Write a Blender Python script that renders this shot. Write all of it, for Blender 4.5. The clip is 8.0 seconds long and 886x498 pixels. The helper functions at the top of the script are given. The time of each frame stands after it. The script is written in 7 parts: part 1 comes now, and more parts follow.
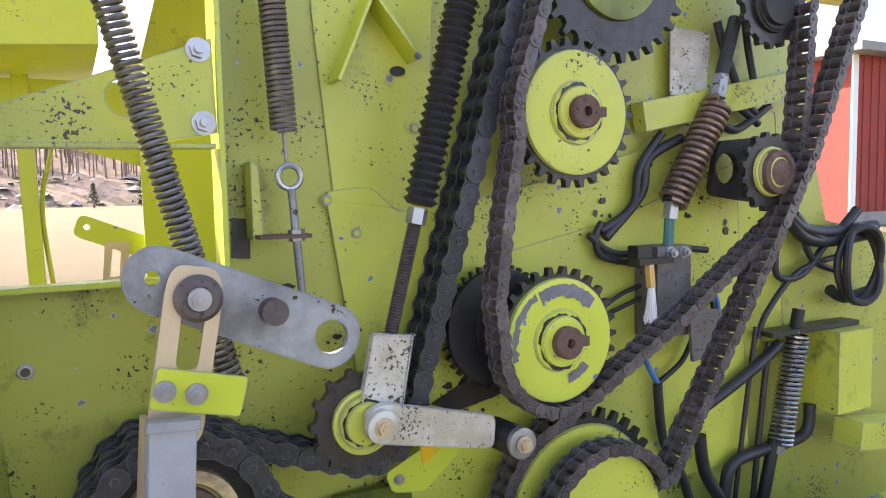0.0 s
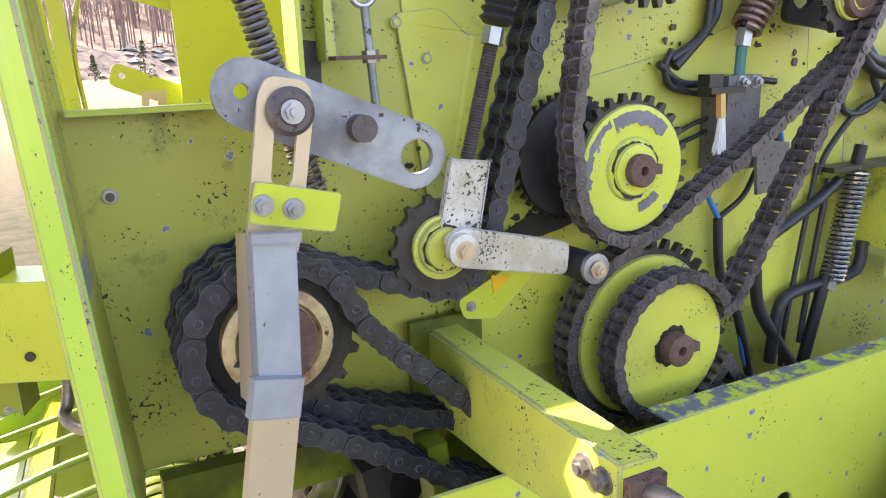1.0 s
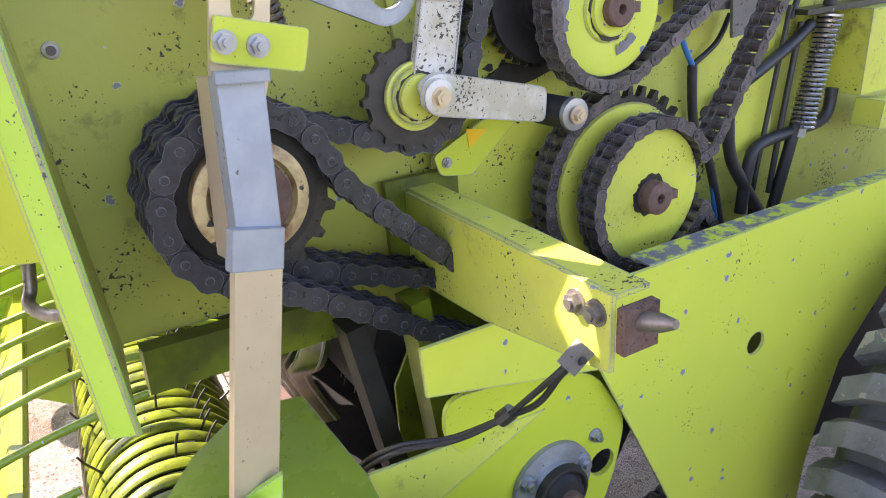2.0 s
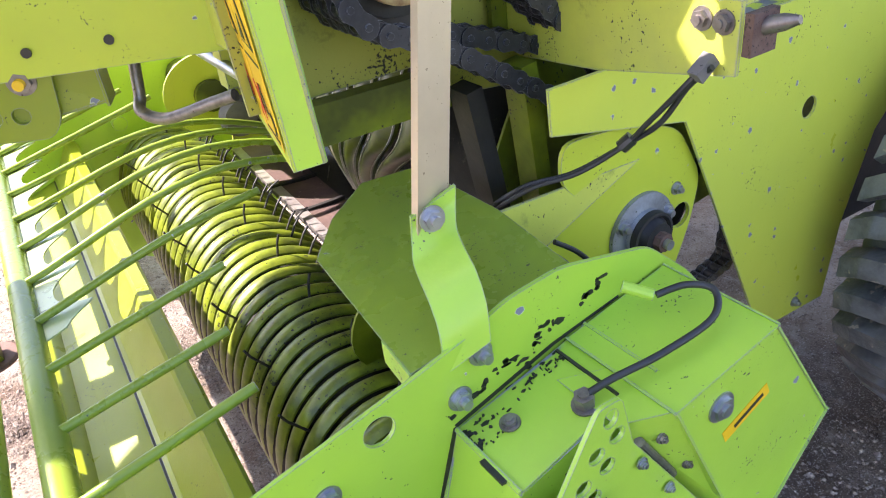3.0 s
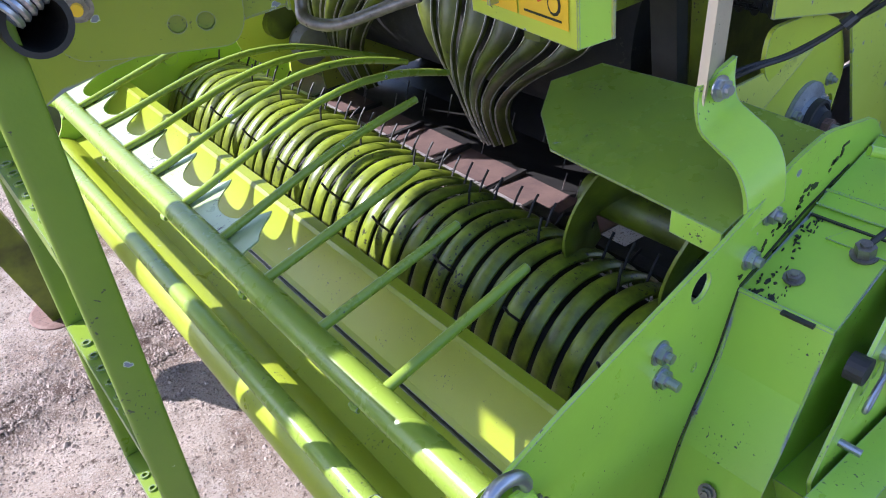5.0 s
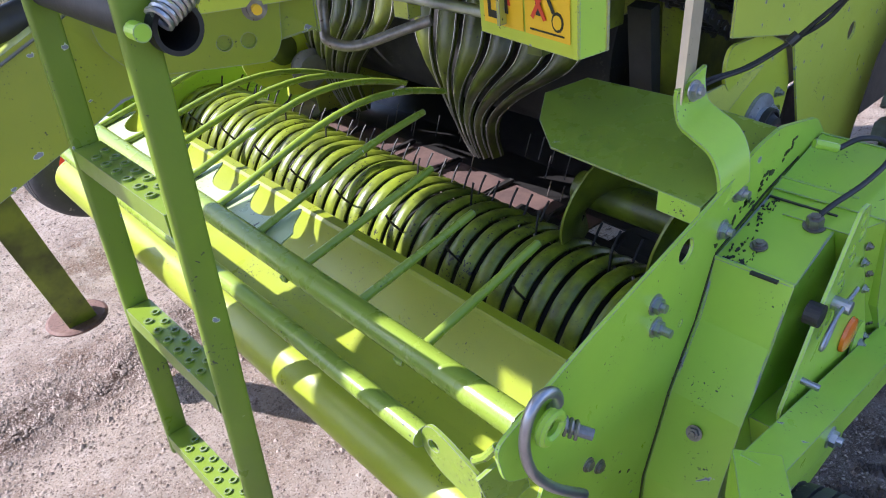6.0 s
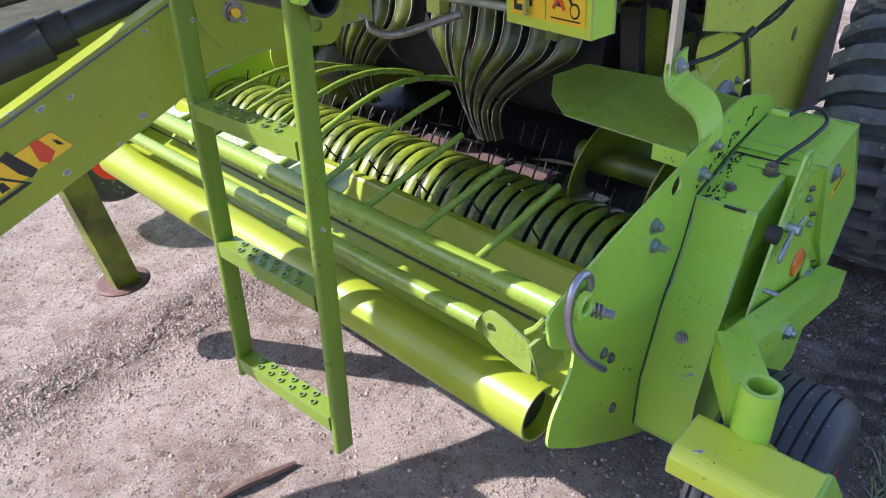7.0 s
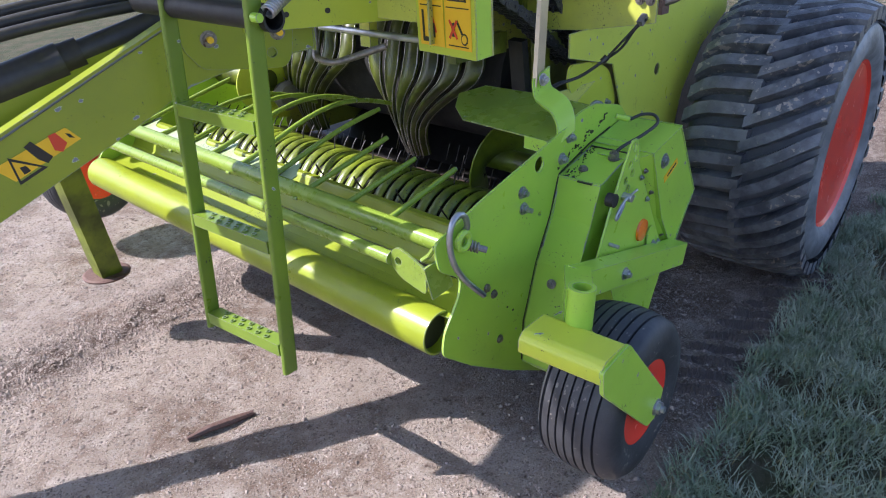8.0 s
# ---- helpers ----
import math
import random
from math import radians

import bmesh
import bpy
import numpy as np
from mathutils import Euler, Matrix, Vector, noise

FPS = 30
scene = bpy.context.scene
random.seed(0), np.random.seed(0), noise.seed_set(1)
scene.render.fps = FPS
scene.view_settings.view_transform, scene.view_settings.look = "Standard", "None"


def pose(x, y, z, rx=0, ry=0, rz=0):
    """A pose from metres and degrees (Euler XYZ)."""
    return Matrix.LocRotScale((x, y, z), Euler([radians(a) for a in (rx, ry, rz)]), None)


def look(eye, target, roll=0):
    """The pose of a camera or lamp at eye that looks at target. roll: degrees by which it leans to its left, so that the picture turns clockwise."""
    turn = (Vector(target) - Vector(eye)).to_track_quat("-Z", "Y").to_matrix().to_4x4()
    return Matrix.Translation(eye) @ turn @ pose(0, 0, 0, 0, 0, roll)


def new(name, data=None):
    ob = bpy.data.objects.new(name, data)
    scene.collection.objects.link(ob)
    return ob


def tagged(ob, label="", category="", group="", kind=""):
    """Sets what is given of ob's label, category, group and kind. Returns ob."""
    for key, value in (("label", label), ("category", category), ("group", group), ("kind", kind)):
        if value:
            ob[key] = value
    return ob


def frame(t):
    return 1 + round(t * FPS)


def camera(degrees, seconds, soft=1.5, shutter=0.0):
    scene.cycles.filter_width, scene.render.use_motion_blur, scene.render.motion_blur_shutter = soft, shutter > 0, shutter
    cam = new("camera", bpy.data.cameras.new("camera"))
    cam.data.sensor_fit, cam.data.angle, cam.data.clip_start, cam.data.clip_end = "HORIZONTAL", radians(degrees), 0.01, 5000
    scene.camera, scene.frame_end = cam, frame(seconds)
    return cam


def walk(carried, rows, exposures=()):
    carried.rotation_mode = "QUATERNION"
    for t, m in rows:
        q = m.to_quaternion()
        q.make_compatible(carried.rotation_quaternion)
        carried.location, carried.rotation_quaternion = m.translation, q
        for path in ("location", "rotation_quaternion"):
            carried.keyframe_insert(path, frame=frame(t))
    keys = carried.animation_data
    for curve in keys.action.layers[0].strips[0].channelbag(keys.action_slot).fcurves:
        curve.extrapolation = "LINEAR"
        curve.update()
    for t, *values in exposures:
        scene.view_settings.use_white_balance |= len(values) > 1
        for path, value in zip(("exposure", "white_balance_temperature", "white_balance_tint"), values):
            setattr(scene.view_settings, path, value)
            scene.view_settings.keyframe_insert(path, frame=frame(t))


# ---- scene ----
cam = camera(62.3, 8.0, soft=1.05)
PATH = [
    (0, (0.125, 0.162, 1.662), (1.03, 1.938, 1.496), -1.1),
    (0.5, (0.077, 0.191, 1.619), (0.944, 1.957, 1.263), -1.7),
    (1, (0.044, 0.206, 1.602), (0.894, 1.944, 1.093), -1.9),
    (1.2, (0.04, 0.209, 1.596), (0.888, 1.933, 1.041), -2.1),
    (2.3, (0.001, 0.237, 1.499), (0.9, 1.801, 0.635), -4.8),
    (2.5, (-0.05, 0.199, 1.471), (0.839, 1.738, 0.553), -5.4),
    (3, (-0.258, 0.186, 1.437), (0.606, 1.656, 0.391), -7.0),
    (3.1, (-0.301, 0.199, 1.43), (0.556, 1.669, 0.378), -7.6),
    (3.2, (-0.346, 0.222, 1.423), (0.509, 1.685, 0.36), -8.2),
    (3.3, (-0.41, 0.264, 1.435), (0.446, 1.7, 0.338), -8.1),
    (3.5, (-0.495, 0.333, 1.424), (0.351, 1.753, 0.299), -8.5),
    (4, (-0.648, 0.423, 1.427), (0.239, 1.777, 0.252), -7.6),
    (4.5, (-0.66, 0.439, 1.412), (0.282, 1.747, 0.229), -6.8),
    (4.7, (-0.661, 0.436, 1.404), (0.307, 1.733, 0.23), -6.4),
    (5.8, (-0.845, 0.341, 1.433), (0.267, 1.593, 0.339), -4.9),
    (6, (-0.888, 0.343, 1.439), (0.25, 1.583, 0.359), -4.5),
    (6.5, (-1.058, 0.328, 1.438), (0.137, 1.535, 0.382), -3.3),
    (6.7, (-1.136, 0.299, 1.45), (0.071, 1.494, 0.395), -3.2),
    (7, (-1.24, 0.236, 1.465), (0.012, 1.404, 0.432), -2.2),
    (7.5, (-1.386, 0.022, 1.433), (-0.075, 1.164, 0.444), -1.2),
    (8, (-1.549, -0.188, 1.473), (-0.172, 0.963, 0.591), -1.2),
]
EXPOSURES = [(0.0, 1.97, 7300, 27), (1.0, 2.32, 7250, 27), (2.5, 2.28, 6900, 28), (3.0, 2.15, 6650, 25), (3.5, 2.0, 5850, 21), (4.0, 1.8, 5650, 22), (4.5, 1.56, 5600, 23),
             (6.0, 1.3, 5800, 23), (7.0, 1.15, 5850, 22.5), (8.0, 1.05, 5850, 21)]
walk(cam, [(t, look(eye, target, roll)) for t, eye, target, roll in PATH], EXPOSURES)

# ---- world and sun ----
SUN_FROM = Vector((-0.70, 0.80, 1.0)).normalized()
world = bpy.data.worlds.new("sky")
scene.world = world
world.use_nodes = True
wn = world.node_tree.nodes
sky = wn.new("ShaderNodeTexSky")
sky.sky_type = 'NISHITA'
sky.sun_disc = False
sky.sun_elevation = math.asin(SUN_FROM.z)
sky.sun_rotation = math.atan2(SUN_FROM.x, SUN_FROM.y)
wn["Background"].inputs["Strength"].default_value = 0.14
world.node_tree.links.new(sky.outputs[0], wn["Background"].inputs["Color"])
sun = new("sun", bpy.data.lights.new("sun", "SUN"))
sun.data.energy = 4.7
sun.data.angle = radians(0.5)
sun.data.color = (1.0, 0.95, 0.86)
sun.matrix_world = look(SUN_FROM * 30, (0, 0, 0))


# ---- materials ----
def material(name, color, rough=0.5, metal=0.0, second=None, scale=8.0, amount=0.5, grime=None, grime_scale=30.0,
             grime_cut=0.62, bump=0.0, bump_scale=60.0, per_object=0.0, coat=0.0,
             chips=0.0, edge=0.0, dust=None, smear=None):
    """Base colour broken up by a broad noise, specks of grime by a fine one, and a small relief."""
    m = bpy.data.materials.new(name)
    m.use_nodes = True
    nt = m.node_tree
    bsdf = nt.nodes["Principled BSDF"]
    bsdf.inputs["Metallic"].default_value = metal
    bsdf.inputs["Coat Weight"].default_value = coat
    coord = nt.nodes.new("ShaderNodeTexCoord")
    geo = nt.nodes.new("ShaderNodeNewGeometry")

    def noisy(s, detail=4.0, rough_n=0.6):
        n = nt.nodes.new("ShaderNodeTexNoise")
        n.inputs["Scale"].default_value = s
        n.inputs["Detail"].default_value = detail
        n.inputs["Roughness"].default_value = rough_n
        nt.links.new(geo.outputs["Position"], n.inputs["Vector"])
        return n.outputs["Fac"]

    def ramp(src, a, b):
        r = nt.nodes.new("ShaderNodeMapRange")
        r.inputs["From Min"].default_value = a
        r.inputs["From Max"].default_value = b
        nt.links.new(src, r.inputs["Value"])
        return r.outputs["Result"]

    def mix(fac, a, b):
        x = nt.nodes.new("ShaderNodeMix")
        x.data_type = 'RGBA'
        nt.links.new(fac, x.inputs["Factor"])
        for sock, v in (("A", a), ("B", b)):
            s = [i for i in x.inputs if i.name == sock and i.type == 'RGBA'][0]
            if isinstance(v, tuple):
                s.default_value = (*v, 1)
            else:
                nt.links.new(v, s)
        return [o for o in x.outputs if o.type == 'RGBA'][0]

    col = tuple(color)
    if second:
        broad = ramp(noisy(scale), 0.5 - 0.28 / max(amount, 0.01) * 0.5, 0.5 + 0.28 / max(amount, 0.01) * 0.5)
        col = mix(broad, col, tuple(second))
    if per_object:
        info = nt.nodes.new("ShaderNodeObjectInfo")
        hsv = nt.nodes.new("ShaderNodeHueSaturation")
        r = nt.nodes.new("ShaderNodeMapRange")
        r.inputs["To Min"].default_value = 1 - per_object
        r.inputs["To Max"].default_value = 1 + per_object
        nt.links.new(info.outputs["Random"], r.inputs["Value"])
        nt.links.new(r.outputs["Result"], hsv.inputs["Value"])
        if isinstance(col, tuple):
            hsv.inputs["Color"].default_value = (*col, 1)
        else:
            nt.links.new(col, hsv.inputs["Color"])
        col = hsv.outputs["Color"]
    if dust:
        col = mix(ramp(noisy(3.1, 6.0, 0.65), 0.50, 0.78), col, tuple(dust))
    if smear:
        # broad ragged smears of oil and dirt
        col = mix(ramp(noisy(6.5, 9.0, 0.72), 0.575, 0.70), col, tuple(smear))
    if grime:
        gather = nt.nodes.new("ShaderNodeMath")
        gather.operation = 'MULTIPLY_ADD'
        nt.links.new(noisy(grime_scale * 0.07, 4.0), gather.inputs[0])
        gather.inputs[1].default_value = 0.62
        nt.links.new(noisy(grime_scale, 3.0, 0.6), gather.inputs[2])
        spots = ramp(gather.outputs[0], grime_cut + 0.395, grime_cut + 0.425)
        col = mix(spots, col, tuple(grime))
    if chips:
        # sparse round chips down to grey primer, each in a pale ring
        vor = nt.nodes.new("ShaderNodeTexVoronoi")
        vor.voronoi_dimensions = '2D'
        vor.inputs["Scale"].default_value = 24.0
        warp = nt.nodes.new("ShaderNodeVectorMath")
        warp.operation = 'MULTIPLY_ADD'
        fine = nt.nodes.new("ShaderNodeTexNoise")
        fine.inputs["Scale"].default_value = 130.0
        nt.links.new(geo.outputs["Position"], fine.inputs["Vector"])
        nt.links.new(fine.outputs["Color"], warp.inputs[0])
        warp.inputs[1].default_value = (0.012, 0.012, 0.012)
        parts3 = nt.nodes.new("ShaderNodeSeparateXYZ")
        nt.links.new(geo.outputs["Position"], parts3.inputs[0])
        flat = nt.nodes.new("ShaderNodeCombineXYZ")
        for axis, into in (("X", "X"), ("Z", "Y")):
            slant = nt.nodes.new("ShaderNodeMath")
            slant.operation = 'MULTIPLY_ADD'
            nt.links.new(parts3.outputs["Y"], slant.inputs[0])
            slant.inputs[1].default_value = 0.6
            nt.links.new(parts3.outputs[axis], slant.inputs[2])
            nt.links.new(slant.outputs[0], flat.inputs[into])
        nt.links.new(flat.outputs[0], warp.inputs[2])
        nt.links.new(warp.outputs[0], vor.inputs["Vector"])
        sep = nt.nodes.new("ShaderNodeSeparateColor")
        nt.links.new(vor.outputs["Color"], sep.inputs[0])
        size = nt.nodes.new("ShaderNodeMapRange")
        size.inputs["From Min"].default_value = 1.0 - chips
        size.inputs["From Max"].default_value = 1.0
        size.inputs["To Max"].default_value = 0.15
        nt.links.new(sep.outputs[0], size.inputs["Value"])
        gap = nt.nodes.new("ShaderNodeMath")
        gap.operation = 'SUBTRACT'
        nt.links.new(size.outputs["Result"], gap.inputs[0])
        nt.links.new(vor.outputs["Distance"], gap.inputs[1])
        col = mix(ramp(gap.outputs[0], 0.0, 0.012), col, (0.50, 0.55, 0.42))
        col = mix(ramp(gap.outputs[0], 0.018, 0.03), col, (0.19, 0.20, 0.25))
    if edge:
        # paint worn off along the edges
        bev = nt.nodes.new("ShaderNodeBevel")
        bev.samples = 4
        bev.inputs["Radius"].default_value = edge
        dot = nt.nodes.new("ShaderNodeVectorMath")
        dot.operation = 'DOT_PRODUCT'
        nt.links.new(bev.outputs[0], dot.inputs[0])
        nt.links.new(geo.outputs["Normal"], dot.inputs[1])
        worn = nt.nodes.new("ShaderNodeMath")
        worn.operation = 'MULTIPLY_ADD'
        nt.links.new(noisy(70.0, 4.0, 0.7), worn.inputs[0])
        worn.inputs[1].default_value = -0.55
        nt.links.new(dot.outputs["Value"], worn.inputs[2])
        col = mix(ramp(worn.outputs[0], 0.55, 0.51), col, (0.22, 0.23, 0.27))
    if isinstance(col, tuple):
        bsdf.inputs["Base Color"].default_value = (*col, 1)
    else:
        nt.links.new(col, bsdf.inputs["Base Color"])
    rr = nt.nodes.new("ShaderNodeMapRange")
    rr.inputs["To Min"].default_value = max(rough - 0.1, 0.03)
    rr.inputs["To Max"].default_value = min(rough + 0.14, 1.0)
    nt.links.new(noisy(14.0), rr.inputs["Value"])
    nt.links.new(rr.outputs["Result"], bsdf.inputs["Roughness"])
    if bump:
        b = nt.nodes.new("ShaderNodeBump")
        b.inputs["Strength"].default_value = 1.0
        b.inputs["Distance"].default_value = bump
        nt.links.new(noisy(bump_scale, 5.0), b.inputs["Height"])
        nt.links.new(b.outputs["Normal"], bsdf.inputs["Normal"])
    return m


GREEN = material("lime green paint", (0.53, 0.60, 0.042), 0.32, 0, (0.47, 0.55, 0.047), 5, 0.7, (0.05, 0.05, 0.03), 190, 0.635, 0.0002, 200, chips=0.10, edge=0.004)
GREEN_OLD = material("stained lime green paint", (0.56, 0.59, 0.075), 0.36, 0, (0.47, 0.50, 0.08), 6, 0.8, (0.03, 0.03, 0.022), 170, 0.585, 0.0003, 160, chips=0.08, edge=0.006, dust=(0.37, 0.40, 0.10), smear=(0.17, 0.18, 0.04))
# oil film and smears, on a green dimmed to hold the bay's shade
GREEN_BAY = material("oil filmed green paint dimmed for bay shade", (0.44, 0.455, 0.075), 0.36, 0, (0.38, 0.395, 0.075), 4, 0.8, (0.03, 0.03, 0.022), 150, 0.565, 0.0003, 160, chips=0.24, edge=0.006, smear=(0.15, 0.16, 0.04))
GREEN_CHIP = material("chipped lime green paint", (0.57, 0.635, 0.068), 0.30, 0, (0.52, 0.59, 0.072), 5, 0.7, (0.03, 0.03, 0.025), 180, 0.64, 0.0003, 160, chips=0.30, edge=0.006)
# lime paint darkened: shade on tubes and tines, dust on the auger cover
GREEN_DIMMED = material("lime green dimmed for shade and dust", (0.22, 0.31, 0.03), 0.26, 0, (0.185, 0.265, 0.035), 6, 0.7, (0.05, 0.055, 0.04), 170, 0.63, 0.0002, 200, chips=0.12, edge=0.004)
# lime paint with the ladder's shade put into a deeper green
LADDER_SHADED = material("lime ladder paint darkened for shade", (0.165, 0.245, 0.022), 0.30, 0, (0.135, 0.205, 0.022), 6, 0.7, (0.05, 0.055, 0.04), 170, 0.63, 0.0002, 200, chips=0.08, edge=0.003)
# lime paint with the shade on sheet, roller and drawbar in its colour
GREEN_SHEET = material("lime green sheet paint darkened for shade", (0.27, 0.32, 0.016), 0.30, 0, (0.23, 0.28, 0.018), 5, 0.7, (0.05, 0.05, 0.03), 190, 0.63, 0.0002, 200, chips=0.10, edge=0.004)
# lime paint made brighter and cooler, standing in for reflected sky light
GREEN_PICK = material("lime green paint lifted and cooled for sky light", (0.36, 0.585, 0.05), 0.30, 0, (0.32, 0.525, 0.055), 6, 0.7, (0.05, 0.055, 0.04), 170, 0.63, 0.0002, 200, chips=0.10, edge=0.004)
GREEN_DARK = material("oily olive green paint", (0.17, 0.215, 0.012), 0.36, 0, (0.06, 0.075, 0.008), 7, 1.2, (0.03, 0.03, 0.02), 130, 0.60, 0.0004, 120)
BAND = material("worn green stripper band", (0.21, 0.265, 0.018), 0.32, 0.0, (0.085, 0.11, 0.015), 22, 0.9, (0.03, 0.03, 0.02), 120, 0.57, 0.0003, 120)
STEEL = material("zinc plated steel", (0.44, 0.45, 0.48), 0.34, 0.85, (0.30, 0.31, 0.34), 20, 0.8, (0.30, 0.27, 0.22), 220, 0.62, 0.0002, 250)
ARM = material("galvanised arm", (0.36, 0.38, 0.40), 0.55, 0.6, (0.20, 0.20, 0.20), 14, 1.1, (0.06, 0.052, 0.045), 110, 0.545, 0.0003, 200, edge=0.008, smear=(0.11, 0.095, 0.08))
BRASSY = material("yellow passivated steel", (0.62, 0.50, 0.34), 0.42, 0.55, (0.55, 0.44, 0.30), 12, 0.8, (0.30, 0.22, 0.14), 200, 0.64, 0.0002, 200)
WHITE_ARM = material("flaking white link", (0.62, 0.60, 0.53), 0.6, 0.1, (0.42, 0.38, 0.28), 18, 1.2, (0.06, 0.052, 0.04), 210, 0.535, 0.0004, 150, edge=0.005, smear=(0.33, 0.28, 0.18))
OILY = material("oily chain steel", (0.035, 0.032, 0.034), 0.36, 0.45, (0.06, 0.055, 0.055), 40, 0.8, (0.015, 0.015, 0.015), 120, 0.55, 0.0003, 200, 0.25)
LINK = material("grey brown chain plate", (0.135, 0.112, 0.105), 0.42, 0.4, (0.07, 0.058, 0.058), 60, 0.8, (0.02, 0.02, 0.02), 180, 0.54, 0.0003, 260, 0.3, edge=0.0018)
LINK_HEAVY = material("blue grey heavy chain plate", (0.052, 0.052, 0.060), 0.40, 0.35, (0.030, 0.030, 0.036), 50, 0.8, (0.018, 0.017, 0.018), 120, 0.54, 0.0004, 200, 0.25, edge=0.0016)
RUST = material("rusty shaft", (0.115, 0.06, 0.045), 0.72, 0.2, (0.16, 0.10, 0.08), 70, 0.8, (0.05, 0.03, 0.025), 220, 0.56, 0.0004, 260)
RUBBER = material("tyre rubber", (0.024, 0.025, 0.029), 0.5, 0, (0.045, 0.047, 0.053), 9, 0.9, (0.17, 0.155, 0.14), 60, 0.58, 0.0012, 60)
TREAD = material("dusty worn tread rubber", (0.15, 0.158, 0.176), 0.40, 0, (0.07, 0.074, 0.085), 16, 1.5, (0.30, 0.26, 0.22), 38, 0.54, 0.004, 45, dust=(0.20, 0.185, 0.16))
GROOVE = material("dull dusty groove rubber", (0.075, 0.078, 0.088), 0.55, 0, (0.11, 0.112, 0.12), 14, 1.2, (0.15, 0.135, 0.12), 60, 0.56, 0.001, 60)
SIDEWALL = material("grey tyre sidewall", (0.22, 0.235, 0.265), 0.42, 0, (0.10, 0.108, 0.125), 10, 1.2, (0.15, 0.14, 0.13), 60, 0.57, 0.001, 60)
HOSE = material("black rubber hose", (0.018, 0.018, 0.02), 0.45, 0, (0.03, 0.03, 0.032), 30, 0.8)
BLACK = material("black grease", (0.014, 0.014, 0.014), 0.35, 0, (0.03, 0.028, 0.025), 40, 0.8, None, 30, 0.6, 0.0008, 90)
RED = material("red rim paint", (0.80, 0.055, 0.03), 0.22, 0, (0.72, 0.045, 0.028), 8, 0.6, (0.25, 0.10, 0.07), 160, 0.62)
RING = material("cream ring gone rusty", (0.56, 0.44, 0.22), 0.5, 0.2, (0.20, 0.09, 0.05), 32, 1.0, (0.035, 0.03, 0.03), 40, 0.53)
YELLOW = material("yellow sticker", (0.85, 0.52, 0.01), 0.4, 0, (0.78, 0.46, 0.01), 20, 0.5)
INK = material("sticker ink", (0.02, 0.018, 0.015), 0.5)
INK_RED = material("sticker red", (0.62, 0.06, 0.02), 0.5)
ORANGE = material("orange reflector", (0.9, 0.22, 0.01), 0.18, 0, (0.8, 0.16, 0.01), 60, 0.8, None, 30, 0.6, 0.0005, 400, 0, 0.6)
WASHER = material("dark oiled washer steel", (0.13, 0.105, 0.10), 0.45, 0.4, (0.085, 0.07, 0.07), 40, 0.9, (0.04, 0.035, 0.035), 160, 0.58)
ZINC = material("dull zinc channel", (0.36, 0.38, 0.41), 0.5, 0.55, (0.29, 0.31, 0.34), 18, 0.9, (0.10, 0.09, 0.08), 140, 0.63, 0.0003, 160, edge=0.004)
SHINY = material("polished spring wire", (0.60, 0.59, 0.58), 0.26, 0.9, (0.40, 0.38, 0.37), 40, 0.9, (0.10, 0.08, 0.07), 120, 0.60)
FLAKED = material("green paint flaked to blue grey primer", (0.50, 0.58, 0.05), 0.36, 0, (0.13, 0.14, 0.18), 34, 3.0, (0.04, 0.04, 0.045), 120, 0.56, 0.0003, 160, edge=0.006)
# near-black that paints the deep shade inside reel and feed chamber
SHADE_BLACK = material("matt black for chamber shade", (0.010, 0.010, 0.010), 0.8, 0, (0.022, 0.020, 0.018), 18, 1.0, (0.05, 0.045, 0.035), 120, 0.60, 0.0008, 120)
# oiled green with the feed chamber's shade mixed into its colour
ROTOR_BAND = material("oiled rotor green darkened for chamber shade", (0.085, 0.105, 0.009), 0.36, 0, (0.03, 0.038, 0.007), 9, 1.3, (0.02, 0.02, 0.015), 130, 0.58, 0.0004, 120)
SPRING = material("worn spring steel", (0.17, 0.15, 0.14), 0.38, 0.7, (0.30, 0.27, 0.25), 50, 0.9, (0.08, 0.05, 0.04), 90, 0.6)
SPRING_BRN = material("brown spring wire", (0.30, 0.20, 0.15), 0.32, 0.6, (0.14, 0.09, 0.07), 40, 0.9, (0.05, 0.04, 0.04), 90, 0.6)
WIRE_BLUE = material("blue wire", (0.03, 0.18, 0.5), 0.45)
BLOCK = material("grey lubrication block", (0.13, 0.12, 0.115), 0.5, 0.2, (0.19, 0.18, 0.17), 20, 0.8, (0.05, 0.05, 0.05), 150, 0.57)
BRISTLE = material("white bristles", (0.72, 0.71, 0.68), 0.7)
WOOD_TAN = material("tan ferrule", (0.62, 0.38, 0.12), 0.5)
TRAY = material("dusty brown steel floor", (0.155, 0.10, 0.085), 0.6, 0.2, (0.10, 0.065, 0.06), 14, 0.9, (0.30, 0.25, 0.22), 50, 0.64, 0.0005, 120)
TRAY_EDGE = material("polished floor edge", (0.52, 0.50, 0.48), 0.35, 0.6, (0.35, 0.31, 0.30), 30, 0.9)
# greasy steel, blackened further so recessed parts carry painted shade
DARKSTEEL = material("dark steel for grease and deep shade", (0.018, 0.017, 0.017), 0.55, 0.2, (0.030, 0.028, 0.026), 20, 0.9, None, 30, 0.6, 0.0006, 90)
# worn sheet whose pale base colour paints the sun's glare
GLARE_SHEET = material("worn sheet paled for sun glare", (0.50, 0.58, 0.36), 0.3, 0.15, (0.42, 0.52, 0.24), 9, 0.9, (0.10, 0.10, 0.07), 120, 0.58)
BARE = material("bare grey metal under flaked paint", (0.20, 0.20, 0.23), 0.5, 0.3, (0.14, 0.14, 0.16), 60, 0.8)
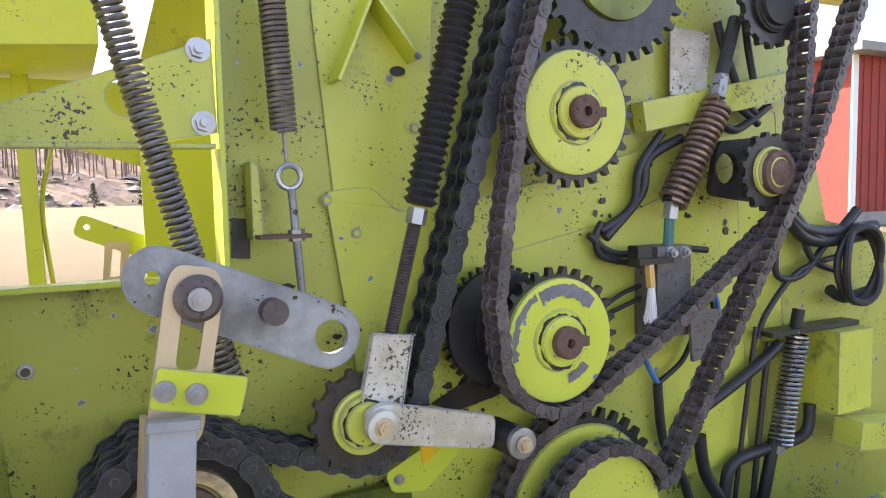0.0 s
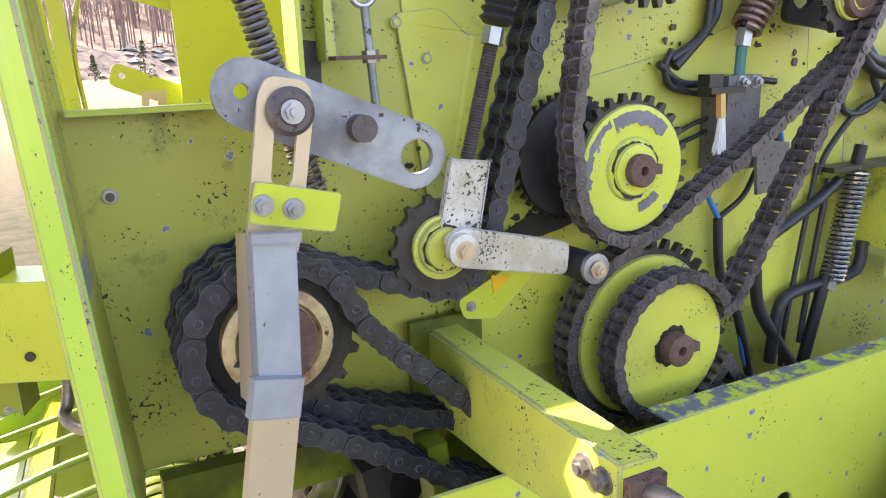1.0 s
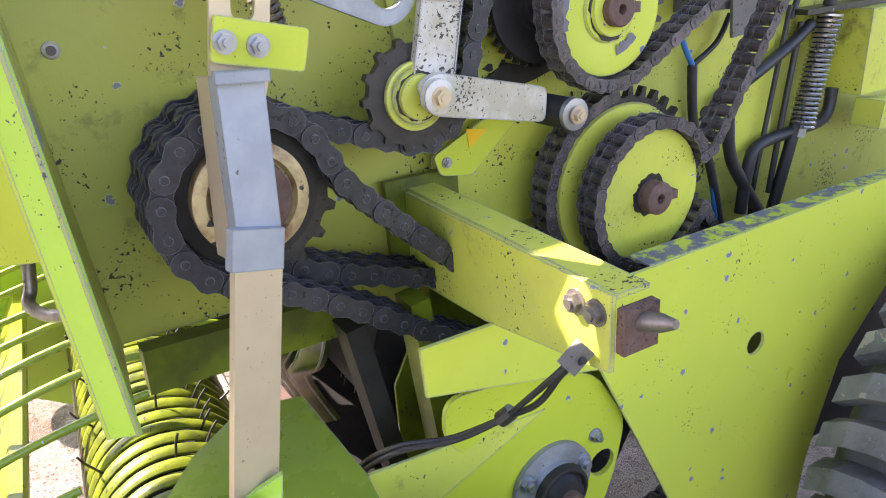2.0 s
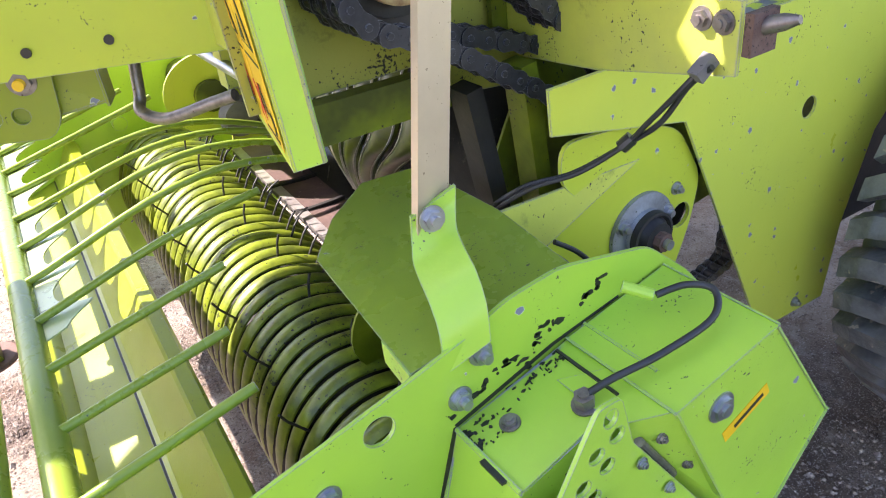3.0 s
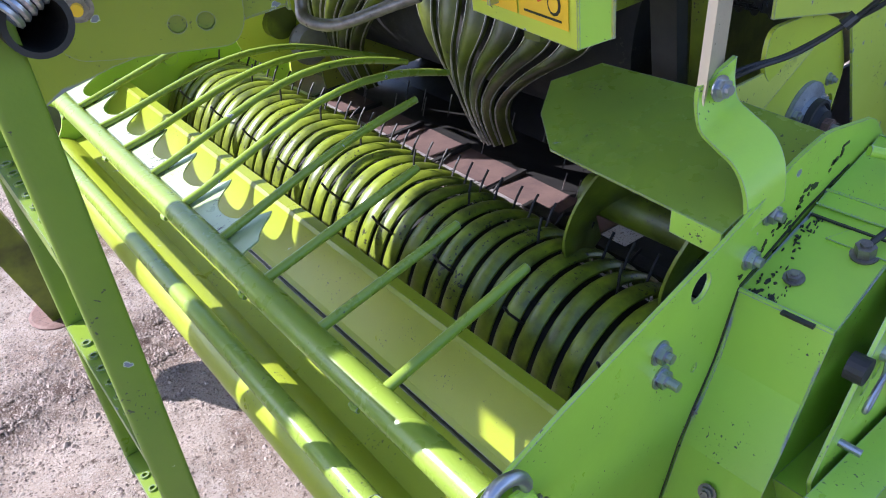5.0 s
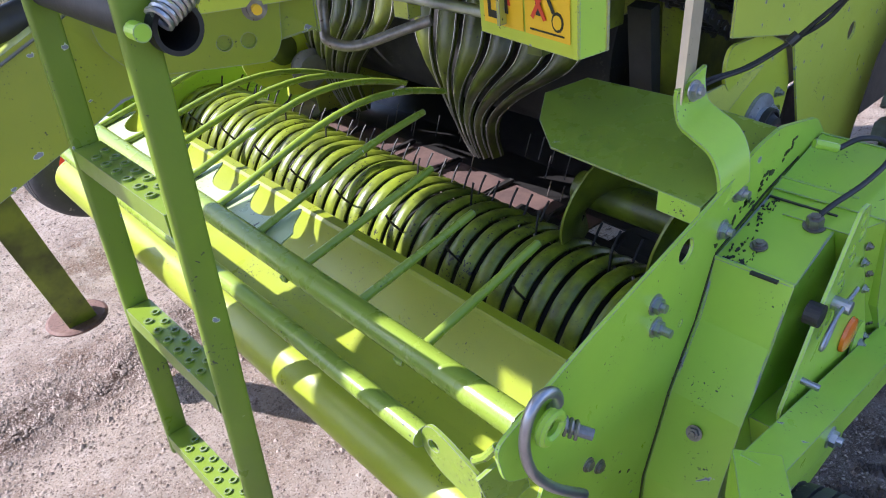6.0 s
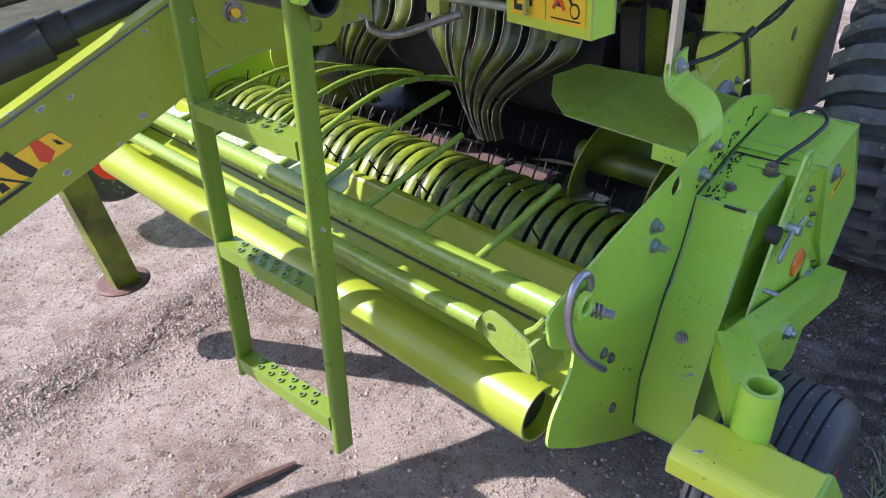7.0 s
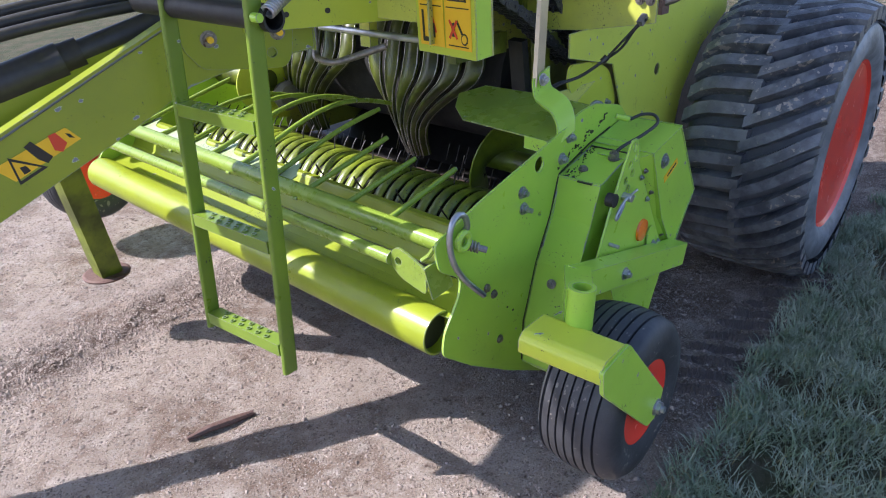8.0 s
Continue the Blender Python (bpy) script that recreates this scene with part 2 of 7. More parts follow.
FIN_EDGE = material("bright worn fin edge", (0.60, 0.58, 0.52), 0.35, 0.5, (0.36, 0.34, 0.30), 50, 0.9)
WHITE = material("white paint", (0.78, 0.78, 0.76), 0.6)


# ---- mesh helpers ----
def part(name, bm, mat, parent=None, label="", smooth=False, bevel=0.0):
    """Links a bmesh as one mesh object, under a parent if there is one."""
    if bevel:
        bmesh.ops.bevel(bm, geom=[e for e in bm.edges if len(e.link_faces) == 2 and e.calc_face_angle(0) > 0.6],
                        offset=bevel, segments=2, affect='EDGES', clamp_overlap=True)
    bmesh.ops.recalc_face_normals(bm, faces=bm.faces)
    me = bpy.data.meshes.new(name)
    bm.to_mesh(me)
    bm.free()
    me.materials.append(mat)
    if smooth:
        for p in me.polygons:
            p.use_smooth = True
        me.set_sharp_from_angle(angle=radians(38))
    ob = new(name, me)
    if parent:
        ob.parent = parent
        ob.matrix_parent_inverse = parent.matrix_world.inverted()
    if label:
        ob["label"] = label
    return ob


def thing(name, label, category, at=(0, 0, 0), group="", kind=""):
    ob = new(name)
    ob.empty_display_size = 0.05
    ob.matrix_world = Matrix.Translation(at)
    return tagged(ob, label, category, group, kind)


def box(x0, x1, y0, y1, z0, z1, bm=None):
    bm = bm or bmesh.new()
    v = [bm.verts.new((x, y, z)) for x in (x0, x1) for y in (y0, y1) for z in (z0, z1)]
    for f in ((0, 1, 3, 2), (4, 6, 7, 5), (0, 4, 5, 1), (2, 3, 7, 6), (0, 2, 6, 4), (1, 5, 7, 3)):
        bm.faces.new([v[i] for i in f])
    return bm


def obox(a, b, width, height, up=(0, 0, 1), bm=None):
    """A bar of rectangular section from a to b."""
    bm = bm or bmesh.new()
    a, b = Vector(a), Vector(b)
    d = (b - a).normalized()
    s = d.cross(Vector(up)).normalized()
    u = s.cross(d).normalized()
    ring = []
    for p in (a, b):
        ring.append([bm.verts.new(p + s * (i * width / 2) + u * (j * height / 2)) for i, j in ((-1, -1), (1, -1), (1, 1), (-1, 1))])
    for k in range(4):
        bm.faces.new((ring[0][k], ring[0][(k + 1) % 4], ring[1][(k + 1) % 4], ring[1][k]))
    bm.faces.new(ring[0][::-1])
    bm.faces.new(ring[1])
    return bm


def tube(points, radius, seg=10, bm=None, caps=True, radii=None):
    """A round bar along a polyline."""
    bm = bm or bmesh.new()
    pts = [Vector(p) for p in points]
    rings = []
    n = None
    for i, p in enumerate(pts):
        d = (pts[min(i + 1, len(pts) - 1)] - pts[max(i - 1, 0)]).normalized()
        if n is None:
            n = d.orthogonal().normalized()
        n = (n - d * n.dot(d)).normalized()
        b = d.cross(n)
        r = radii[i] if radii else radius
        rings.append([bm.verts.new(p + (n * math.cos(2 * math.pi * k / seg) + b * math.sin(2 * math.pi * k / seg)) * r) for k in range(seg)])
    for r0, r1 in zip(rings, rings[1:]):
        for k in range(seg):
            bm.faces.new((r0[k], r0[(k + 1) % seg], r1[(k + 1) % seg], r1[k]))
    if caps:
        bm.faces.new(rings[0][::-1])
        bm.faces.new(rings[-1])
    return bm


def pipe(a, b, r, r_in, seg=24, bm=None):
    """A hollow pipe."""
    bm = bm or bmesh.new()
    a, b = Vector(a), Vector(b)
    d = (b - a).normalized()
    n = d.orthogonal().normalized()
    q = d.cross(n)
    rr = []
    for p, r0 in ((a, r), (b, r), (b, r_in), (a, r_in)):
        rr.append([bm.verts.new(p + (n * math.cos(2 * math.pi * k / seg) + q * math.sin(2 * math.pi * k / seg)) * r0) for k in range(seg)])
    for i in range(4):
        for k in range(seg):
            bm.faces.new((rr[i][k], rr[i][(k + 1) % seg], rr[(i + 1) % 4][(k + 1) % seg], rr[(i + 1) % 4][k]))
    return bm


def circle2(cx, cz, r, n=18, a0=0.0, rz=None):
    rz = rz or r
    return [(cx + r * math.cos(a0 + 2 * math.pi * k / n), cz + rz * math.sin(a0 + 2 * math.pi * k / n)) for k in range(n)]


def rounded(points, r, seg=4):
    """A polygon with its corners rounded by about r."""
    out = []
    n = len(points)
    for i in range(n):
        p, a, b = Vector(points[i]), Vector(points[i - 1]), Vector(points[(i + 1) % n])
        la, lb = (a - p).length, (b - p).length
        rr = min(r, la * 0.45, lb * 0.45)
        s, e = p + (a - p) / la * rr, p + (b - p) / lb * rr
        for k in range(seg + 1):
            t = k / seg
            q = s * (1 - t) ** 2 + p * 2 * t * (1 - t) + e * t * t
            out.append((q.x, q.y))
    return out


def plate(outline, thick, m=None, holes=(), bm=None):
    """A flat plate: an outline in its own plane with holes through it, m takes (u, v, depth) to the world."""
    bm2 = bmesh.new()
    edges = []
    for loop in (outline, *holes):
        vs = [bm2.verts.new((u, v, 0)) for u, v in loop]
        edges += [bm2.edges.new((vs[i], vs[(i + 1) % len(vs)])) for i in range(len(vs))]
    bmesh.ops.triangle_fill(bm2, use_beauty=True, use_dissolve=False, edges=edges, normal=(0, 0, 1))
    r = bmesh.ops.extrude_face_region(bm2, geom=bm2.faces[:])
    bmesh.ops.translate(bm2, vec=(0, 0, thick), verts=[e for e in r["geom"] if isinstance(e, bmesh.types.BMVert)])
    bmesh.ops.recalc_face_normals(bm2, faces=bm2.faces)
    if m is not None:
        bm2.transform(m)
    if bm is None:
        return bm2
    me = bpy.data.meshes.new("tmp")
    bm2.to_mesh(me)
    bm2.free()
    bm.from_mesh(me)
    bpy.data.meshes.remove(me)
    return bm


def side(y):
    """Plate in the plane of the machine's side: (x, z) as drawn, thickness towards +y from y."""
    return Matrix(((1, 0, 0, 0), (0, 0, 1, y), (0, 1, 0, 0), (0, 0, 0, 1)))


def lathe(profile, centre, axis=(0, 1, 0), seg=48, bm=None, closed=False):
    """profile: (distance along the axis, radius)."""
    bm = bm or bmesh.new()
    c, d = Vector(centre), Vector(axis).normalized()
    n = d.orthogonal().normalized()
    b = d.cross(n)
    rings = []
    for h, r in profile:
        rings.append([bm.verts.new(c + d * h + (n * math.cos(2 * math.pi * k / seg) + b * math.sin(2 * math.pi * k / seg)) * max(r, 1e-4)) for k in range(seg)])
    pairs = list(zip(rings, rings[1:]))
    if closed:
        pairs.append((rings[-1], rings[0]))
    for r0, r1 in pairs:
        for k in range(seg):
            bm.faces.new((r0[k], r0[(k + 1) % seg], r1[(k + 1) % seg], r1[k]))
    if not closed:
        bm.faces.new(rings[0][::-1])
        bm.faces.new(rings[-1])
    return bm


def helix(a, b, radius, wire, turns, seg=6, steps=14, r_end=None):
    a, b = Vector(a), Vector(b)
    d = (b - a)
    ax = d.normalized()
    n = ax.orthogonal().normalized()
    q = ax.cross(n)
    pts = []
    total = int(turns * steps)
    for i in range(total + 1):
        t = i / total
        w = 2 * math.pi * turns * t
        r = radius if r_end is None else radius + (r_end - radius) * t
        pts.append(a + d * t + (n * math.cos(w) + q * math.sin(w)) * r)
    return tube(pts, wire, seg)


def curve_pts(points, n=8):
    """A smooth line through the points."""
    p = [Vector(q) for q in points]
    out = []
    for i in range(len(p) - 1):
        p0, p1, p2, p3 = p[max(i - 1, 0)], p[i], p[i + 1], p[min(i + 2, len(p) - 1)]
        for k in range(n):
            t = k / n
            out.append(0.5 * ((2 * p1) + (p2 - p0) * t + (2 * p0 - 5 * p1 + 4 * p2 - p3) * t * t + (3 * p1 - p0 - 3 * p2 + p3) * t ** 3))
    out.append(p[-1])
    return out


def bolt_bm(at, axis=(0, -1, 0), r=0.011, h=0.008, stud=0.006, washer=True, bm=None):
    """Washer, hexagon head and stud."""
    bm = bm or bmesh.new()
    at, d = Vector(at), Vector(axis).normalized()
    if washer:
        tube([at, at + d * 0.0025], r * 1.35, 18, bm)
    tube([at + d * 0.002, at + d * (0.002 + h)], r, 6, bm)
    if stud:
        tube([at + d * (0.002 + h), at + d * (0.002 + h + stud)], r * 0.55, 10, bm)
    return bm


def bolt(parent, at, axis=(0, -1, 0), r=0.011, h=0.008, stud=0.006, mat=None, name="bolt"):
    return part(name, bolt_bm(at, axis, r, h, stud), mat or STEEL, parent)


def strip(profile, y0, y1, thick, bm=None):
    """A bent sheet: an open (x, z) profile drawn along y, with thickness."""
    bm = bm or bmesh.new()
    n = len(profile)
    pts = [Vector(p) for p in profile]
    off = []
    for i in range(n):
        d = (pts[min(i + 1, n - 1)] - pts[max(i - 1, 0)]).normalized()
        off.append(pts[i] + Vector((d.y, -d.x)) * thick)
    loop = pts + off[::-1]
    a = [bm.verts.new((p.x, y0, p.y)) for p in loop]
    b = [bm.verts.new((p.x, y1, p.y)) for p in loop]
    m = len(loop)
    for i in range(m):
        bm.faces.new((a[i], a[(i + 1) % m], b[(i + 1) % m], b[i]))
    for i in range(n - 1):
        bm.faces.new((a[i], a[i + 1], a[m - 2 - i], a[m - 1 - i]))
        bm.faces.new((b[i], b[m - 1 - i], b[m - 2 - i], b[i + 1]))
    return bm


# ---- ground, field, far bank ----
def ground_height(x, y):
    d = math.hypot(x, y - 1)
    h = 0.014 * noise.noise((x * 1.7, y * 1.7, 0.3)) + 0.010 * noise.noise((x * 6, y * 6, 2.0)) + 0.005 * noise.noise((x * 14, y * 14, 5.0))
    h += rut_and_shade(x, y) * (0.016 * noise.noise((x * 19, y * 19, 1.0)) + 0.012 * noise.noise((x * 8, y * 8, 6.0)))
    return h * max(0.0, 1 - d / 14)


def rut_and_shade(x, y):
    """How far the soil is churned up along the old wheel rut, or darkened as wheel shade."""
    c = 2.27 + 0.06 * noise.noise((x * 2.1, 0.0, 9.0))
    w = 0.17 + 0.06 * noise.noise((x * 3.0, 4.0, 2.0))
    along = min(1, max(0, (0.2 - x) / 0.4))
    old = max(0.0, 1 - ((y - c) / w) ** 2) * along
    # shaded ground by the big wheel, painted as darker soil
    wheel_shade = min(1, max(0, (x + 0.15) / 0.35)) * min(1, max(0, (1.25 - y) / 0.35)) * (0.75 + 0.35 * noise.noise((x * 2.5, y * 2.5, 3.0)))
    return max(old, min(1.0, wheel_shade))


def dirt_edge(x):
    """y below which grass grows beside the track."""
    return 0.30 + 0.10 * noise.noise((x * 1.3, 0.0, 7.0)) + 0.05 * noise.noise((x * 5, 0.0, 3.0)) - max(0, -x - 0.1) * 2.2


def ground_material():
    m = bpy.data.materials.new("dirt and grass ground")
    m.use_nodes = True
    nt = m.node_tree
    bsdf = nt.nodes["Principled BSDF"]
    geo = nt.nodes.new("ShaderNodeNewGeometry")

    def nz(s, d=6, r=0.62):
        n = nt.nodes.new("ShaderNodeTexNoise")
        n.inputs["Scale"].default_value = s
        n.inputs["Detail"].default_value = d
        n.inputs["Roughness"].default_value = r
        nt.links.new(geo.outputs["Position"], n.inputs["Vector"])
        return n.outputs["Fac"]

    def rng(v, a, b):
        r = nt.nodes.new("ShaderNodeMapRange")
        r.inputs["From Min"].default_value = a
        r.inputs["From Max"].default_value = b
        nt.links.new(v, r.inputs["Value"])
        return r.outputs["Result"]

    def mix(f, a, b):
        x = nt.nodes.new("ShaderNodeMix")
        x.data_type = 'RGBA'
        nt.links.new(f, x.inputs["Factor"])
        for s, v in (("A", a), ("B", b)):
            k = [i for i in x.inputs if i.name == s and i.type == 'RGBA'][0]
            if isinstance(v, tuple):
                k.default_value = (*v, 1)
            else:
                nt.links.new(v, k)
        return [o for o in x.outputs if o.type == 'RGBA'][0]

    soil = mix(rng(nz(2.3, 7, 0.7), 0.46, 0.62), (0.52, 0.425, 0.345), (0.27, 0.19, 0.14))
    soil = mix(rng(nz(0.9, 6, 0.68), 0.50, 0.62), soil, (0.29, 0.205, 0.15))
    soil = mix(rng(nz(16, 6), 0.50, 0.70), soil, (0.58, 0.50, 0.43))
    soil = mix(rng(nz(24, 8, 0.72), 0.57, 0.65), soil, (0.15, 0.105, 0.08))
    # churned rut where damp soil was turned up, plus painted shade by the wheel
    rut_shade = nt.nodes.new("ShaderNodeAttribute")
    rut_shade.attribute_name = "rut_shade"
    churn = nt.nodes.new("ShaderNodeMath")
    churn.operation = 'MULTIPLY'
    nt.links.new(rut_shade.outputs["Fac"], churn.inputs[0])
    nt.links.new(rng(nz(11, 7, 0.72), 0.30, 0.52), churn.inputs[1])
    soil = mix(churn.outputs[0], soil, (0.125, 0.085, 0.065))
    soil = mix(rng(nz(150, 4, 0.7), 0.58, 0.62), soil, (0.12, 0.085, 0.065))
    soil = mix(rng(nz(190, 4, 0.7), 0.57, 0.61), soil, (0.58, 0.51, 0.45))
    grass = mix(rng(nz(5), 0.35, 0.65), (0.07, 0.09, 0.045), (0.15, 0.125, 0.08))
    attr = nt.nodes.new("ShaderNodeAttribute")
    attr.attribute_name = "grassy"
    add = nt.nodes.new("ShaderNodeMath")
    add.operation = 'ADD'
    nt.links.new(attr.outputs["Fac"], add.inputs[0])
    nt.links.new(rng(nz(7), 0.2, 1.4), add.inputs[1])
    col = mix(rng(add.outputs[0], 0.65, 0.85), soil, grass)
    attr2 = nt.nodes.new("ShaderNodeAttribute")
    attr2.attribute_name = "field"
    fieldcol = mix(rng(nz(0.05), 0.35, 0.65), (0.21, 0.185, 0.12), (0.18, 0.165, 0.095))
    col = mix(attr2.outputs["Fac"], col, fieldcol)
    nt.links.new(col, bsdf.inputs["Base Color"])
    bsdf.inputs["Roughness"].default_value = 0.95
    bsdf.inputs["Specular IOR Level"].default_value = 0.2
    b = nt.nodes.new("ShaderNodeBump")
    b.inputs["Strength"].default_value = 1.0
    b.inputs["Distance"].default_value = 0.045
    nt.links.new(nz(30, 12, 0.80), b.inputs["Height"])
    pits = nt.nodes.new("ShaderNodeBump")
    pits.inputs["Strength"].default_value = 1.0
    pits.inputs["Distance"].default_value = 0.012
    nt.links.new(nz(130, 6, 0.7), pits.inputs["Height"])
    nt.links.new(b.outputs["Normal"], pits.inputs["Normal"])
    nt.links.new(pits.outputs["Normal"], bsdf.inputs["Normal"])
    return m


def build_ground():
    xs = sorted({round(v, 3) for v in [-2500, -800, -300, -120, -60, -30, -16, -9] + list(np.arange(-4, 3.01, 0.04)) + [6, 9, 16, 30, 60, 120, 300, 800, 2500]})
    ys = sorted({round(v, 3) for v in [-2500, -800, -200, -60, -20, -8, -4] + list(np.arange(-1.2, 4.8, 0.04)) + [7, 9, 12, 18, 30, 60, 100, 200, 500, 1000, 2500]})
    bm = bmesh.new()
    g = bm.verts.layers.float.new("grassy")
    f = bm.verts.layers.float.new("field")
    u = bm.verts.layers.float.new("rut_shade")
    rows = []
    for x in xs:
        row = []
        for y in ys:
            v = bm.verts.new((x, y, ground_height(x, y)))
            grassy = min(1, max(0, (dirt_edge(x) - y) / 0.25 + 0.35))
            grassy = max(grassy, min(1, max(0, (y - 4.2 - 0.9 * noise.noise((x, 1, 4)) + 0.3 * x) / 0.6)))
            v[g] = grassy
            v[u] = rut_and_shade(x, y)
            v[f] = min(1, max(0, (y - 9) / 6)) if y > 0 else min(1, max(0, (-x - 14) / 8))
            row.append(v)
        rows.append(row)
    for a, b in zip(rows, rows[1:]):
        for j in range(len(ys) - 1):
            bm.faces.new((a[j], b[j], b[j + 1], a[j + 1]))
    return tagged(part("ground", bm, ground_material(), smooth=True), "packed dirt yard with gravel and grass verge", "ground", kind="structure")


ground = build_ground()


# ---- baler body: walls, window, panels ----
baler = thing("baler_body", "lime green round baler body with open drive side", "baler", (0.8, 1.7, 0.6))


def side_walls():
    outline = [(0.03, 1.085), (0.30, 1.085), (0.36, 1.02), (1.05, 0.94), (2.05, 0.90), (2.05, 1.50), (1.60, 1.565), (1.53, 1.58), (1.485, 1.73), (1.44, 1.95), (1.40, 2.75), (-0.06, 2.75)]
    win = [(0.034, 1.556), (0.298, 1.545), (0.298, 2.30), (-0.022, 2.30)]
    part("side_wall", plate(outline, 0.006, side(1.16), [win]), GREEN_BAY, baler)
    # black sheets added to close the recess as deep shade
    part("chamber_roof", box(0.205, 0.90, 1.168, 2.315, 1.312, 1.330), SHADE_BLACK, baler)
    part("chamber_back", box(0.88, 0.90, 1.168, 2.315, 0.45, 1.310), SHADE_BLACK, baler)
    part("roof", box(0.2, 3.4, 1.17, 2.31, 2.70, 2.75), GREEN_OLD, baler)
    part("bale_chamber", plate([(1.58, 2.42), (3.2, 2.42), (3.4, 2.55), (3.3, 2.69), (1.58, 2.69)], 1.10, side(1.19)), GREEN_OLD, baler)
    far = [(0.42, 0.50), (1.60, 0.50), (1.60, 1.6), (1.5, 2.69), (0.5, 2.69), (0.30, 1.95)]
    part("side_wall", plate(far, 0.006, side(2.32)), GREEN_OLD, baler)
    part("window_lip", box(0.034, 0.30, 1.130, 1.16, 1.549, 1.556), GREEN, baler, "sunlit folded window edge")
    part("window_jamb", box(0.296, 0.303, 1.10, 1.159, 1.50, 2.30), GREEN, baler)
    # unseen block, added to shade the near half of the pickup
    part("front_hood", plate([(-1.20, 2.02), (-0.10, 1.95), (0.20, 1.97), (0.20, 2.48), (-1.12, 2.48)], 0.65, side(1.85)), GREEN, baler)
    # unseen panel and strut, added to shade the gauge wheel fork and grass
    part("raised_side_cover", box(-1.95, -0.45, 1.0, 1.84, 2.10, 2.14), GREEN, baler, "added unseen panel that shades the wheel fork and grass", bevel=0.006)
    part("cover_strut", tube([(-0.47, 1.80, 2.10), (-0.30, 1.90, 2.02), (-0.12, 1.95, 1.98)], 0.012, 10), STEEL, baler)
    # unseen block, added to extend the shadow forward on the ground
    part("hood_nose", plate([(-1.80, 2.12), (-1.205, 2.06), (-1.150, 2.30), (-1.74, 2.20)], 0.20, side(2.26)), GREEN, baler)


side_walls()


def front_post():
    """Bent channel at the front edge: an outer chamfer and a front face with stickers."""
    def quad(a, b, c, d, t):
        bm = bmesh.new()
        p = [Vector(q) for q in (a, b, c, d)]
        n = (p[1] - p[0]).cross(p[2] - p[0]).normalized() * t
        v = [bm.verts.new(q) for q in p]
        w = [bm.verts.new(q + n) for q in p]
        bm.faces.new(v)
        bm.faces.new(w[::-1])
        for k in range(4):
            bm.faces.new((v[k], w[k], w[(k + 1) % 4], v[(k + 1) % 4]))
        return bm
    # side face gets the sky-tinted green, the front the plain lime
    part("post_side", quad((0.020, 0.990, 1.062), (0.048, 0.957, 1.076), (-0.020, 0.957, 2.2), (-0.044, 0.990, 2.2), -0.004), GREEN_PICK, baler)
    part("post_return", quad((0.048, 0.957, 1.076), (0.062, 1.158, 1.085), (-0.020, 1.158, 2.2), (-0.020, 0.957, 2.2), -0.004), GREEN_BAY, baler)
    f = part("post_front", quad((0.020, 0.990, 1.062), (-0.044, 0.990, 2.2), (-0.005, 1.235, 2.2), (0.070, 1.235, 1.056), 0.004), GREEN, baler)
    # two pictogram stickers on the front face
    def on_face(u, v, out=0.0):
        """u across (0 at the outer edge), v up from the lower edge."""
        lo = Vector((0.020, 0.990, 1.062)).lerp(Vector((0.070, 1.235, 1.056)), u)
        hi = Vector((-0.044, 0.990, 2.2)).lerp(Vector((-0.005, 1.235, 2.2)), u)
        d = (hi - lo).normalized()
        return lo + d * v + Vector((-1, 0.16, -0.06)).normalized() * (0.005 + out)
    def decal(name, pts, mat, parent, out, label=""):
        bm = bmesh.new()
        a = [bm.verts.new(on_face(u, v, out)) for u, v in pts]
        c = [bm.verts.new(on_face(u, v, out - 0.0006)) for u, v in pts]
        bm.faces.new(a)
        bm.faces.new(c[::-1])
        for k in range(len(pts)):
            bm.faces.new((a[k], c[k], c[(k + 1) % len(pts)], a[(k + 1) % len(pts)]))
        return part(name, bm, mat, parent, label)
    for u0, u1 in ((0.06, 0.49), (0.51, 0.94)):
        s = decal("sticker", [(u0, 0.022), (u1, 0.022), (u1, 0.235), (u0, 0.235)], YELLOW, f, 0.001, "yellow pictogram warning sticker")
        um = (u0 + u1) / 2
        w = u1 - u0
        decal("frame_line", [(u0 + 0.03, 0.130), (u1 - 0.03, 0.130), (u1 - 0.03, 0.133), (u0 + 0.03, 0.133)], INK, s, 0.002)
        decal("triangle", [(um - w * 0.36, 0.148), (um + w * 0.36, 0.148), (um, 0.218)], INK, s, 0.002)
        decal("triangle_fill", [(um - w * 0.27, 0.153), (um + w * 0.27, 0.153), (um, 0.206)], YELLOW, s, 0.003)
        decal("mark", [(um - w * 0.1, 0.157), (um + w * 0.14, 0.157), (um + w * 0.02, 0.187)], INK, s, 0.004)
        if u0 < 0.5:
            # line of ground, a wheel outline and a crossed-out figure
            decal("mark", [(um - w * 0.38, 0.030), (um + w * 0.38, 0.030), (um + w * 0.38, 0.033), (um - w * 0.38, 0.033)], INK, s, 0.002)
            ring = [(um - w * 0.24 + w * 0.13 * math.cos(q), 0.052 + 0.016 * math.sin(q)) for q in np.linspace(0, 2 * math.pi, 13)[:-1]]
            decal("mark", ring, INK, s, 0.002)
            decal("mark", [(um - w * 0.24 + (p - um + w * 0.24) * 0.72, 0.052 + (q - 0.052) * 0.72) for p, q in ring], YELLOW, s, 0.003)
            decal("mark", [(um - w * 0.20, 0.066), (um - w * 0.14, 0.063), (um + w * 0.06, 0.098), (um + w * 0.0, 0.101)], INK, s, 0.003)
            decal("cross_bar", [(um - w * 0.02, 0.052), (um + w * 0.05, 0.049), (um + w * 0.34, 0.098), (um + w * 0.27, 0.101)], INK_RED, s, 0.004)
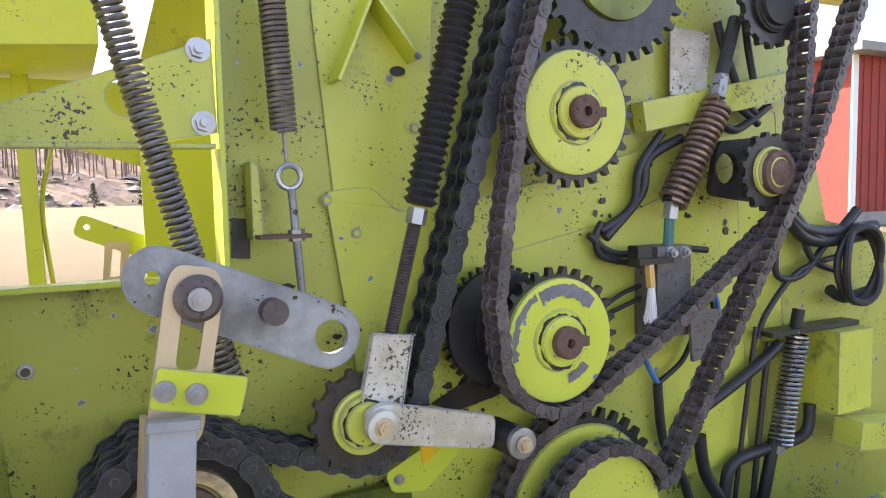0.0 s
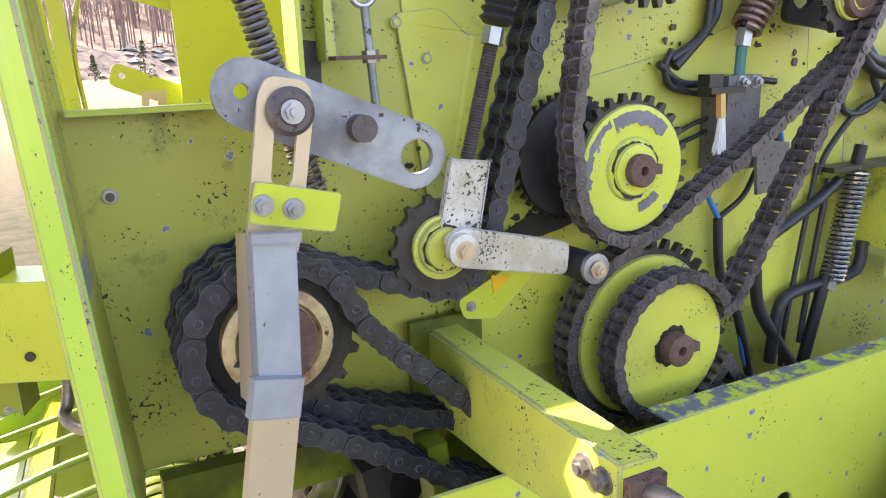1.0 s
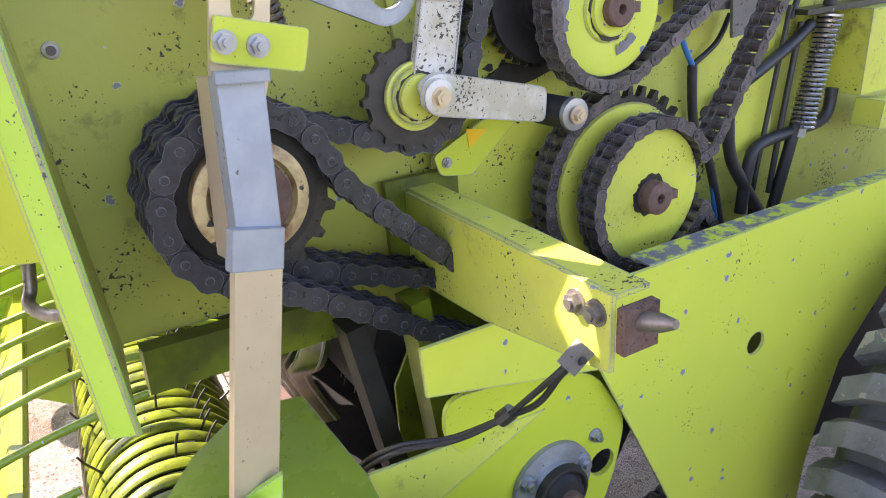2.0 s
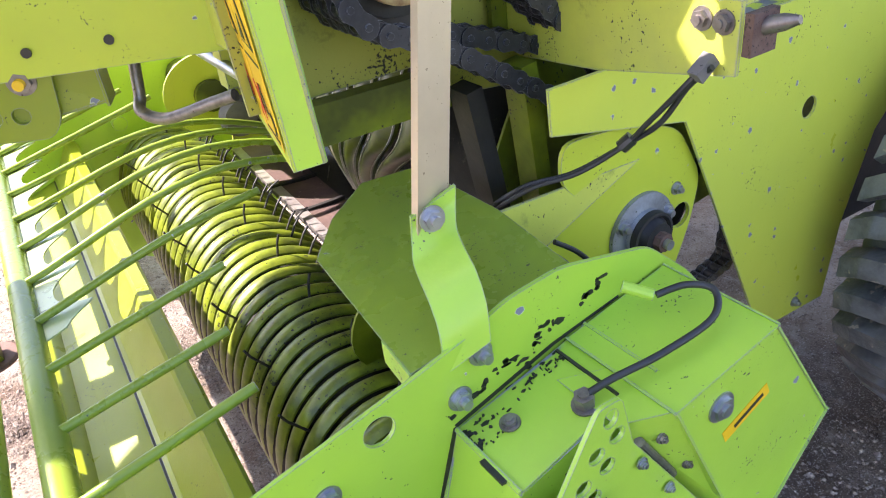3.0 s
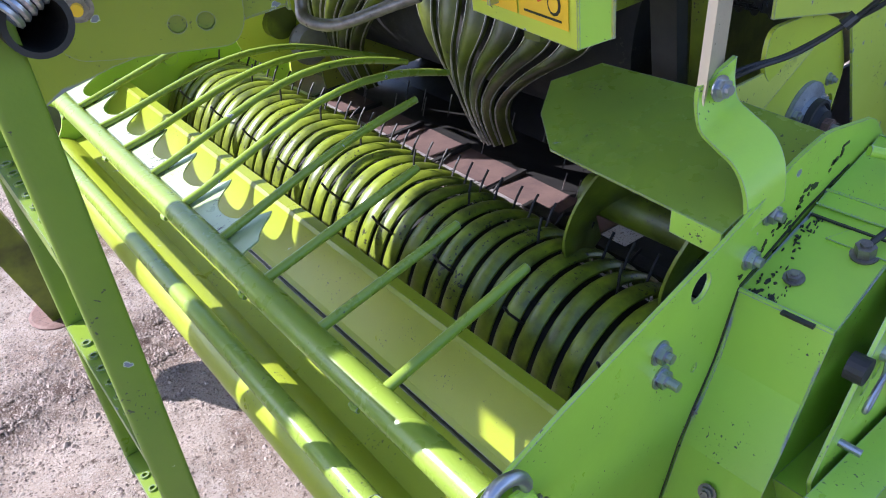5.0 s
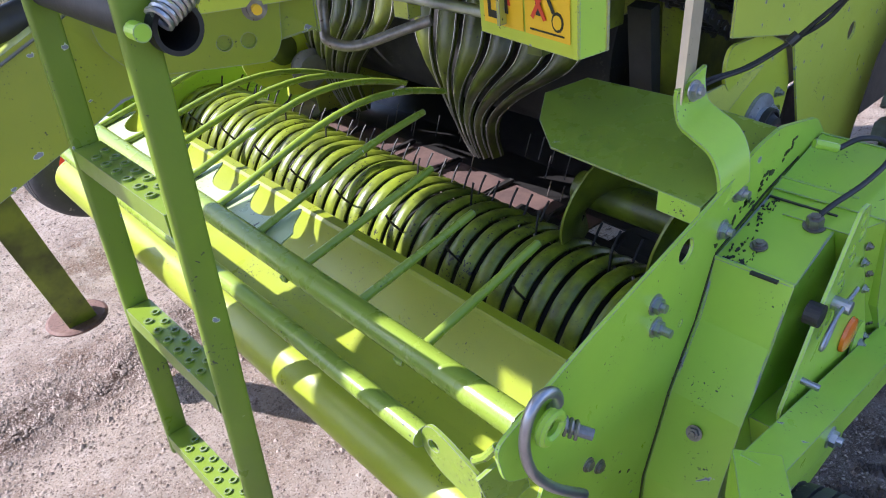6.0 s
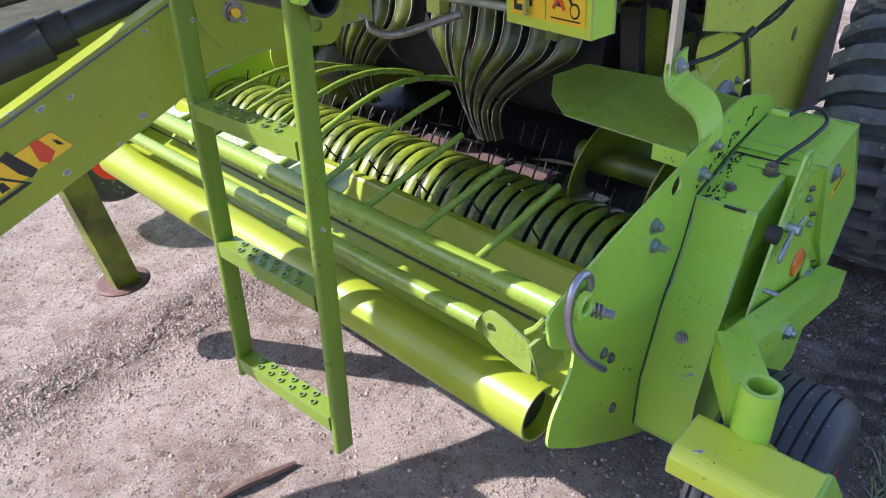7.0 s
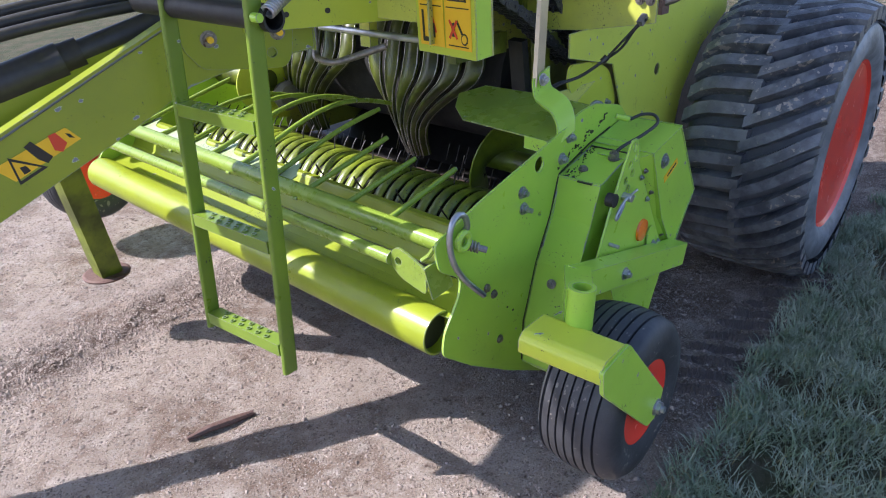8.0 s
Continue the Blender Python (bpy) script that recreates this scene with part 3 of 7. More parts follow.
            decal("cross_bar", [(um + w * 0.28, 0.049), (um + w * 0.34, 0.053), (um + w * 0.04, 0.101), (um - w * 0.02, 0.098)], INK_RED, s, 0.004)
            decal("mark", [(um + w * 0.10, 0.056), (um + w * 0.22, 0.056), (um + w * 0.24, 0.090), (um + w * 0.12, 0.094)], INK, s, 0.003)
        else:
            decal("mark", [(um + w * 0.14, 0.032), (um + w * 0.38, 0.032), (um + w * 0.38, 0.118), (um + w * 0.30, 0.118), (um + w * 0.30, 0.045), (um + w * 0.14, 0.045)], INK, s, 0.002)
            decal("figure", [(um - w * 0.22, 0.060), (um + w * 0.06, 0.060), (um - w * 0.08, 0.104)], INK_RED, s, 0.003)
            decal("mark", [(um - w * 0.16, 0.046), (um - w * 0.09, 0.046), (um - w * 0.08, 0.085), (um - w * 0.15, 0.085)], INK, s, 0.004)
            decal("mark", [(um - w * 0.04, 0.046), (um + w * 0.02, 0.046), (um - w * 0.0, 0.085), (um - w * 0.06, 0.085)], INK, s, 0.004)


front_post()


def lower_panel():
    outline = [(0.362, 1.088), (0.366, 1.018), (0.648, 0.953), (0.942, 0.372), (1.175, 0.352), (1.195, 0.545), (1.255, 0.745),
               (1.40, 0.90), (1.62, 1.0), (1.62, 1.125), (1.32, 1.10), (0.74, 1.088)]
    p = part("lower_panel", plate(outline, 0.005, side(0.913), [circle2(0.995, 0.874, 0.021, 20)]), GREEN_CHIP, baler, "chipped lime green side guard")
    part("folded_edge", plate([(0.74, 0.916), (1.62, 0.916), (1.62, 0.96), (0.74, 0.96)], 0.004,
         Matrix(((1, 0, 0, 0), (0, 1, 0, 0), (0.0, 0, 1, 1.087), (0, 0, 0, 1)))), FLAKED, p)
    bolt(p, (1.062, 0.913, 0.392), r=0.009)
    return p


lower_panel()


def cross_beam():
    """Stub beam that reaches out from the wall above the lower panel."""
    m = Matrix(((0, 0, 1, 0.470), (1, 0, 0, 0), (0, 1, 0, 0), (0, 0, 0, 1)))
    b = part("stub_beam", plate([(0.705, 1.122), (0.935, 1.082), (1.10, 1.07), (1.15, 1.10), (1.15, 1.205), (0.705, 1.210)], 0.006, m), GREEN_OLD, baler)
    part("top_flange", box(0.4765, 0.520, 0.705, 1.15, 1.2035, 1.2095), GREEN_OLD, b)
    part("foot_flange", box(0.440, 0.560, 1.134, 1.146, 1.085, 1.225), GREEN_DARK, b)
    for y in (0.726, 0.757):
        bolt(b, (0.470, y, 1.183), (-1, 0, 0), 0.011, 0.008, 0.003, SPRING)
    part("pin_bracket", box(0.476, 0.522, 0.692, 0.704, 1.145, 1.195), RUST, b)
    part("pin", tube([(0.50, 0.70, 1.175), (0.503, 0.672, 1.184), (0.505, 0.655, 1.189)], 0.010, 12, None, True, [0.011, 0.010, 0.005]), SPRING, b, smooth=True)


cross_beam()


def bearing_plate():
    out = rounded([(0.395, 0.925), (0.400, 0.990), (0.55, 0.978), (0.655, 0.935), (0.718, 0.83), (0.70, 0.74), (0.62, 0.55), (0.42, 0.55), (0.335, 0.82), (0.45, 0.868)], 0.03)
    p = part("bearing_plate", plate(out, 0.008, side(0.93), [circle2(0.672, 0.765, 0.024, 18)]), GREEN, baler)
    part("bearing_flange", lathe([(0, 0.072), (-0.008, 0.072), (-0.012, 0.045), (-0.022, 0.042), (-0.024, 0.03)], (0.570, 0.93, 0.775), (0, 1, 0), 32), ARM, p, smooth=True)
    part("bearing_insert", lathe([(0, 0.046), (-0.012, 0.045), (-0.013, 0.040), (-0.008, 0.036), (-0.016, 0.030), (-0.022, 0.029), (-0.023, 0.02)], (0.570, 0.909, 0.775), (0, 1, 0), 32), DARKSTEEL, p, smooth=True)
    part("shaft_nut", tube([(0.570, 0.905, 0.775), (0.570, 0.872, 0.775)], 0.017, 8), RUST, p)
    part("shaft_end", tube([(0.570, 0.874, 0.775), (0.570, 0.862, 0.775)], 0.009, 12), STEEL, p)
    for a in (20, 150, 265):
        bolt(p, (0.570 + 0.058 * math.cos(radians(a)), 0.922, 0.775 + 0.058 * math.sin(radians(a))), r=0.011)
    bolt(p, (0.655, 0.93, 0.825), r=0.009)
    bolt(p, (0.62, 0.93, 0.69), r=0.009)


bearing_plate()


def wall_details():
    def wp(name, pts, y, mat=GREEN_OLD, label="", t=0.004):
        return part(name, plate(pts, t, side(y)), mat, baler, label, bevel=0.001)
    wp("seam_panel", [(0.430, 2.3), (0.436, 1.905), (0.474, 1.50), (0.60, 1.50), (0.64, 2.3)], 1.156)
    wp("cover_panel", rounded([(0.446, 1.660), (0.513, 1.667), (0.556, 1.628), (0.74, 1.652), (1.02, 1.72), (1.36, 1.80), (1.40, 1.30), (0.50, 1.30)], 0.012, 3), 1.152)
    wp("lower_cover", rounded([(0.56, 1.46), (0.733, 1.557), (0.958, 1.602), (1.25, 1.70), (1.30, 1.12), (0.60, 1.10), (0.52, 1.20)], 0.012, 3), 1.148)
    for a, b in (((0.458, 1.809), (0.511, 1.93)), ((0.511, 1.93), (0.58, 1.845))):
        part("stiffener", obox((a[0], 1.135, a[1]), (b[0], 1.135, b[1]), 0.05, 0.005, (1, 0, 0.2)), GREEN, baler)
    part("data_plate", plate([(1.076, 1.818), (1.165, 1.815), (1.172, 1.93), (1.076, 1.935)], 0.002, side(1.140)), WHITE_ARM, baler, "scratched white plate")
    part("cross_rail", obox((1.00, 1.135, 1.775), (1.42, 1.135, 1.855), 0.03, 0.05), GREEN_OLD, baler, bevel=0.003)
    g = part("corner_gusset", plate(rounded([(0.512, 1.252), (0.60, 1.292), (0.668, 1.288), (0.575, 1.212), (0.522, 1.222)], 0.008, 3), 0.004, side(1.118)), GREEN, baler)
    part("sticker", plate([(0.568, 1.283), (0.604, 1.277), (0.572, 1.253)], 0.0008, side(1.1165)), YELLOW, g, "small yellow triangle sticker")
    bolt(g, (0.533, 1.118, 1.240), r=0.006, h=0.004, stud=0.002)
    part("slot", plate([(0.316, 1.575), (0.340, 1.572), (0.342, 1.625), (0.318, 1.628)], 0.003, side(1.1555)), BLACK, baler)
    part("slot", plate(circle2(0.561, 1.832, 0.012, 14, 0, 0.007), 0.003, side(1.1505)), BLACK, baler)
    for x, z in ((0.447, 1.648), (0.585, 1.75), (0.49, 1.60), (1.45, 1.70)):
        bolt(baler, (x, 1.152, z), r=0.006, h=0.003, stud=0, mat=GREEN_OLD)
    part("grease", plate([(0.60, 1.335), (0.66, 1.362), (0.70, 1.352), (0.745, 1.366), (0.76, 1.345), (0.71, 1.330), (0.64, 1.318)], 0.004, side(1.142)), BLACK, baler, "black grease smear")
    gr = random.Random(11)
    for gx, gz, gn, gs in ((0.36, 1.475, 9, 0.035), (0.62, 1.33, 10, 0.05), (0.84, 1.30, 8, 0.05), (0.66, 1.205, 8, 0.045), (1.13, 1.20, 7, 0.04), (0.50, 1.21, 6, 0.03), (0.98, 1.62, 6, 0.04), (1.15, 1.64, 12, 0.03), (1.33, 1.60, 22, 0.06), (1.12, 1.72, 12, 0.05), (0.66, 1.34, 16, 0.03), (0.52, 1.16, 12, 0.04), (0.45, 1.47, 8, 0.03), (1.02, 1.24, 10, 0.05)):
        for k in range(gn):
            cx, cz, cr = gx + gr.gauss(0, gs), gz + gr.gauss(0, gs * 0.7), 0.0015 + 0.008 * gr.random() ** 2.5
            part("grease", plate([(cx + cr * gr.uniform(0.4, 1.3) * (1.5 if k % 3 == 0 else 0.8) * math.cos(q), cz + cr * gr.uniform(0.5, 1.2) * math.sin(q)) for q in np.linspace(0, 2 * math.pi, 9)[:-1]], 0.0022, side(1.1452)), BLACK, baler)
    part("rear_bracket", box(1.455, 1.56, 1.07, 1.158, 1.20, 1.365), GREEN_OLD, baler, bevel=0.006)
    part("rear_stub", obox((1.47, 1.06, 1.165), (1.70, 1.06, 1.135), 0.06, 0.055), GREEN_OLD, baler, bevel=0.004)
    part("skid_beam", obox((0.078, 1.125, 1.060), (0.34, 1.135, 1.050), 0.03, 0.062), GREEN_DARK, baler, "greasy dark lower beam", bevel=0.003)
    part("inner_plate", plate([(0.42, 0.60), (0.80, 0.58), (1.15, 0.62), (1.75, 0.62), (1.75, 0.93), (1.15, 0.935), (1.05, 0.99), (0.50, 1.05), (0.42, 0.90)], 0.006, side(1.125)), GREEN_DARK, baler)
    # dark sheet closes the depth behind the wheel
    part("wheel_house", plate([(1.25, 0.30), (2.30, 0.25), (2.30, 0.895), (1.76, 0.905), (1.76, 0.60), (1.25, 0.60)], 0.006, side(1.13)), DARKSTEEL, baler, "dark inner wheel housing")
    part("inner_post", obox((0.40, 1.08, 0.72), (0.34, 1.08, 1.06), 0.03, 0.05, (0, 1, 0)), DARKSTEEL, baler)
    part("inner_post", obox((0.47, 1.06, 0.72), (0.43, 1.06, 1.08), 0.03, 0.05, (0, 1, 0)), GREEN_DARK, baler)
    part("rivet", lathe([(0, 0.010), (-0.002, 0.009), (-0.003, 0.004)], (0.069, 1.1595, 1.452), (0, 1, 0), 16), WHITE_ARM, baler)
    part("rivet_core", tube([(0.069, 1.157, 1.452), (0.069, 1.1545, 1.452)], 0.0055, 12), WASHER, baler)


wall_details()


# ---- drive side: sprockets ----
sprocket_things = []


def sprocket(label, x, y, z, disc_r, teeth_r, teeth, dish=0.0, hub_r=0.024, hub_out=0.030, mat=None, shaft=True, thick=0.012, tooth_mat=None, flat=False):
    """Toothed plate with a painted disc, collar, shaft end and key; y is its outer face."""
    t = thing("sprocket", label, "sprocket", (x, y, z), "sprockets of the chain drive")
    outl = []
    for k in range(teeth):
        for da, rr in ((-0.5, 0.885), (-0.24, 0.90), (-0.12, 1.0), (0.12, 1.0), (0.24, 0.90)):
            a = 2 * math.pi * (k + da) / teeth
            outl.append((x + teeth_r * rr * math.cos(a), z + teeth_r * rr * math.sin(a)))
    part("toothed_rim", plate(outl, thick, side(y)), tooth_mat or OILY, t)
    collar = [(-0.007, hub_r * 1.05)] if flat else [(-0.004, hub_r * 1.95), (-0.009, hub_r * 1.88), (-0.009, hub_r * 1.62), (-0.016, hub_r * 1.55), (-0.017, hub_r * 1.1)]
    part("disc", lathe([(0.0, disc_r), (-0.006, disc_r * 0.985), (-0.007, disc_r * 0.9)] + collar, (x, y - 0.0005, z), (0, 1, 0), 48), mat or GREEN_OLD, t, smooth=True)
    if shaft:
        part("shaft", lathe([(0.0, hub_r), (-hub_out, hub_r), (-hub_out - 0.002, hub_r * 0.9), (-hub_out - 0.002, hub_r * 0.3), (-hub_out + 0.01, hub_r * 0.25)], (x, y, z), (0, 1, 0), 24), RUST, t, smooth=True)
        part("key", obox((x + hub_r * 0.8, y - hub_out + 0.008, z), (x + hub_r * 1.45, y - hub_out + 0.008, z), 0.016, 0.014), RUST, t)
        rag = random.Random(int(x * 1000))
        ring = [(x + hub_r * rr * math.cos(0.1 * k), z + hub_r * rr * math.sin(0.1 * k)) for k in range(62) for rr in ((1.25 if flat else 1.70) + 0.08 * math.sin(0.3 * k + x * 50) + 0.05 * math.sin(0.9 * k) + rag.random() ** 3 * 0.12,)]
        part("grease", plate(ring, 0.0015, side(y - (0.0088 if flat else 0.0112)), [circle2(x, z, hub_r * (1.02 if flat else 1.54), 24)]), BLACK, t, "black grease round the hub")
    sprocket_things.append(t)
    return t


sprocket("lime green toothed sprocket with rusty shaft end", 0.797, 1.045, 1.768, 0.092, 0.110, 26)
flaked = sprocket("lime green sprocket with flaked paint patches", 0.765, 1.045, 1.433, 0.094, 0.110, 26, mat=GREEN_CHIP)


def flake(parent, x, y, z, a0, a1, r0, r1, seed):
    """A ragged patch of bare metal on a sprocket's face."""
    r = random.Random(seed)
    n = 18
    out = [(x + r1 * r.uniform(0.97, 1.01) * math.cos(radians(a0 + (a1 - a0) * k / n)), z + r1 * r.uniform(0.97, 1.01) * math.sin(radians(a0 + (a1 - a0) * k / n))) for k in range(n + 1)]
    out += [(x + r0 * r.uniform(0.92, 1.06) * math.cos(radians(a1 + (a0 - a1) * k / n)), z + r0 * r.uniform(0.92, 1.06) * math.sin(radians(a1 + (a0 - a1) * k / n))) for k in range(n + 1)]
    part("bare_patch", plate(out, 0.0006, side(y)), BARE, parent, "bare grey patch where paint has flaked")


flake(flaked, 0.765, 1.0372, 1.433, 42, 118, 0.066, 0.086, 1)
flake(flaked, 0.765, 1.0372, 1.433, 122, 196, 0.076, 0.087, 2)
flake(flaked, 0.765, 1.0372, 1.433, -78, -42, 0.054, 0.068, 3)
sprocket("large dark greasy sprocket", 0.90, 1.075, 2.0, 0.085, 0.148, 30, shaft=False, mat=GREEN_DARK)
sprocket("small idler sprocket with green hub ring", 1.199, 1.03, 1.679, 0.043, 0.068, 15, hub_r=0.018, hub_out=0.014)
idler = sprocket_things[-1]
part("cap", lathe([(0, 0.038), (-0.012, 0.037), (-0.014, 0.028), (-0.010, 0.025), (-0.016, 0.014)], (1.204, 1.024, 1.678), (0, 1, 0), 28), RUST, idler, "rusty bearing cap", smooth=True)
sprocket("dark greasy upper idler sprocket", 1.235, 1.06, 1.970, 0.050, 0.076, 16, shaft=False, mat=DARKSTEEL)
sprocket("large green sprocket behind the front one", 0.832, 1.075, 1.150, 0.135, 0.160, 34, shaft=False)
sprocket("green sprocket carrying an oily chain", 0.832, 1.02, 1.150, 0.106, 0.122, 26, hub_r=0.026, hub_out=0.030, flat=True)
sprocket("small tensioner sprocket with green hub", 0.457, 1.055, 1.357, 0.044, 0.072, 14, hub_r=0.018, hub_out=0.01)
dbl = sprocket("large oily double sprocket with rusty bearing ring", 0.222, 1.040, 1.283, 0.085, 0.112, 18, shaft=False, mat=DARKSTEEL)
part("bearing_ring", lathe([(0.0, 0.066), (-0.020, 0.066), (-0.022, 0.063), (-0.022, 0.052), (-0.014, 0.048), (-0.010, 0.030)], (0.222, 1.034, 1.283), (0, 1, 0), 40), RING, dbl, "worn cream and rust bearing ring", smooth=True)
part("bearing_cap", lathe([(0.0, 0.047), (-0.014, 0.045), (-0.016, 0.020), (-0.026, 0.018), (-0.027, 0.004)], (0.222, 1.026, 1.283), (0, 1, 0), 32), RUST, dbl, smooth=True)
sprocket("large oily double sprocket inner row", 0.222, 1.085, 1.283, 0.080, 0.112, 18, shaft=False, mat=DARKSTEEL)
sprocket("dark clutch drum behind a sprocket", 0.70, 1.11, 1.45, 0.09, 0.096, 40, shaft=False, mat=DARKSTEEL)


# ---- chains ----
LINK_MESHES = {}


def link_mesh(kind, pitch):
    """One pair of link plates with its pins or rollers; heavy chains have taller plates."""
    key = (kind, round(pitch, 4))
    heavy = pitch > 0.03
    if key in LINK_MESHES:
        return LINK_MESHES[key]
    bm = bmesh.new()
    r = pitch * (0.47 if heavy else 0.46)
    w_in, w_out, th = (pitch * 0.34, pitch * 0.44, pitch * 0.085) if heavy else (pitch * 0.46, pitch * 0.56, pitch * 0.085)
    off = w_out if kind == "outer" else w_in
    for s in (-1, 1):
        out = []
        for k in range(7):
            a = math.pi / 2 + math.pi * k / 6
            out.append((-pitch / 2 + r * math.cos(a), r * math.sin(a)))
        out.append((0, -r * (0.74 if heavy else 0.78)))
        for k in range(7):
            a = -math.pi / 2 + math.pi * k / 6
            out.append((pitch / 2 + r * math.cos(a), r * math.sin(a)))
        out.append((0, r * (0.74 if heavy else 0.78)))
        y = off if s > 0 else -off - th
        plate(out, th, side(y), (), bm)
        if s > 0:
            # second strand behind
            plate(out, th, side(y + (0.9 if heavy else 0.62) * pitch), (), bm)
    if kind == "outer":
        for sx in (-1, 1):
            tube([(sx * pitch / 2, -off - th * 1.9, 0), (sx * pitch / 2, off + th * 1.6 + pitch * (0.9 if heavy else 0.62), 0)], pitch * (0.15 if heavy else 0.17), 10, bm)
    else:
        for sx in (-1, 1):
            tube([(sx * pitch / 2, -w_in, 0), (sx * pitch / 2, w_in + pitch * (1.0 if heavy else 0.7), 0)], pitch * (0.36 if heavy else 0.43), 10, bm)
    bmesh.ops.recalc_face_normals(bm, faces=bm.faces)
    me = bpy.data.meshes.new(kind + "_link")
    bm.to_mesh(me)
    bm.free()
    me.materials.append(LINK_HEAVY if heavy else LINK)
    LINK_MESHES[key] = me
    return me


def chain(label, y, points, pitch, closed=False):
    """A roller chain along a line of (x, z) points at depth y, link by link."""
    p = [Vector((a, b)) for a, b in points]
    if closed:
        p.append(p[0])
    lens = [(b - a).length for a, b in zip(p, p[1:])]
    total = sum(lens)
    count = int(total / pitch)
    if closed:
        pitch = total / (count - count % 2)
        count -= count % 2

    def at(s):
        for a, b, l in zip(p, p[1:], lens):
            if s <= l:
                return a + (b - a) * (s / l)
            s -= l
        return p[-1]

    t = thing("drive_chain", label, "chain", (p[0].x, y, p[0].y), "drive chains")
    base = Matrix.Translation((p[0].x, y, p[0].y)).inverted()
    for i in range(count):
        a, b = at(i * pitch), at((i + 1) * pitch)
        m = (a + b) / 2
        ang = math.atan2(b.y - a.y, b.x - a.x)
        ob = new("outer_link" if i % 2 else "inner_link", link_mesh("outer" if i % 2 else "inner", pitch))
        ob.parent = t
        ob.matrix_parent_inverse = base
        ob.matrix_basis = pose(m.x, y, m.y, 0, -math.degrees(ang), 0)
    return t


def arc(cx, cz, r, a0, a1, n=14):
    return [(cx + r * math.cos(radians(a0 + (a1 - a0) * k / n)), cz + r * math.sin(radians(a0 + (a1 - a0) * k / n))) for k in range(n + 1)]


# fine chain: past the upper sprocket, round the middle one, up to the idler
chain("brown grey roller chain running over three sprockets", 1.035,
      [(0.755, 1.99), (0.72, 1.88)] + arc(0.797, 1.768, 0.112, 165, 195, 5) + [(0.668, 1.62), (0.652, 1.50)] + arc(0.765, 1.433, 0.106, 175, 310, 12)
      + [(1.00, 1.445), (1.25, 1.607)] + arc(1.199, 1.679, 0.078, -45, 20, 5) + [(1.282, 1.80), (1.295, 1.99)], 0.0222)
# chain of the lower sprocket
chain("oily roller chain from the lower sprocket to the top", 1.010,
      [(1.40, 1.99), (1.27, 1.70), (1.20, 1.59)] + [(0.965, 1.22)] + arc(0.832, 1.150, 0.116, 20, 340, 24) + [(0.99, 1.04)], 0.0222)
chain("greasy chain on the large sprocket behind", 1.078, arc(0.832, 1.150, 0.152, 100, 330, 24), 0.0222)
# heavy chain: down the wall, under the tensioner, over the double sprocket
chain("heavy grey roller chain passing under the tensioner", 1.078,
      [(0.715, 1.94), (0.615, 1.61), (0.545, 1.38)] + arc(0.468, 1.362, 0.072, -15, -100, 8) + [(0.376, 1.320), (0.316, 1.341), (0.262, 1.370)] + arc(0.222, 1.280, 0.100, 62, 280, 16)
      + [(0.334, 1.140), (0.432, 1.107), (0.53, 1.078), (0.60, 1.055)], 0.0335)
chain("heavy oily roller chain on the double sprocket", 1.024,
      [(0.62, 1.00), (0.517, 1.100), (0.42, 1.190), (0.335, 1.275)] + arc(0.222, 1.280, 0.100, 42, 262, 16) + [(0.266, 1.150), (0.325, 1.114), (0.398, 1.066), (0.451, 1.030), (0.58, 0.95)], 0.0335)


# ---- springs, arms and links of the lift linkage ----
def lift_arm():
    t = thing("lift_lever", "grey galvanised lift arm with holes and rusty stud", "lever", (0.30, 0.98, 1.53))
    a, b = Vector((0.205, 1.572)), Vector((0.392, 1.491))
    d = (b - a).normalized()
    n = Vector((-d.y, d.x))
    out = []
    for k in range(11):
        an = math.pi / 2 + math.pi * k / 10
        q = a + (d * math.cos(an) + n * math.sin(an)) * 0.036
        out.append((q.x, q.y))
    for k in range(11):
        an = -math.pi / 2 + math.pi * k / 10
        q = b + (d * math.cos(an) * 0.9 + n * math.sin(an)) * 0.038
        out.append((q.x, q.y))
    part("plate", plate(out, 0.010, side(0.975), [circle2(0.199, 1.574, 0.008, 14), circle2(0.391, 1.491, 0.020, 22)]), ARM, t)
    part("stud", tube([(0.322, 0.98, 1.529), (0.322, 0.955, 1.529)], 0.015, 16), WASHER, t, smooth=True)
    part("washer", lathe([(0, 0.025), (-0.003, 0.025), (-0.008, 0.020), (-0.008, 0.014), (-0.011, 0.012)], (0.240, 0.948, 1.553), (0, 1, 0), 28), WASHER, t, smooth=True)
    bolt(t, (0.240, 0.938, 1.553), r=0.009, h=0.006, stud=0.004, mat=STEEL)
    part("pivot_pin", tube([(0.240, 0.945, 1.553), (0.240, 0.985, 1.553)], 0.012, 14), STEEL, t)


lift_arm()


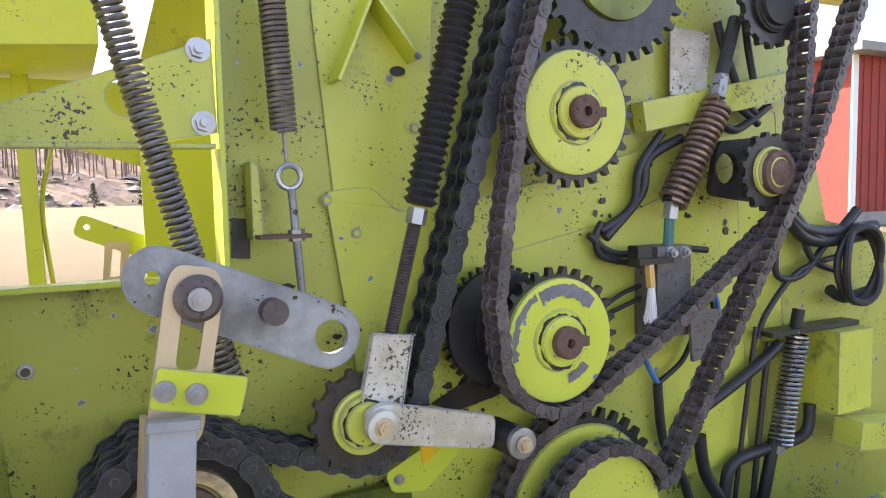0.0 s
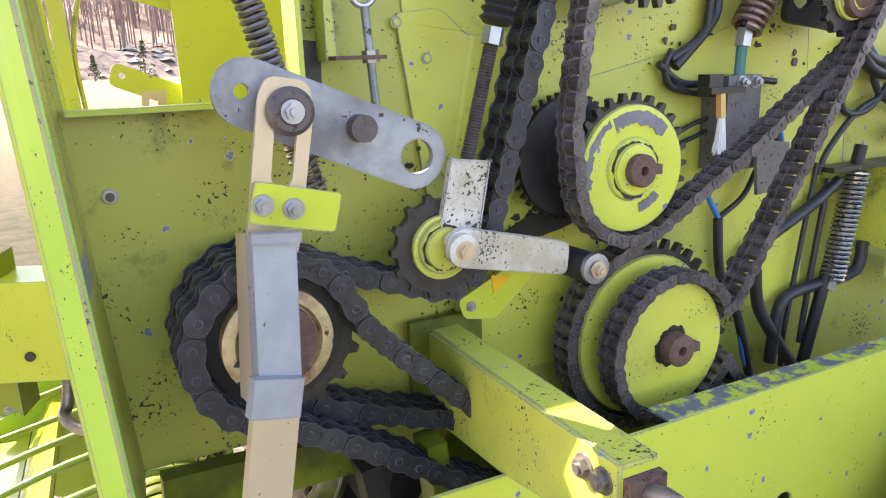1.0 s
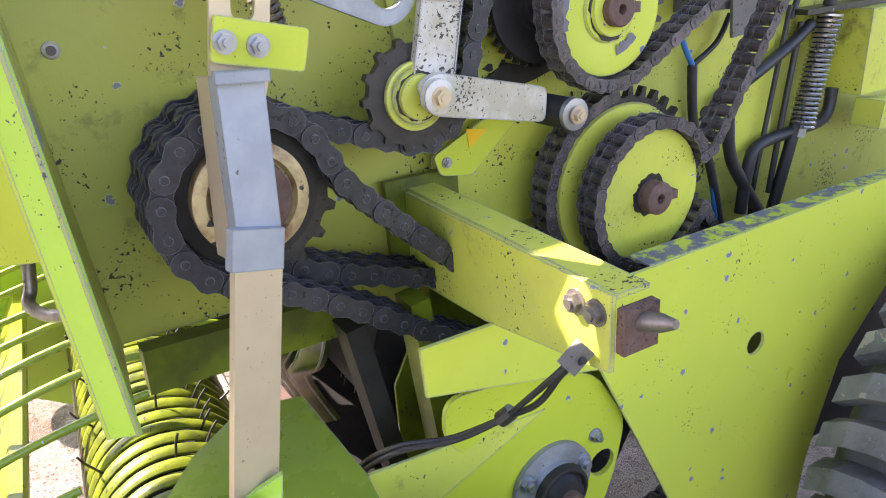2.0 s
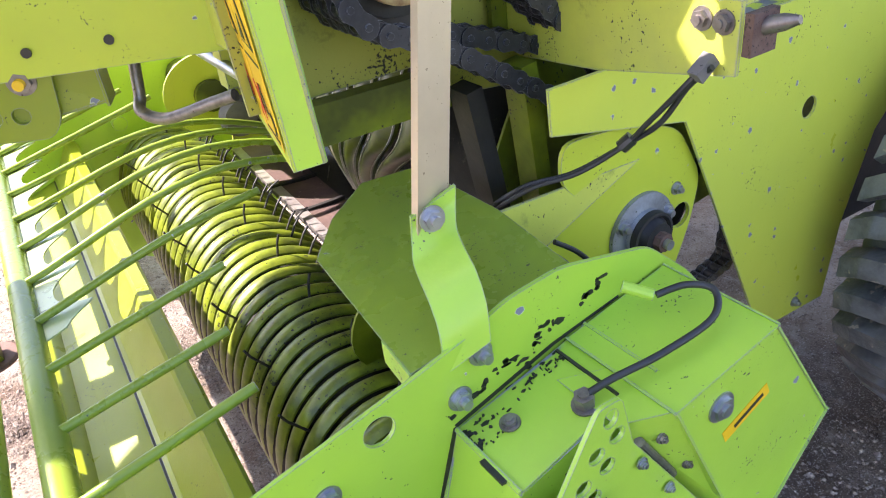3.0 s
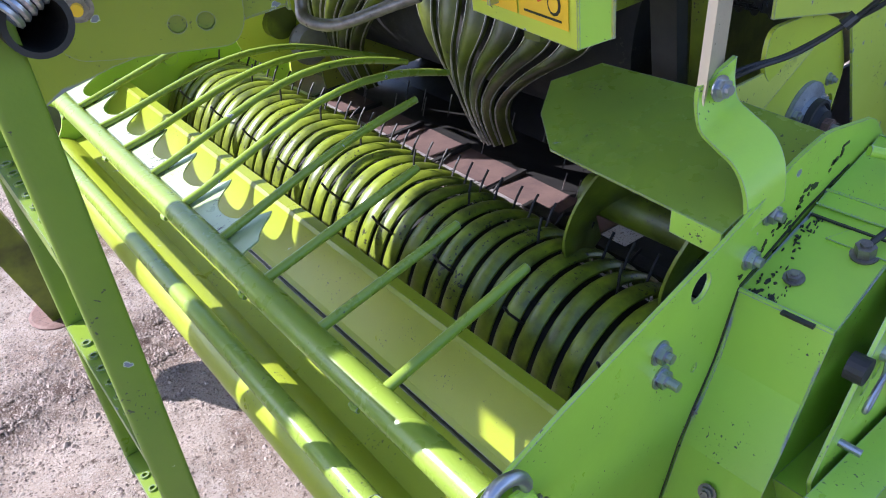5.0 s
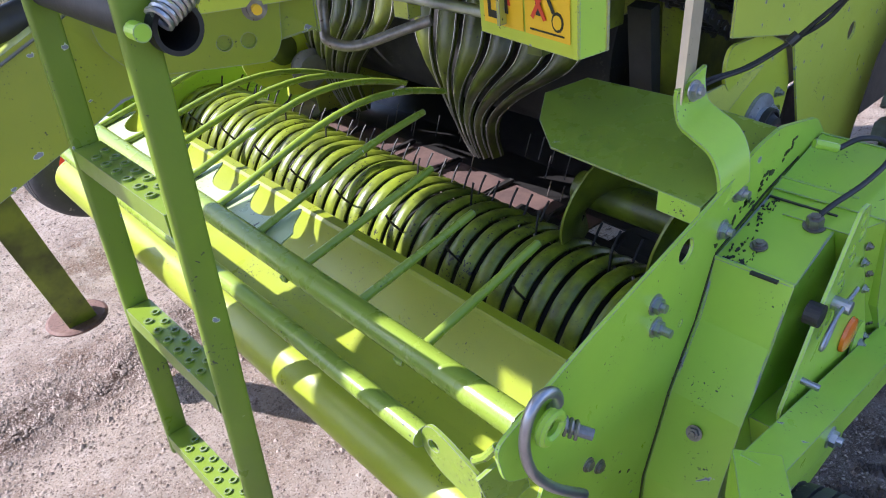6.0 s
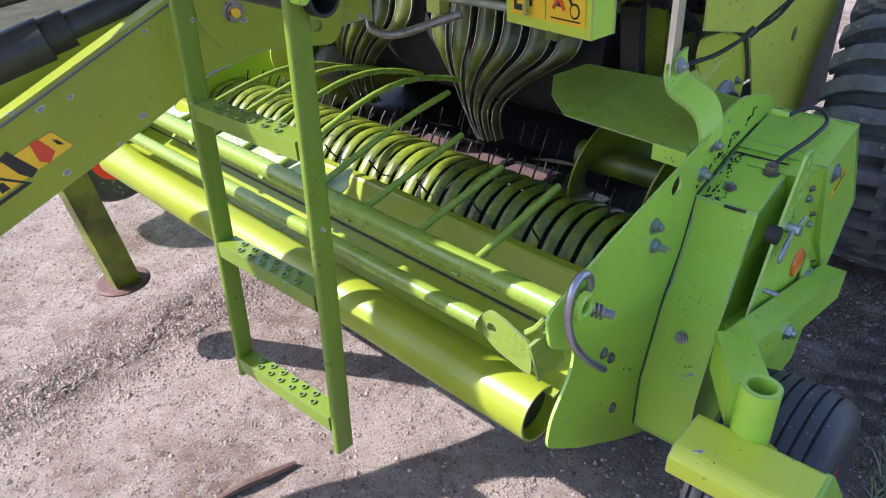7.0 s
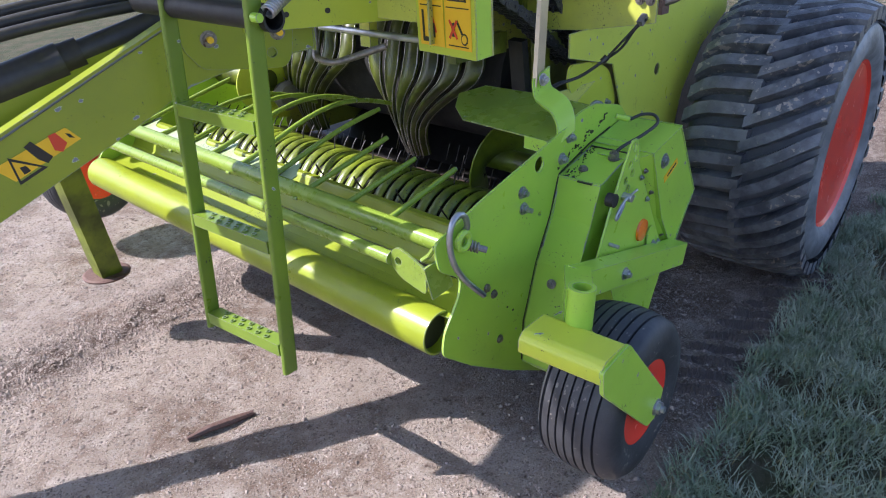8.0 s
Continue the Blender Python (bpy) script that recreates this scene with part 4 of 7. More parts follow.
def lift_strap():
    t = thing("lift_strap", "long beige strap with slotted upper end", "strap", (0.2, 0.93, 1.3))
    out = rounded([(0.180, 1.400), (0.236, 1.395), (0.266, 1.555), (0.262, 1.582), (0.218, 1.590), (0.208, 1.562)], 0.022, 5)
    slot = rounded([(0.214, 1.480), (0.236, 1.476), (0.252, 1.560), (0.228, 1.567)], 0.010, 4)
    part("slot_plate", plate(out, 0.007, side(0.950), [slot]), BRASSY, t, "beige slotted plate")
    bm = plate(rounded([(0.186, 1.445), (0.197, 1.487), (0.287, 1.465), (0.276, 1.424)], 0.004, 2), 0.006, side(0.940))
    c = part("clamp", bm, GREEN, t, "small green clamp plate")
    bolt(c, (0.202, 0.940, 1.462), r=0.0085)
    bolt(c, (0.233, 0.940, 1.455), r=0.0085)
    part("channel", obox((0.206, 0.935, 1.432), (0.193, 0.915, 1.258), 0.046, 0.022, (0.1, -1, 0)), ZINC, t, "grey zinc channel", bevel=0.003)
    part("channel_lip", obox((0.181, 0.918, 1.4345), (0.232, 0.918, 1.4305), 0.012, 0.011, (0, 0, 1)), ZINC, t, "welded lip of the channel", bevel=0.003)
    part("flange", obox((0.186, 0.962, 1.43), (0.170, 0.945, 1.25), 0.006, 0.05, (0.1, -1, 0)), BRASSY, t)
    part("elbow", obox((0.1915, 0.9005, 1.292), (0.1825, 0.896, 1.252), 0.0535, 0.016, (0.12, -1, 0)), ZINC, t, "bent zinc elbow over the strap", bevel=0.007)
    part("lower_strap", obox((0.190, 0.900, 1.278), (0.1285, 0.869, 0.985), 0.050, 0.012, (0.15, -1, 0)), BRASSY, t, "beige flat strap", bevel=0.002)


lift_strap()


def coil_spring(label, a, b, r, wire, turns, mat=None, ends=()):
    t = thing("coil_spring", label, "spring", b)
    part("coil", helix(a, b, r, wire, turns), mat or SPRING, t, smooth=True)
    return t


coil_spring("long worn steel tension spring", (0.165, 1.03, 1.90), (0.285, 1.03, 1.44), 0.0135, 0.0032, 60)
sp2 = coil_spring("grey tension spring with eye bolt", (0.366, 1.10, 1.93), (0.377, 1.10, 1.738), 0.015, 0.0031, 29)
part("hook", tube(curve_pts([(0.377, 1.10, 1.74), (0.379, 1.10, 1.70), (0.380, 1.10, 1.692)]), 0.0028, 8), SPRING, sp2, smooth=True)
part("eye", tube([(0.382 + 0.015 * math.cos(a), 1.10, 1.680 + 0.015 * math.sin(a)) for a in np.linspace(0, 2 * math.pi, 22)], 0.004, 8), STEEL, sp2, smooth=True)
part("eye_bolt", tube([(0.384, 1.10, 1.665), (0.394, 1.10, 1.52)], 0.0055, 10), ARM, sp2)
part("nut", tube([(0.3885, 1.10, 1.612), (0.3895, 1.10, 1.597)], 0.011, 6), STEEL, sp2)


def spring_anchor():
    t = part("anchor_bracket", plate([(0.336, 1.60), (0.35, 1.605), (0.346, 1.695), (0.336, 1.70)], 0.04, side(1.115)), GREEN_OLD, baler)
    part("anchor_tab", box(0.338, 0.405, 1.085, 1.12, 1.601, 1.606), RUST, t)


spring_anchor()


def spring_rod():
    t = thing("spring_rod", "black ribbed spring boot on a threaded rod", "spring", (0.5, 1.06, 1.45))
    a, b = Vector((0.640, 1.06, 2.0)), Vector((0.548, 1.06, 1.640))
    pts, rad = [], []
    n = 64
    for i in range(n + 1):
        pts.append(a + (b - a) * i / n)
        rad.append(0.0235 if i % 2 else 0.0175)
    part("boot", tube(pts, 0.02, 16, None, True, rad), HOSE, t, smooth=False)
    part("nut", tube([(0.546, 1.06, 1.635), (0.541, 1.06, 1.614)], 0.014, 6), STEEL, t)
    ra, rb = Vector((0.542, 1.06, 1.62)), Vector((0.497, 1.06, 1.452))
    part("rod", tube([ra.lerp(rb, k / 88) for k in range(89)], 0.0095, 12, None, True, [0.0102 if k % 2 else 0.0084 for k in range(89)]), WASHER, t, "dark threaded rod")
    part("fork_plate", plate([(0.470, 1.474), (0.528, 1.466), (0.506, 1.352), (0.446, 1.36)], 0.008, side(1.045)), WHITE_ARM, t, "flaking white fork plate", bevel=0.002)
    part("link", plate(rounded([(0.445, 1.375), (0.470, 1.388), (0.640, 1.345), (0.636, 1.298), (0.462, 1.335)], 0.012), 0.012, side(1.02)), WHITE_ARM, t, "flaking white link bar")
    part("link_eye", lathe([(0, 0.022), (-0.012, 0.022), (-0.014, 0.012)], (0.467, 1.020, 1.360), (0, 1, 0), 24), WHITE_ARM, t)
    bolt(t, (0.467, 1.008, 1.360), r=0.010, stud=0.002, mat=BRASSY)
    part("bush", tube([(0.660, 1.06, 1.307), (0.666, 1.005, 1.307)], 0.022, 20), DARKSTEEL, t, smooth=True)
    part("end_bush", lathe([(0, 0.022), (-0.02, 0.022), (-0.021, 0.012)], (0.668, 1.015, 1.307), (0, 1, 0), 24), STEEL, t, smooth=True)
    bolt(t, (0.668, 0.992, 1.307), r=0.009, stud=0.003, mat=BRASSY)


spring_rod()


TEAL = material("teal plastic plug", (0.03, 0.16, 0.15), 0.4)


def bellows_rod():
    t = thing("bellows_rod", "brown coil spring on a cable above a grey block", "cable tensioner", (1.05, 1.12, 1.5))
    a, b = Vector((1.150, 1.10, 1.800)), Vector((1.062, 1.10, 1.640))
    b = Vector((1.043, 1.10, 1.628))
    part("core", tube([a, b], 0.017, 14), HOSE, t, smooth=True)
    part("coil", helix(a, b, 0.0225, 0.0052, 17, 8, 16), SPRING_BRN, t, smooth=True)
    part("collar", tube([(1.043, 1.10, 1.63), (1.038, 1.10, 1.602)], 0.014, 6), STEEL, t)
    part("plug", tube([(1.038, 1.10, 1.61), (1.035, 1.10, 1.55)], 0.009, 10), TEAL, t)
    part("end_nut", tube([(1.148, 1.10, 1.81), (1.156, 1.10, 1.85)], 0.015, 6), ARM, t)
    part("clevis", tube([(1.154, 1.10, 1.84), (1.19, 1.10, 1.95)], 0.012, 10), DARKSTEEL, t)


bellows_rod()


def lube_block():
    t = thing("lubrication_block", "grey lubrication block with white bristle brush", "lubricator", (1.07, 1.11, 1.46))
    part("block", box(1.002, 1.078, 1.09, 1.145, 1.40, 1.556), BLOCK, t, bevel=0.003)
    part("cover", plate([(1.07, 1.355), (1.14, 1.36), (1.14, 1.44), (1.06, 1.45)], 0.006, side(1.075)), BLOCK, t)
    for x in (1.03, 1.06):
        bolt(t, (x, 1.09, 1.545), r=0.008, mat=STEEL)
    br = part("brush_ferrule", obox((0.970, 1.075, 1.530), (0.972, 1.073, 1.492), 0.011, 0.010, (1, 0, 0)), WOOD_TAN, t, "tan brush ferrule")
    bm = bmesh.new()
    for k in range(60):
        u, v = random.uniform(-0.0045, 0.0045), random.uniform(-0.0035, 0.0035)
        tube([(0.972 + u, 1.073 + v, 1.492), (0.970 + u * 1.6, 1.072 + v * 2, 1.455), (0.966 + u * 2.4, 1.070 + v * 2, 1.432 + random.uniform(0, 0.012))], 0.0010, 4, bm)
    part("bristles", bm, BRISTLE, br)
    part("tensioner_bracket", plate(rounded([(1.130, 1.640), (1.150, 1.735), (1.275, 1.745), (1.285, 1.620)], 0.02), 0.012, side(1.098), [circle2(1.172, 1.687, 0.028, 18)]), DARKSTEEL, t, "black greasy tensioner bracket")
    part("clip", box(0.945, 1.02, 1.07, 1.085, 1.530, 1.540), BLACK, t)
    part("clip_post", box(0.955, 0.985, 1.085, 1.11, 1.525, 1.560), BLACK, t)


lube_block()

coil_right = coil_spring("steel compression spring on a rod", (1.392, 1.115, 1.365), (1.345, 1.115, 1.15), 0.0215, 0.0036, 24, SHINY)
part("rod", tube([(1.40, 1.12, 1.41), (1.29, 1.12, 0.98)], 0.012, 12), DARKSTEEL, coil_right, smooth=True)
part("seat", tube([(1.345, 1.12, 1.152), (1.339, 1.12, 1.13)], 0.017, 6), STEEL, coil_right)
part("bracket", box(1.30, 1.56, 1.10, 1.14, 1.366, 1.376), BLACK, coil_right)


# ---- window region: gusset, far side ----
def gusset():
    g = part("gusset", plate([(0.292, 1.85), (0.295, 1.735), (0.22, 1.722), (-0.10, 1.712), (-0.10, 1.70), (-0.12, 1.70), (-0.12, 1.72), (0.066, 1.764)], 0.006, side(1.105),
             [circle2(0.192, 1.775, 0.022, 18)]), GREEN_OLD, baler)
    bolt(g, (0.276, 1.105, 1.835), r=0.011)
    bolt(g, (0.279, 1.105, 1.747), r=0.011)
    part("gusset_lip", box(-0.05, 0.292, 1.10, 1.14, 1.716, 1.722), GREEN_OLD, g)


gusset()


def far_frame():
    t = thing("far_frame", "lime green frame on the far side of the baler", "frame", (0.2, 2.3, 1.2))
    part("post", obox((0.050, 2.28, 1.30), (0.028, 2.28, 2.3), 0.038, 0.05, (0, 1, 0)), GREEN, t)
    part("rail", plate([(-0.12, 1.86), (0.35, 1.72), (0.35, 1.95), (-0.12, 1.95)], 0.006, side(2.26), [circle2(0.18, 1.82, 0.03, 18)]), GREEN, t)
    part("panel", plate([(0.300, 1.35), (0.75, 1.35), (0.75, 1.95), (0.295, 1.95)], 0.012, side(2.20)), GREEN, t)
    part("arm", plate(rounded([(0.13, 1.56), (0.15, 1.615), (0.33, 1.54), (0.31, 1.485)], 0.02), 0.008, side(2.24), [circle2(0.165, 1.58, 0.008, 12)]), GREEN, t)
    part("slot_plate", plate([(0.19, 1.40), (0.25, 1.40), (0.265, 1.54), (0.205, 1.54)], 0.006, side(2.235), [[(0.212, 1.45), (0.235, 1.45), (0.242, 1.52), (0.222, 1.52)]]), BRASSY, t)
    part("brake_wire", tube(curve_pts([(0.10, 2.28, 1.9), (0.095, 2.28, 1.78), (0.072, 2.28, 1.68), (0.068, 2.28, 1.585), (0.085, 2.28, 1.40)]), 0.006, 8), GREEN_OLD, t)


far_frame()


# ---- pickup ----
PY0, PY1 = 0.757, 2.53
AXX, AXZ, AXR = 0.055, 0.468, 0.197
pickup = thing("pickup", "lime green baler pickup raised off the ground", "pickup", (0.0, 1.65, 0.45))
# the pickup stands a little askew to the baler: its cross members swing about the near end plate
SKEW = 0.04
ASKEW = Matrix.Translation((0, PY0, 0)) @ Matrix.Rotation(-math.atan(SKEW), 4, 'Z') @ Matrix.Translation((0, -PY0, 0))


def cross(ob):
    """Swings a member that was drawn square to the end plate."""
    ob.matrix_basis = ASKEW @ ob.matrix_basis
    return ob


def end_plate():
    out = [(-0.455, 0.772), (-0.28, 0.822), (0.0, 0.884), (0.09, 0.906), (0.15, 0.930), (0.235, 0.938), (0.39, 0.902), (0.47, 0.83), (0.60, 0.67),
           (0.55, 0.45), (0.33, 0.22), (0.03, 0.168), (-0.15, 0.27), (-0.32, 0.38), (-0.435, 0.470), (-0.425, 0.53), (-0.37, 0.60), (-0.36, 0.65), (-0.44, 0.70)]
    p = part("end_plate", plate(rounded(out, 0.02, 3), 0.006, side(0.751), [circle2(-0.037, 0.840, 0.0205, 20), circle2(-0.025, 0.70, 0.007, 10)]), GREEN_PICK, pickup)
    for x, z in ((0.107, 0.876), (0.072, 0.825), (-0.113, 0.788), (-0.105, 0.742)):
        bolt(p, (x, 0.751, z), r=0.0125, h=0.009, stud=0.008 if z > 0.76 else 0.016)
    for x, z in ((-0.26, 0.58), (-0.23, 0.55), (0.0, 0.60), (-0.20, 0.40)):
        bolt(p, (x, 0.751, z), r=0.009, h=0.005, stud=0, mat=SPRING)
    cross(part("far_end_plate", plate(rounded(out, 0.02, 3), 0.006, side(PY1)), GREEN_PICK, pickup))
    # guard handle ring, cam bolt
    h = part("handle", tube(curve_pts([(-0.320, 0.715, 0.600), (-0.378, 0.722, 0.660), (-0.414, 0.728, 0.715), (-0.428, 0.73, 0.770), (-0.421, 0.73, 0.812), (-0.400, 0.73, 0.830), (-0.374, 0.73, 0.820), (-0.358, 0.735, 0.790), (-0.358, 0.745, 0.770)]), 0.0075, 10), STEEL, pickup, "bent steel locking handle", smooth=True)
    part("eye", tube([(-0.372 + 0.020 * math.cos(a), 0.735, 0.757 + 0.020 * math.sin(a)) for a in np.linspace(0, 2 * math.pi, 20)], 0.008, 8), GREEN_PICK, h, smooth=True)
    part("spring", helix((-0.345, 0.748, 0.735), (-0.332, 0.722, 0.728), 0.011, 0.003, 4), SPRING, h, smooth=True)
    part("spring_bolt", tube([(-0.348, 0.752, 0.736), (-0.322, 0.705, 0.724)], 0.008, 10), ARM, h)


end_plate()


def front_sheet():
    # lip, steep face, seam, flat apron and the fold over the roller
    upper = [(-0.262, 0.584), (-0.254, 0.590), (-0.200, 0.676), (-0.194, 0.681), (-0.172, 0.679), (-0.166, 0.670), (-0.166, 0.655)]
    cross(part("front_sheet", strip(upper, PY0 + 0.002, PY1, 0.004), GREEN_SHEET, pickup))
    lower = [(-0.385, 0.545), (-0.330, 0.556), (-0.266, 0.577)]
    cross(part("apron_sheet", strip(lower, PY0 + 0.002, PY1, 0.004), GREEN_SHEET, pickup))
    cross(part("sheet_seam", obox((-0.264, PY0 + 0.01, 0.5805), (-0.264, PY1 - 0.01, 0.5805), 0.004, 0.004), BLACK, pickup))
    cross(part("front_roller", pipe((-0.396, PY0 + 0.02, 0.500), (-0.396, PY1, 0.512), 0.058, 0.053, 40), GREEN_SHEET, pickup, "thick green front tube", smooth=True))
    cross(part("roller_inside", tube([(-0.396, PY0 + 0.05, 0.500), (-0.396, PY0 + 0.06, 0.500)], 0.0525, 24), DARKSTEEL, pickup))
    g = cross(part("guard_tube", tube([(-0.378, PY0 + 0.006, 0.735), (-0.378, PY1 - 0.06, 0.735)], 0.0225, 24), GREEN_DIMMED, pickup, smooth=True))
    for y in (0.985, 1.30, 1.62, 1.95, 2.26):
        cross(part("weld_bead", tube([(-0.398, y - 0.008, 0.722), (-0.400, y, 0.722), (-0.398, y + 0.008, 0.722)], 0.005, 8), GREEN_DIMMED, pickup, smooth=True))
    cross(part("hold_down_tube", tube([(-0.461, 0.864, 0.703), (-0.461, PY1 - 0.06, 0.703)], 0.0165, 20), GREEN_DIMMED, pickup, smooth=True))
    # hanger of the hold-down tube: a rounded plate with a hole, folded on to the end plate
    face = Matrix(((0, 0, -1, -0.452), (1, 0, 0, 0), (0, 1, 0, 0), (0, 0, 0, 1)))
    part("lug", plate(rounded([(0.884, 0.716), (0.866, 0.738), (0.834, 0.730), (0.776, 0.704), (0.776, 0.640), (0.850, 0.660), (0.882, 0.684)], 0.014), 0.006, face, [circle2(0.860, 0.702, 0.0100, 16)]), GREEN_DIMMED, pickup)
    part("lug_side", obox((-0.455, 0.773, 0.668), (-0.395, 0.762, 0.684), 0.006, 0.09), GREEN_DIMMED, pickup)
    part("lug_fold", tube([(-0.452, 0.792, 0.722), (-0.447, 0.776, 0.736), (-0.440, 0.763, 0.758)], 0.006, 8), GREEN_DIMMED, pickup, smooth=True)


front_sheet()

TINE_Y0, TINE_STEP = 0.978, 0.158


def tine_guard():
    tips = [(-0.109, 0.803), (-0.093, 0.795), (-0.039, 0.812), (0.094, 0.844), (0.292, 0.798), (0.303, 0.782), (0.345, 0.745), (0.360, 0.715), (0.095, 0.836), (0.05, 0.83)]
    for k, (tx, tz) in enumerate(tips):
        y = TINE_Y0 + k * TINE_STEP
        a = Vector((-0.374 + SKEW * (y - PY0), y, 0.742))
        b = Vector((tx, y - 0.012 - (0.022 if 3 < k < 8 else 0), tz))
        hump = 0.0 if k < 3 or k > 7 else (0.012 if k == 3 else 0.075 * min(1, (tx + 0.37) / 0.7))
        pts = []
        for i in range(13):
            t = i / 12
            q = a.lerp(b, t)
            q.z += hump * math.sin(math.pi * t ** 1.25)
            pts.append(q)
        part("guard_tine", tube(pts, 0.0080, 12, None, True, [0.0080] * 12 + [0.0072]), GREEN_DIMMED, pickup, smooth=True)
    # scalloped sheet on the guard tube: a pointed finger under each far tine
    y0, y1 = 1.385, PY1 - 0.06
    d = Vector((0.186, 0.0, 0.036)).normalized()
    m = Matrix(((0, d.x, d.z, -0.376), (1, 0, 0, 0), (0, d.z, -d.x, 0.735), (0, 0, 0, 1)))
    out = [(y1, 0.0), (y0 - 0.012, 0.0)]
    n = int((y1 - y0) / (TINE_STEP / 16))
    for i in range(n + 1):
        y = y0 + i * TINE_STEP / 16
        f = ((y - TINE_Y0 + 0.020) / TINE_STEP) % 1.0
        c = abs(2 * f - 1)
        out.append((y, 0.050 + 0.066 * c ** 2.6))
    out.append((y1, 0.055))
    cross(part("comb_sheet", plate(out, 0.003, m), GLARE_SHEET, pickup, "worn scalloped guard sheet paled for sun glare"))


tine_guard()


def stripper_bands():
    n = 38
    w = (PY1 - PY0 - 0.02) / n
    bm = bmesh.new()
    seg, across = 26, 6
    rings = []
    for i in range(seg + 1):
        a = radians(200 - i * (200 - 12) / seg)
        row = []
        for j in range(across + 1):
            u = j / across
            y = (u - 0.5) * w * 0.72
            r = AXR - 0.003 * (2 * u - 1) ** 6 - 0.0035 * abs(2 * u - 1) ** 1.3
            row.append(bm.verts.new((AXX + r * math.cos(a) * (0.80 if math.cos(a) < 0 else 1.0), y, AXZ + r * math.sin(a))))
        rings.append(row)
    for r0, r1 in zip(rings, rings[1:]):
        for j in range(across):
            bm.faces.new((r0[j], r0[j + 1], r1[j + 1], r1[j]))
    r = bmesh.ops.extrude_face_region(bm, geom=bm.faces[:])
    for v in [e for e in r["geom"] if isinstance(e, bmesh.types.BMVert)]:
        d = Vector((v.co.x - AXX, 0, v.co.z - AXZ)).normalized()
        v.co -= d * 0.004
    first = part("stripper_band", bm, BAND, pickup, smooth=True)
    first.matrix_basis = ASKEW @ Matrix.Translation((0, PY0 + 0.015 + w * 0.5, 0))
    for k in range(1, n):
        ob = new("stripper_band", first.data)
        ob.parent = pickup
        ob.matrix_parent_inverse = pickup.matrix_world.inverted()
        ob.matrix_basis = ASKEW @ Matrix.Translation((0, PY0 + 0.015 + w * (k + 0.5), 0))
    # black drum stands for the shade between the bands
    cross(part("reel_drum", tube([(AXX, PY0 + 0.01, AXZ), (AXX, PY1 - 0.01, AXZ)], AXR * 0.79, 40), SHADE_BLACK, pickup, smooth=True))
    # spring tines in the gaps
    tb = bmesh.new()
    tube([(0, 0, AXR * 0.75), (0, 0, AXR + 0.022), (0.004, 0, AXR + 0.042)], 0.0026, 6, tb)
    me = None
    for k in range(1, n):
        for q, deg in enumerate((52, 118, 74, 26)):
            if q and (k + q * 2) % 4:
                continue
            if me is None:
                me = part("spring_tine", tb, DARKSTEEL, pickup)
                ob, me = me, me.data
            else:
                ob = new("spring_tine", me)
                ob.parent = pickup
                ob.matrix_parent_inverse = pickup.matrix_world.inverted()
            ob.matrix_basis = ASKEW @ Matrix.Translation((AXX, PY0 + 0.015 + w * k, AXZ)) @ pose(0, 0, 0, 0, 90 - deg - 8 + random.uniform(-2, 2), 0)


stripper_bands()


def feed_floor():
    cross(part("floor_edge", box(0.262, 0.290, PY0 + 0.12, PY1 - 0.05, 0.510, 0.527), TRAY_EDGE, pickup, "scuffed pale floor edge", bevel=0.003))
    cross(part("tray", strip([(0.291, 0.524), (0.403, 0.516)], PY0 + 0.45, PY1 - 0.05, 0.005), TRAY, pickup, "dusty brown tray"))
    for k in range(6):
        y = 1.30 + k * 0.2
        cross(part("tray_seam", box(0.262, 0.403, y, y + 0.012, 0.519, 0.5295), DARKSTEEL, pickup))
    # both floors take the chamber's shade from their dark colour
    cross(part("feed_floor", strip([(0.403, 0.516), (0.64, 0.45), (0.85, 0.55), (0.98, 0.80)], 1.14, PY1 - 0.02, 0.005), DARKSTEEL, pickup, "feed floor darkened for chamber shade"))
    cross(part("side_floor", strip([(0.290, 0.523), (0.403, 0.516), (0.62, 0.455)], 0.78, 1.139, 0.005), DARKSTEEL, pickup, "floor under the auger darkened for shade"))
    # black bar paints the shade on the near half of the floor edge
    cross(part("scraper_bar", box(0.268, 0.300, PY0 + 0.015, PY0 + 0.62, 0.5275, 0.545), BLACK, pickup, "black bar for the shaded floor edge", bevel=0.004))
    # thin wires standing on the floor
    for k in range(26):
        x, y = random.uniform(0.42, 0.64), 1.15 + k * 0.045
        part("scraper_wire", tube([(x, y, 0.49), (x + 0.02, y - 0.005, 0.555)], 0.0018, 5), SPRING, pickup)


feed_floor()


def auger():
    t = thing("auger", "green side auger with helical flight", "auger", (0.19, 0.9, 0.73))
    part("auger_tube", tube([(0.19, 0.765, 0.735), (0.19, 1.10, 0.735)], 0.034, 24), GREEN_DARK, t, smooth=True)
    bm = bmesh.new()
    n = 44
    vs = []
    for i in range(n + 1):
        a = 2 * math.pi * 1.45 * i / n + 2.2
        y = 0.83 + 0.27 * i / n
        vs.append([bm.verts.new((0.19 + r * math.cos(a), y + dy, 0.735 + r * math.sin(a))) for r, dy in ((0.032, 0), (0.126, 0), (0.126, 0.005), (0.032, 0.005))])
    for a, b in zip(vs, vs[1:]):
        for k in range(4):
            bm.faces.new((a[k], a[(k + 1) % 4], b[(k + 1) % 4], b[k]))
    bm.faces.new(vs[0])
    bm.faces.new(vs[-1][::-1])
    part("flight", bm, GREEN_DARK, t, smooth=True)


auger()


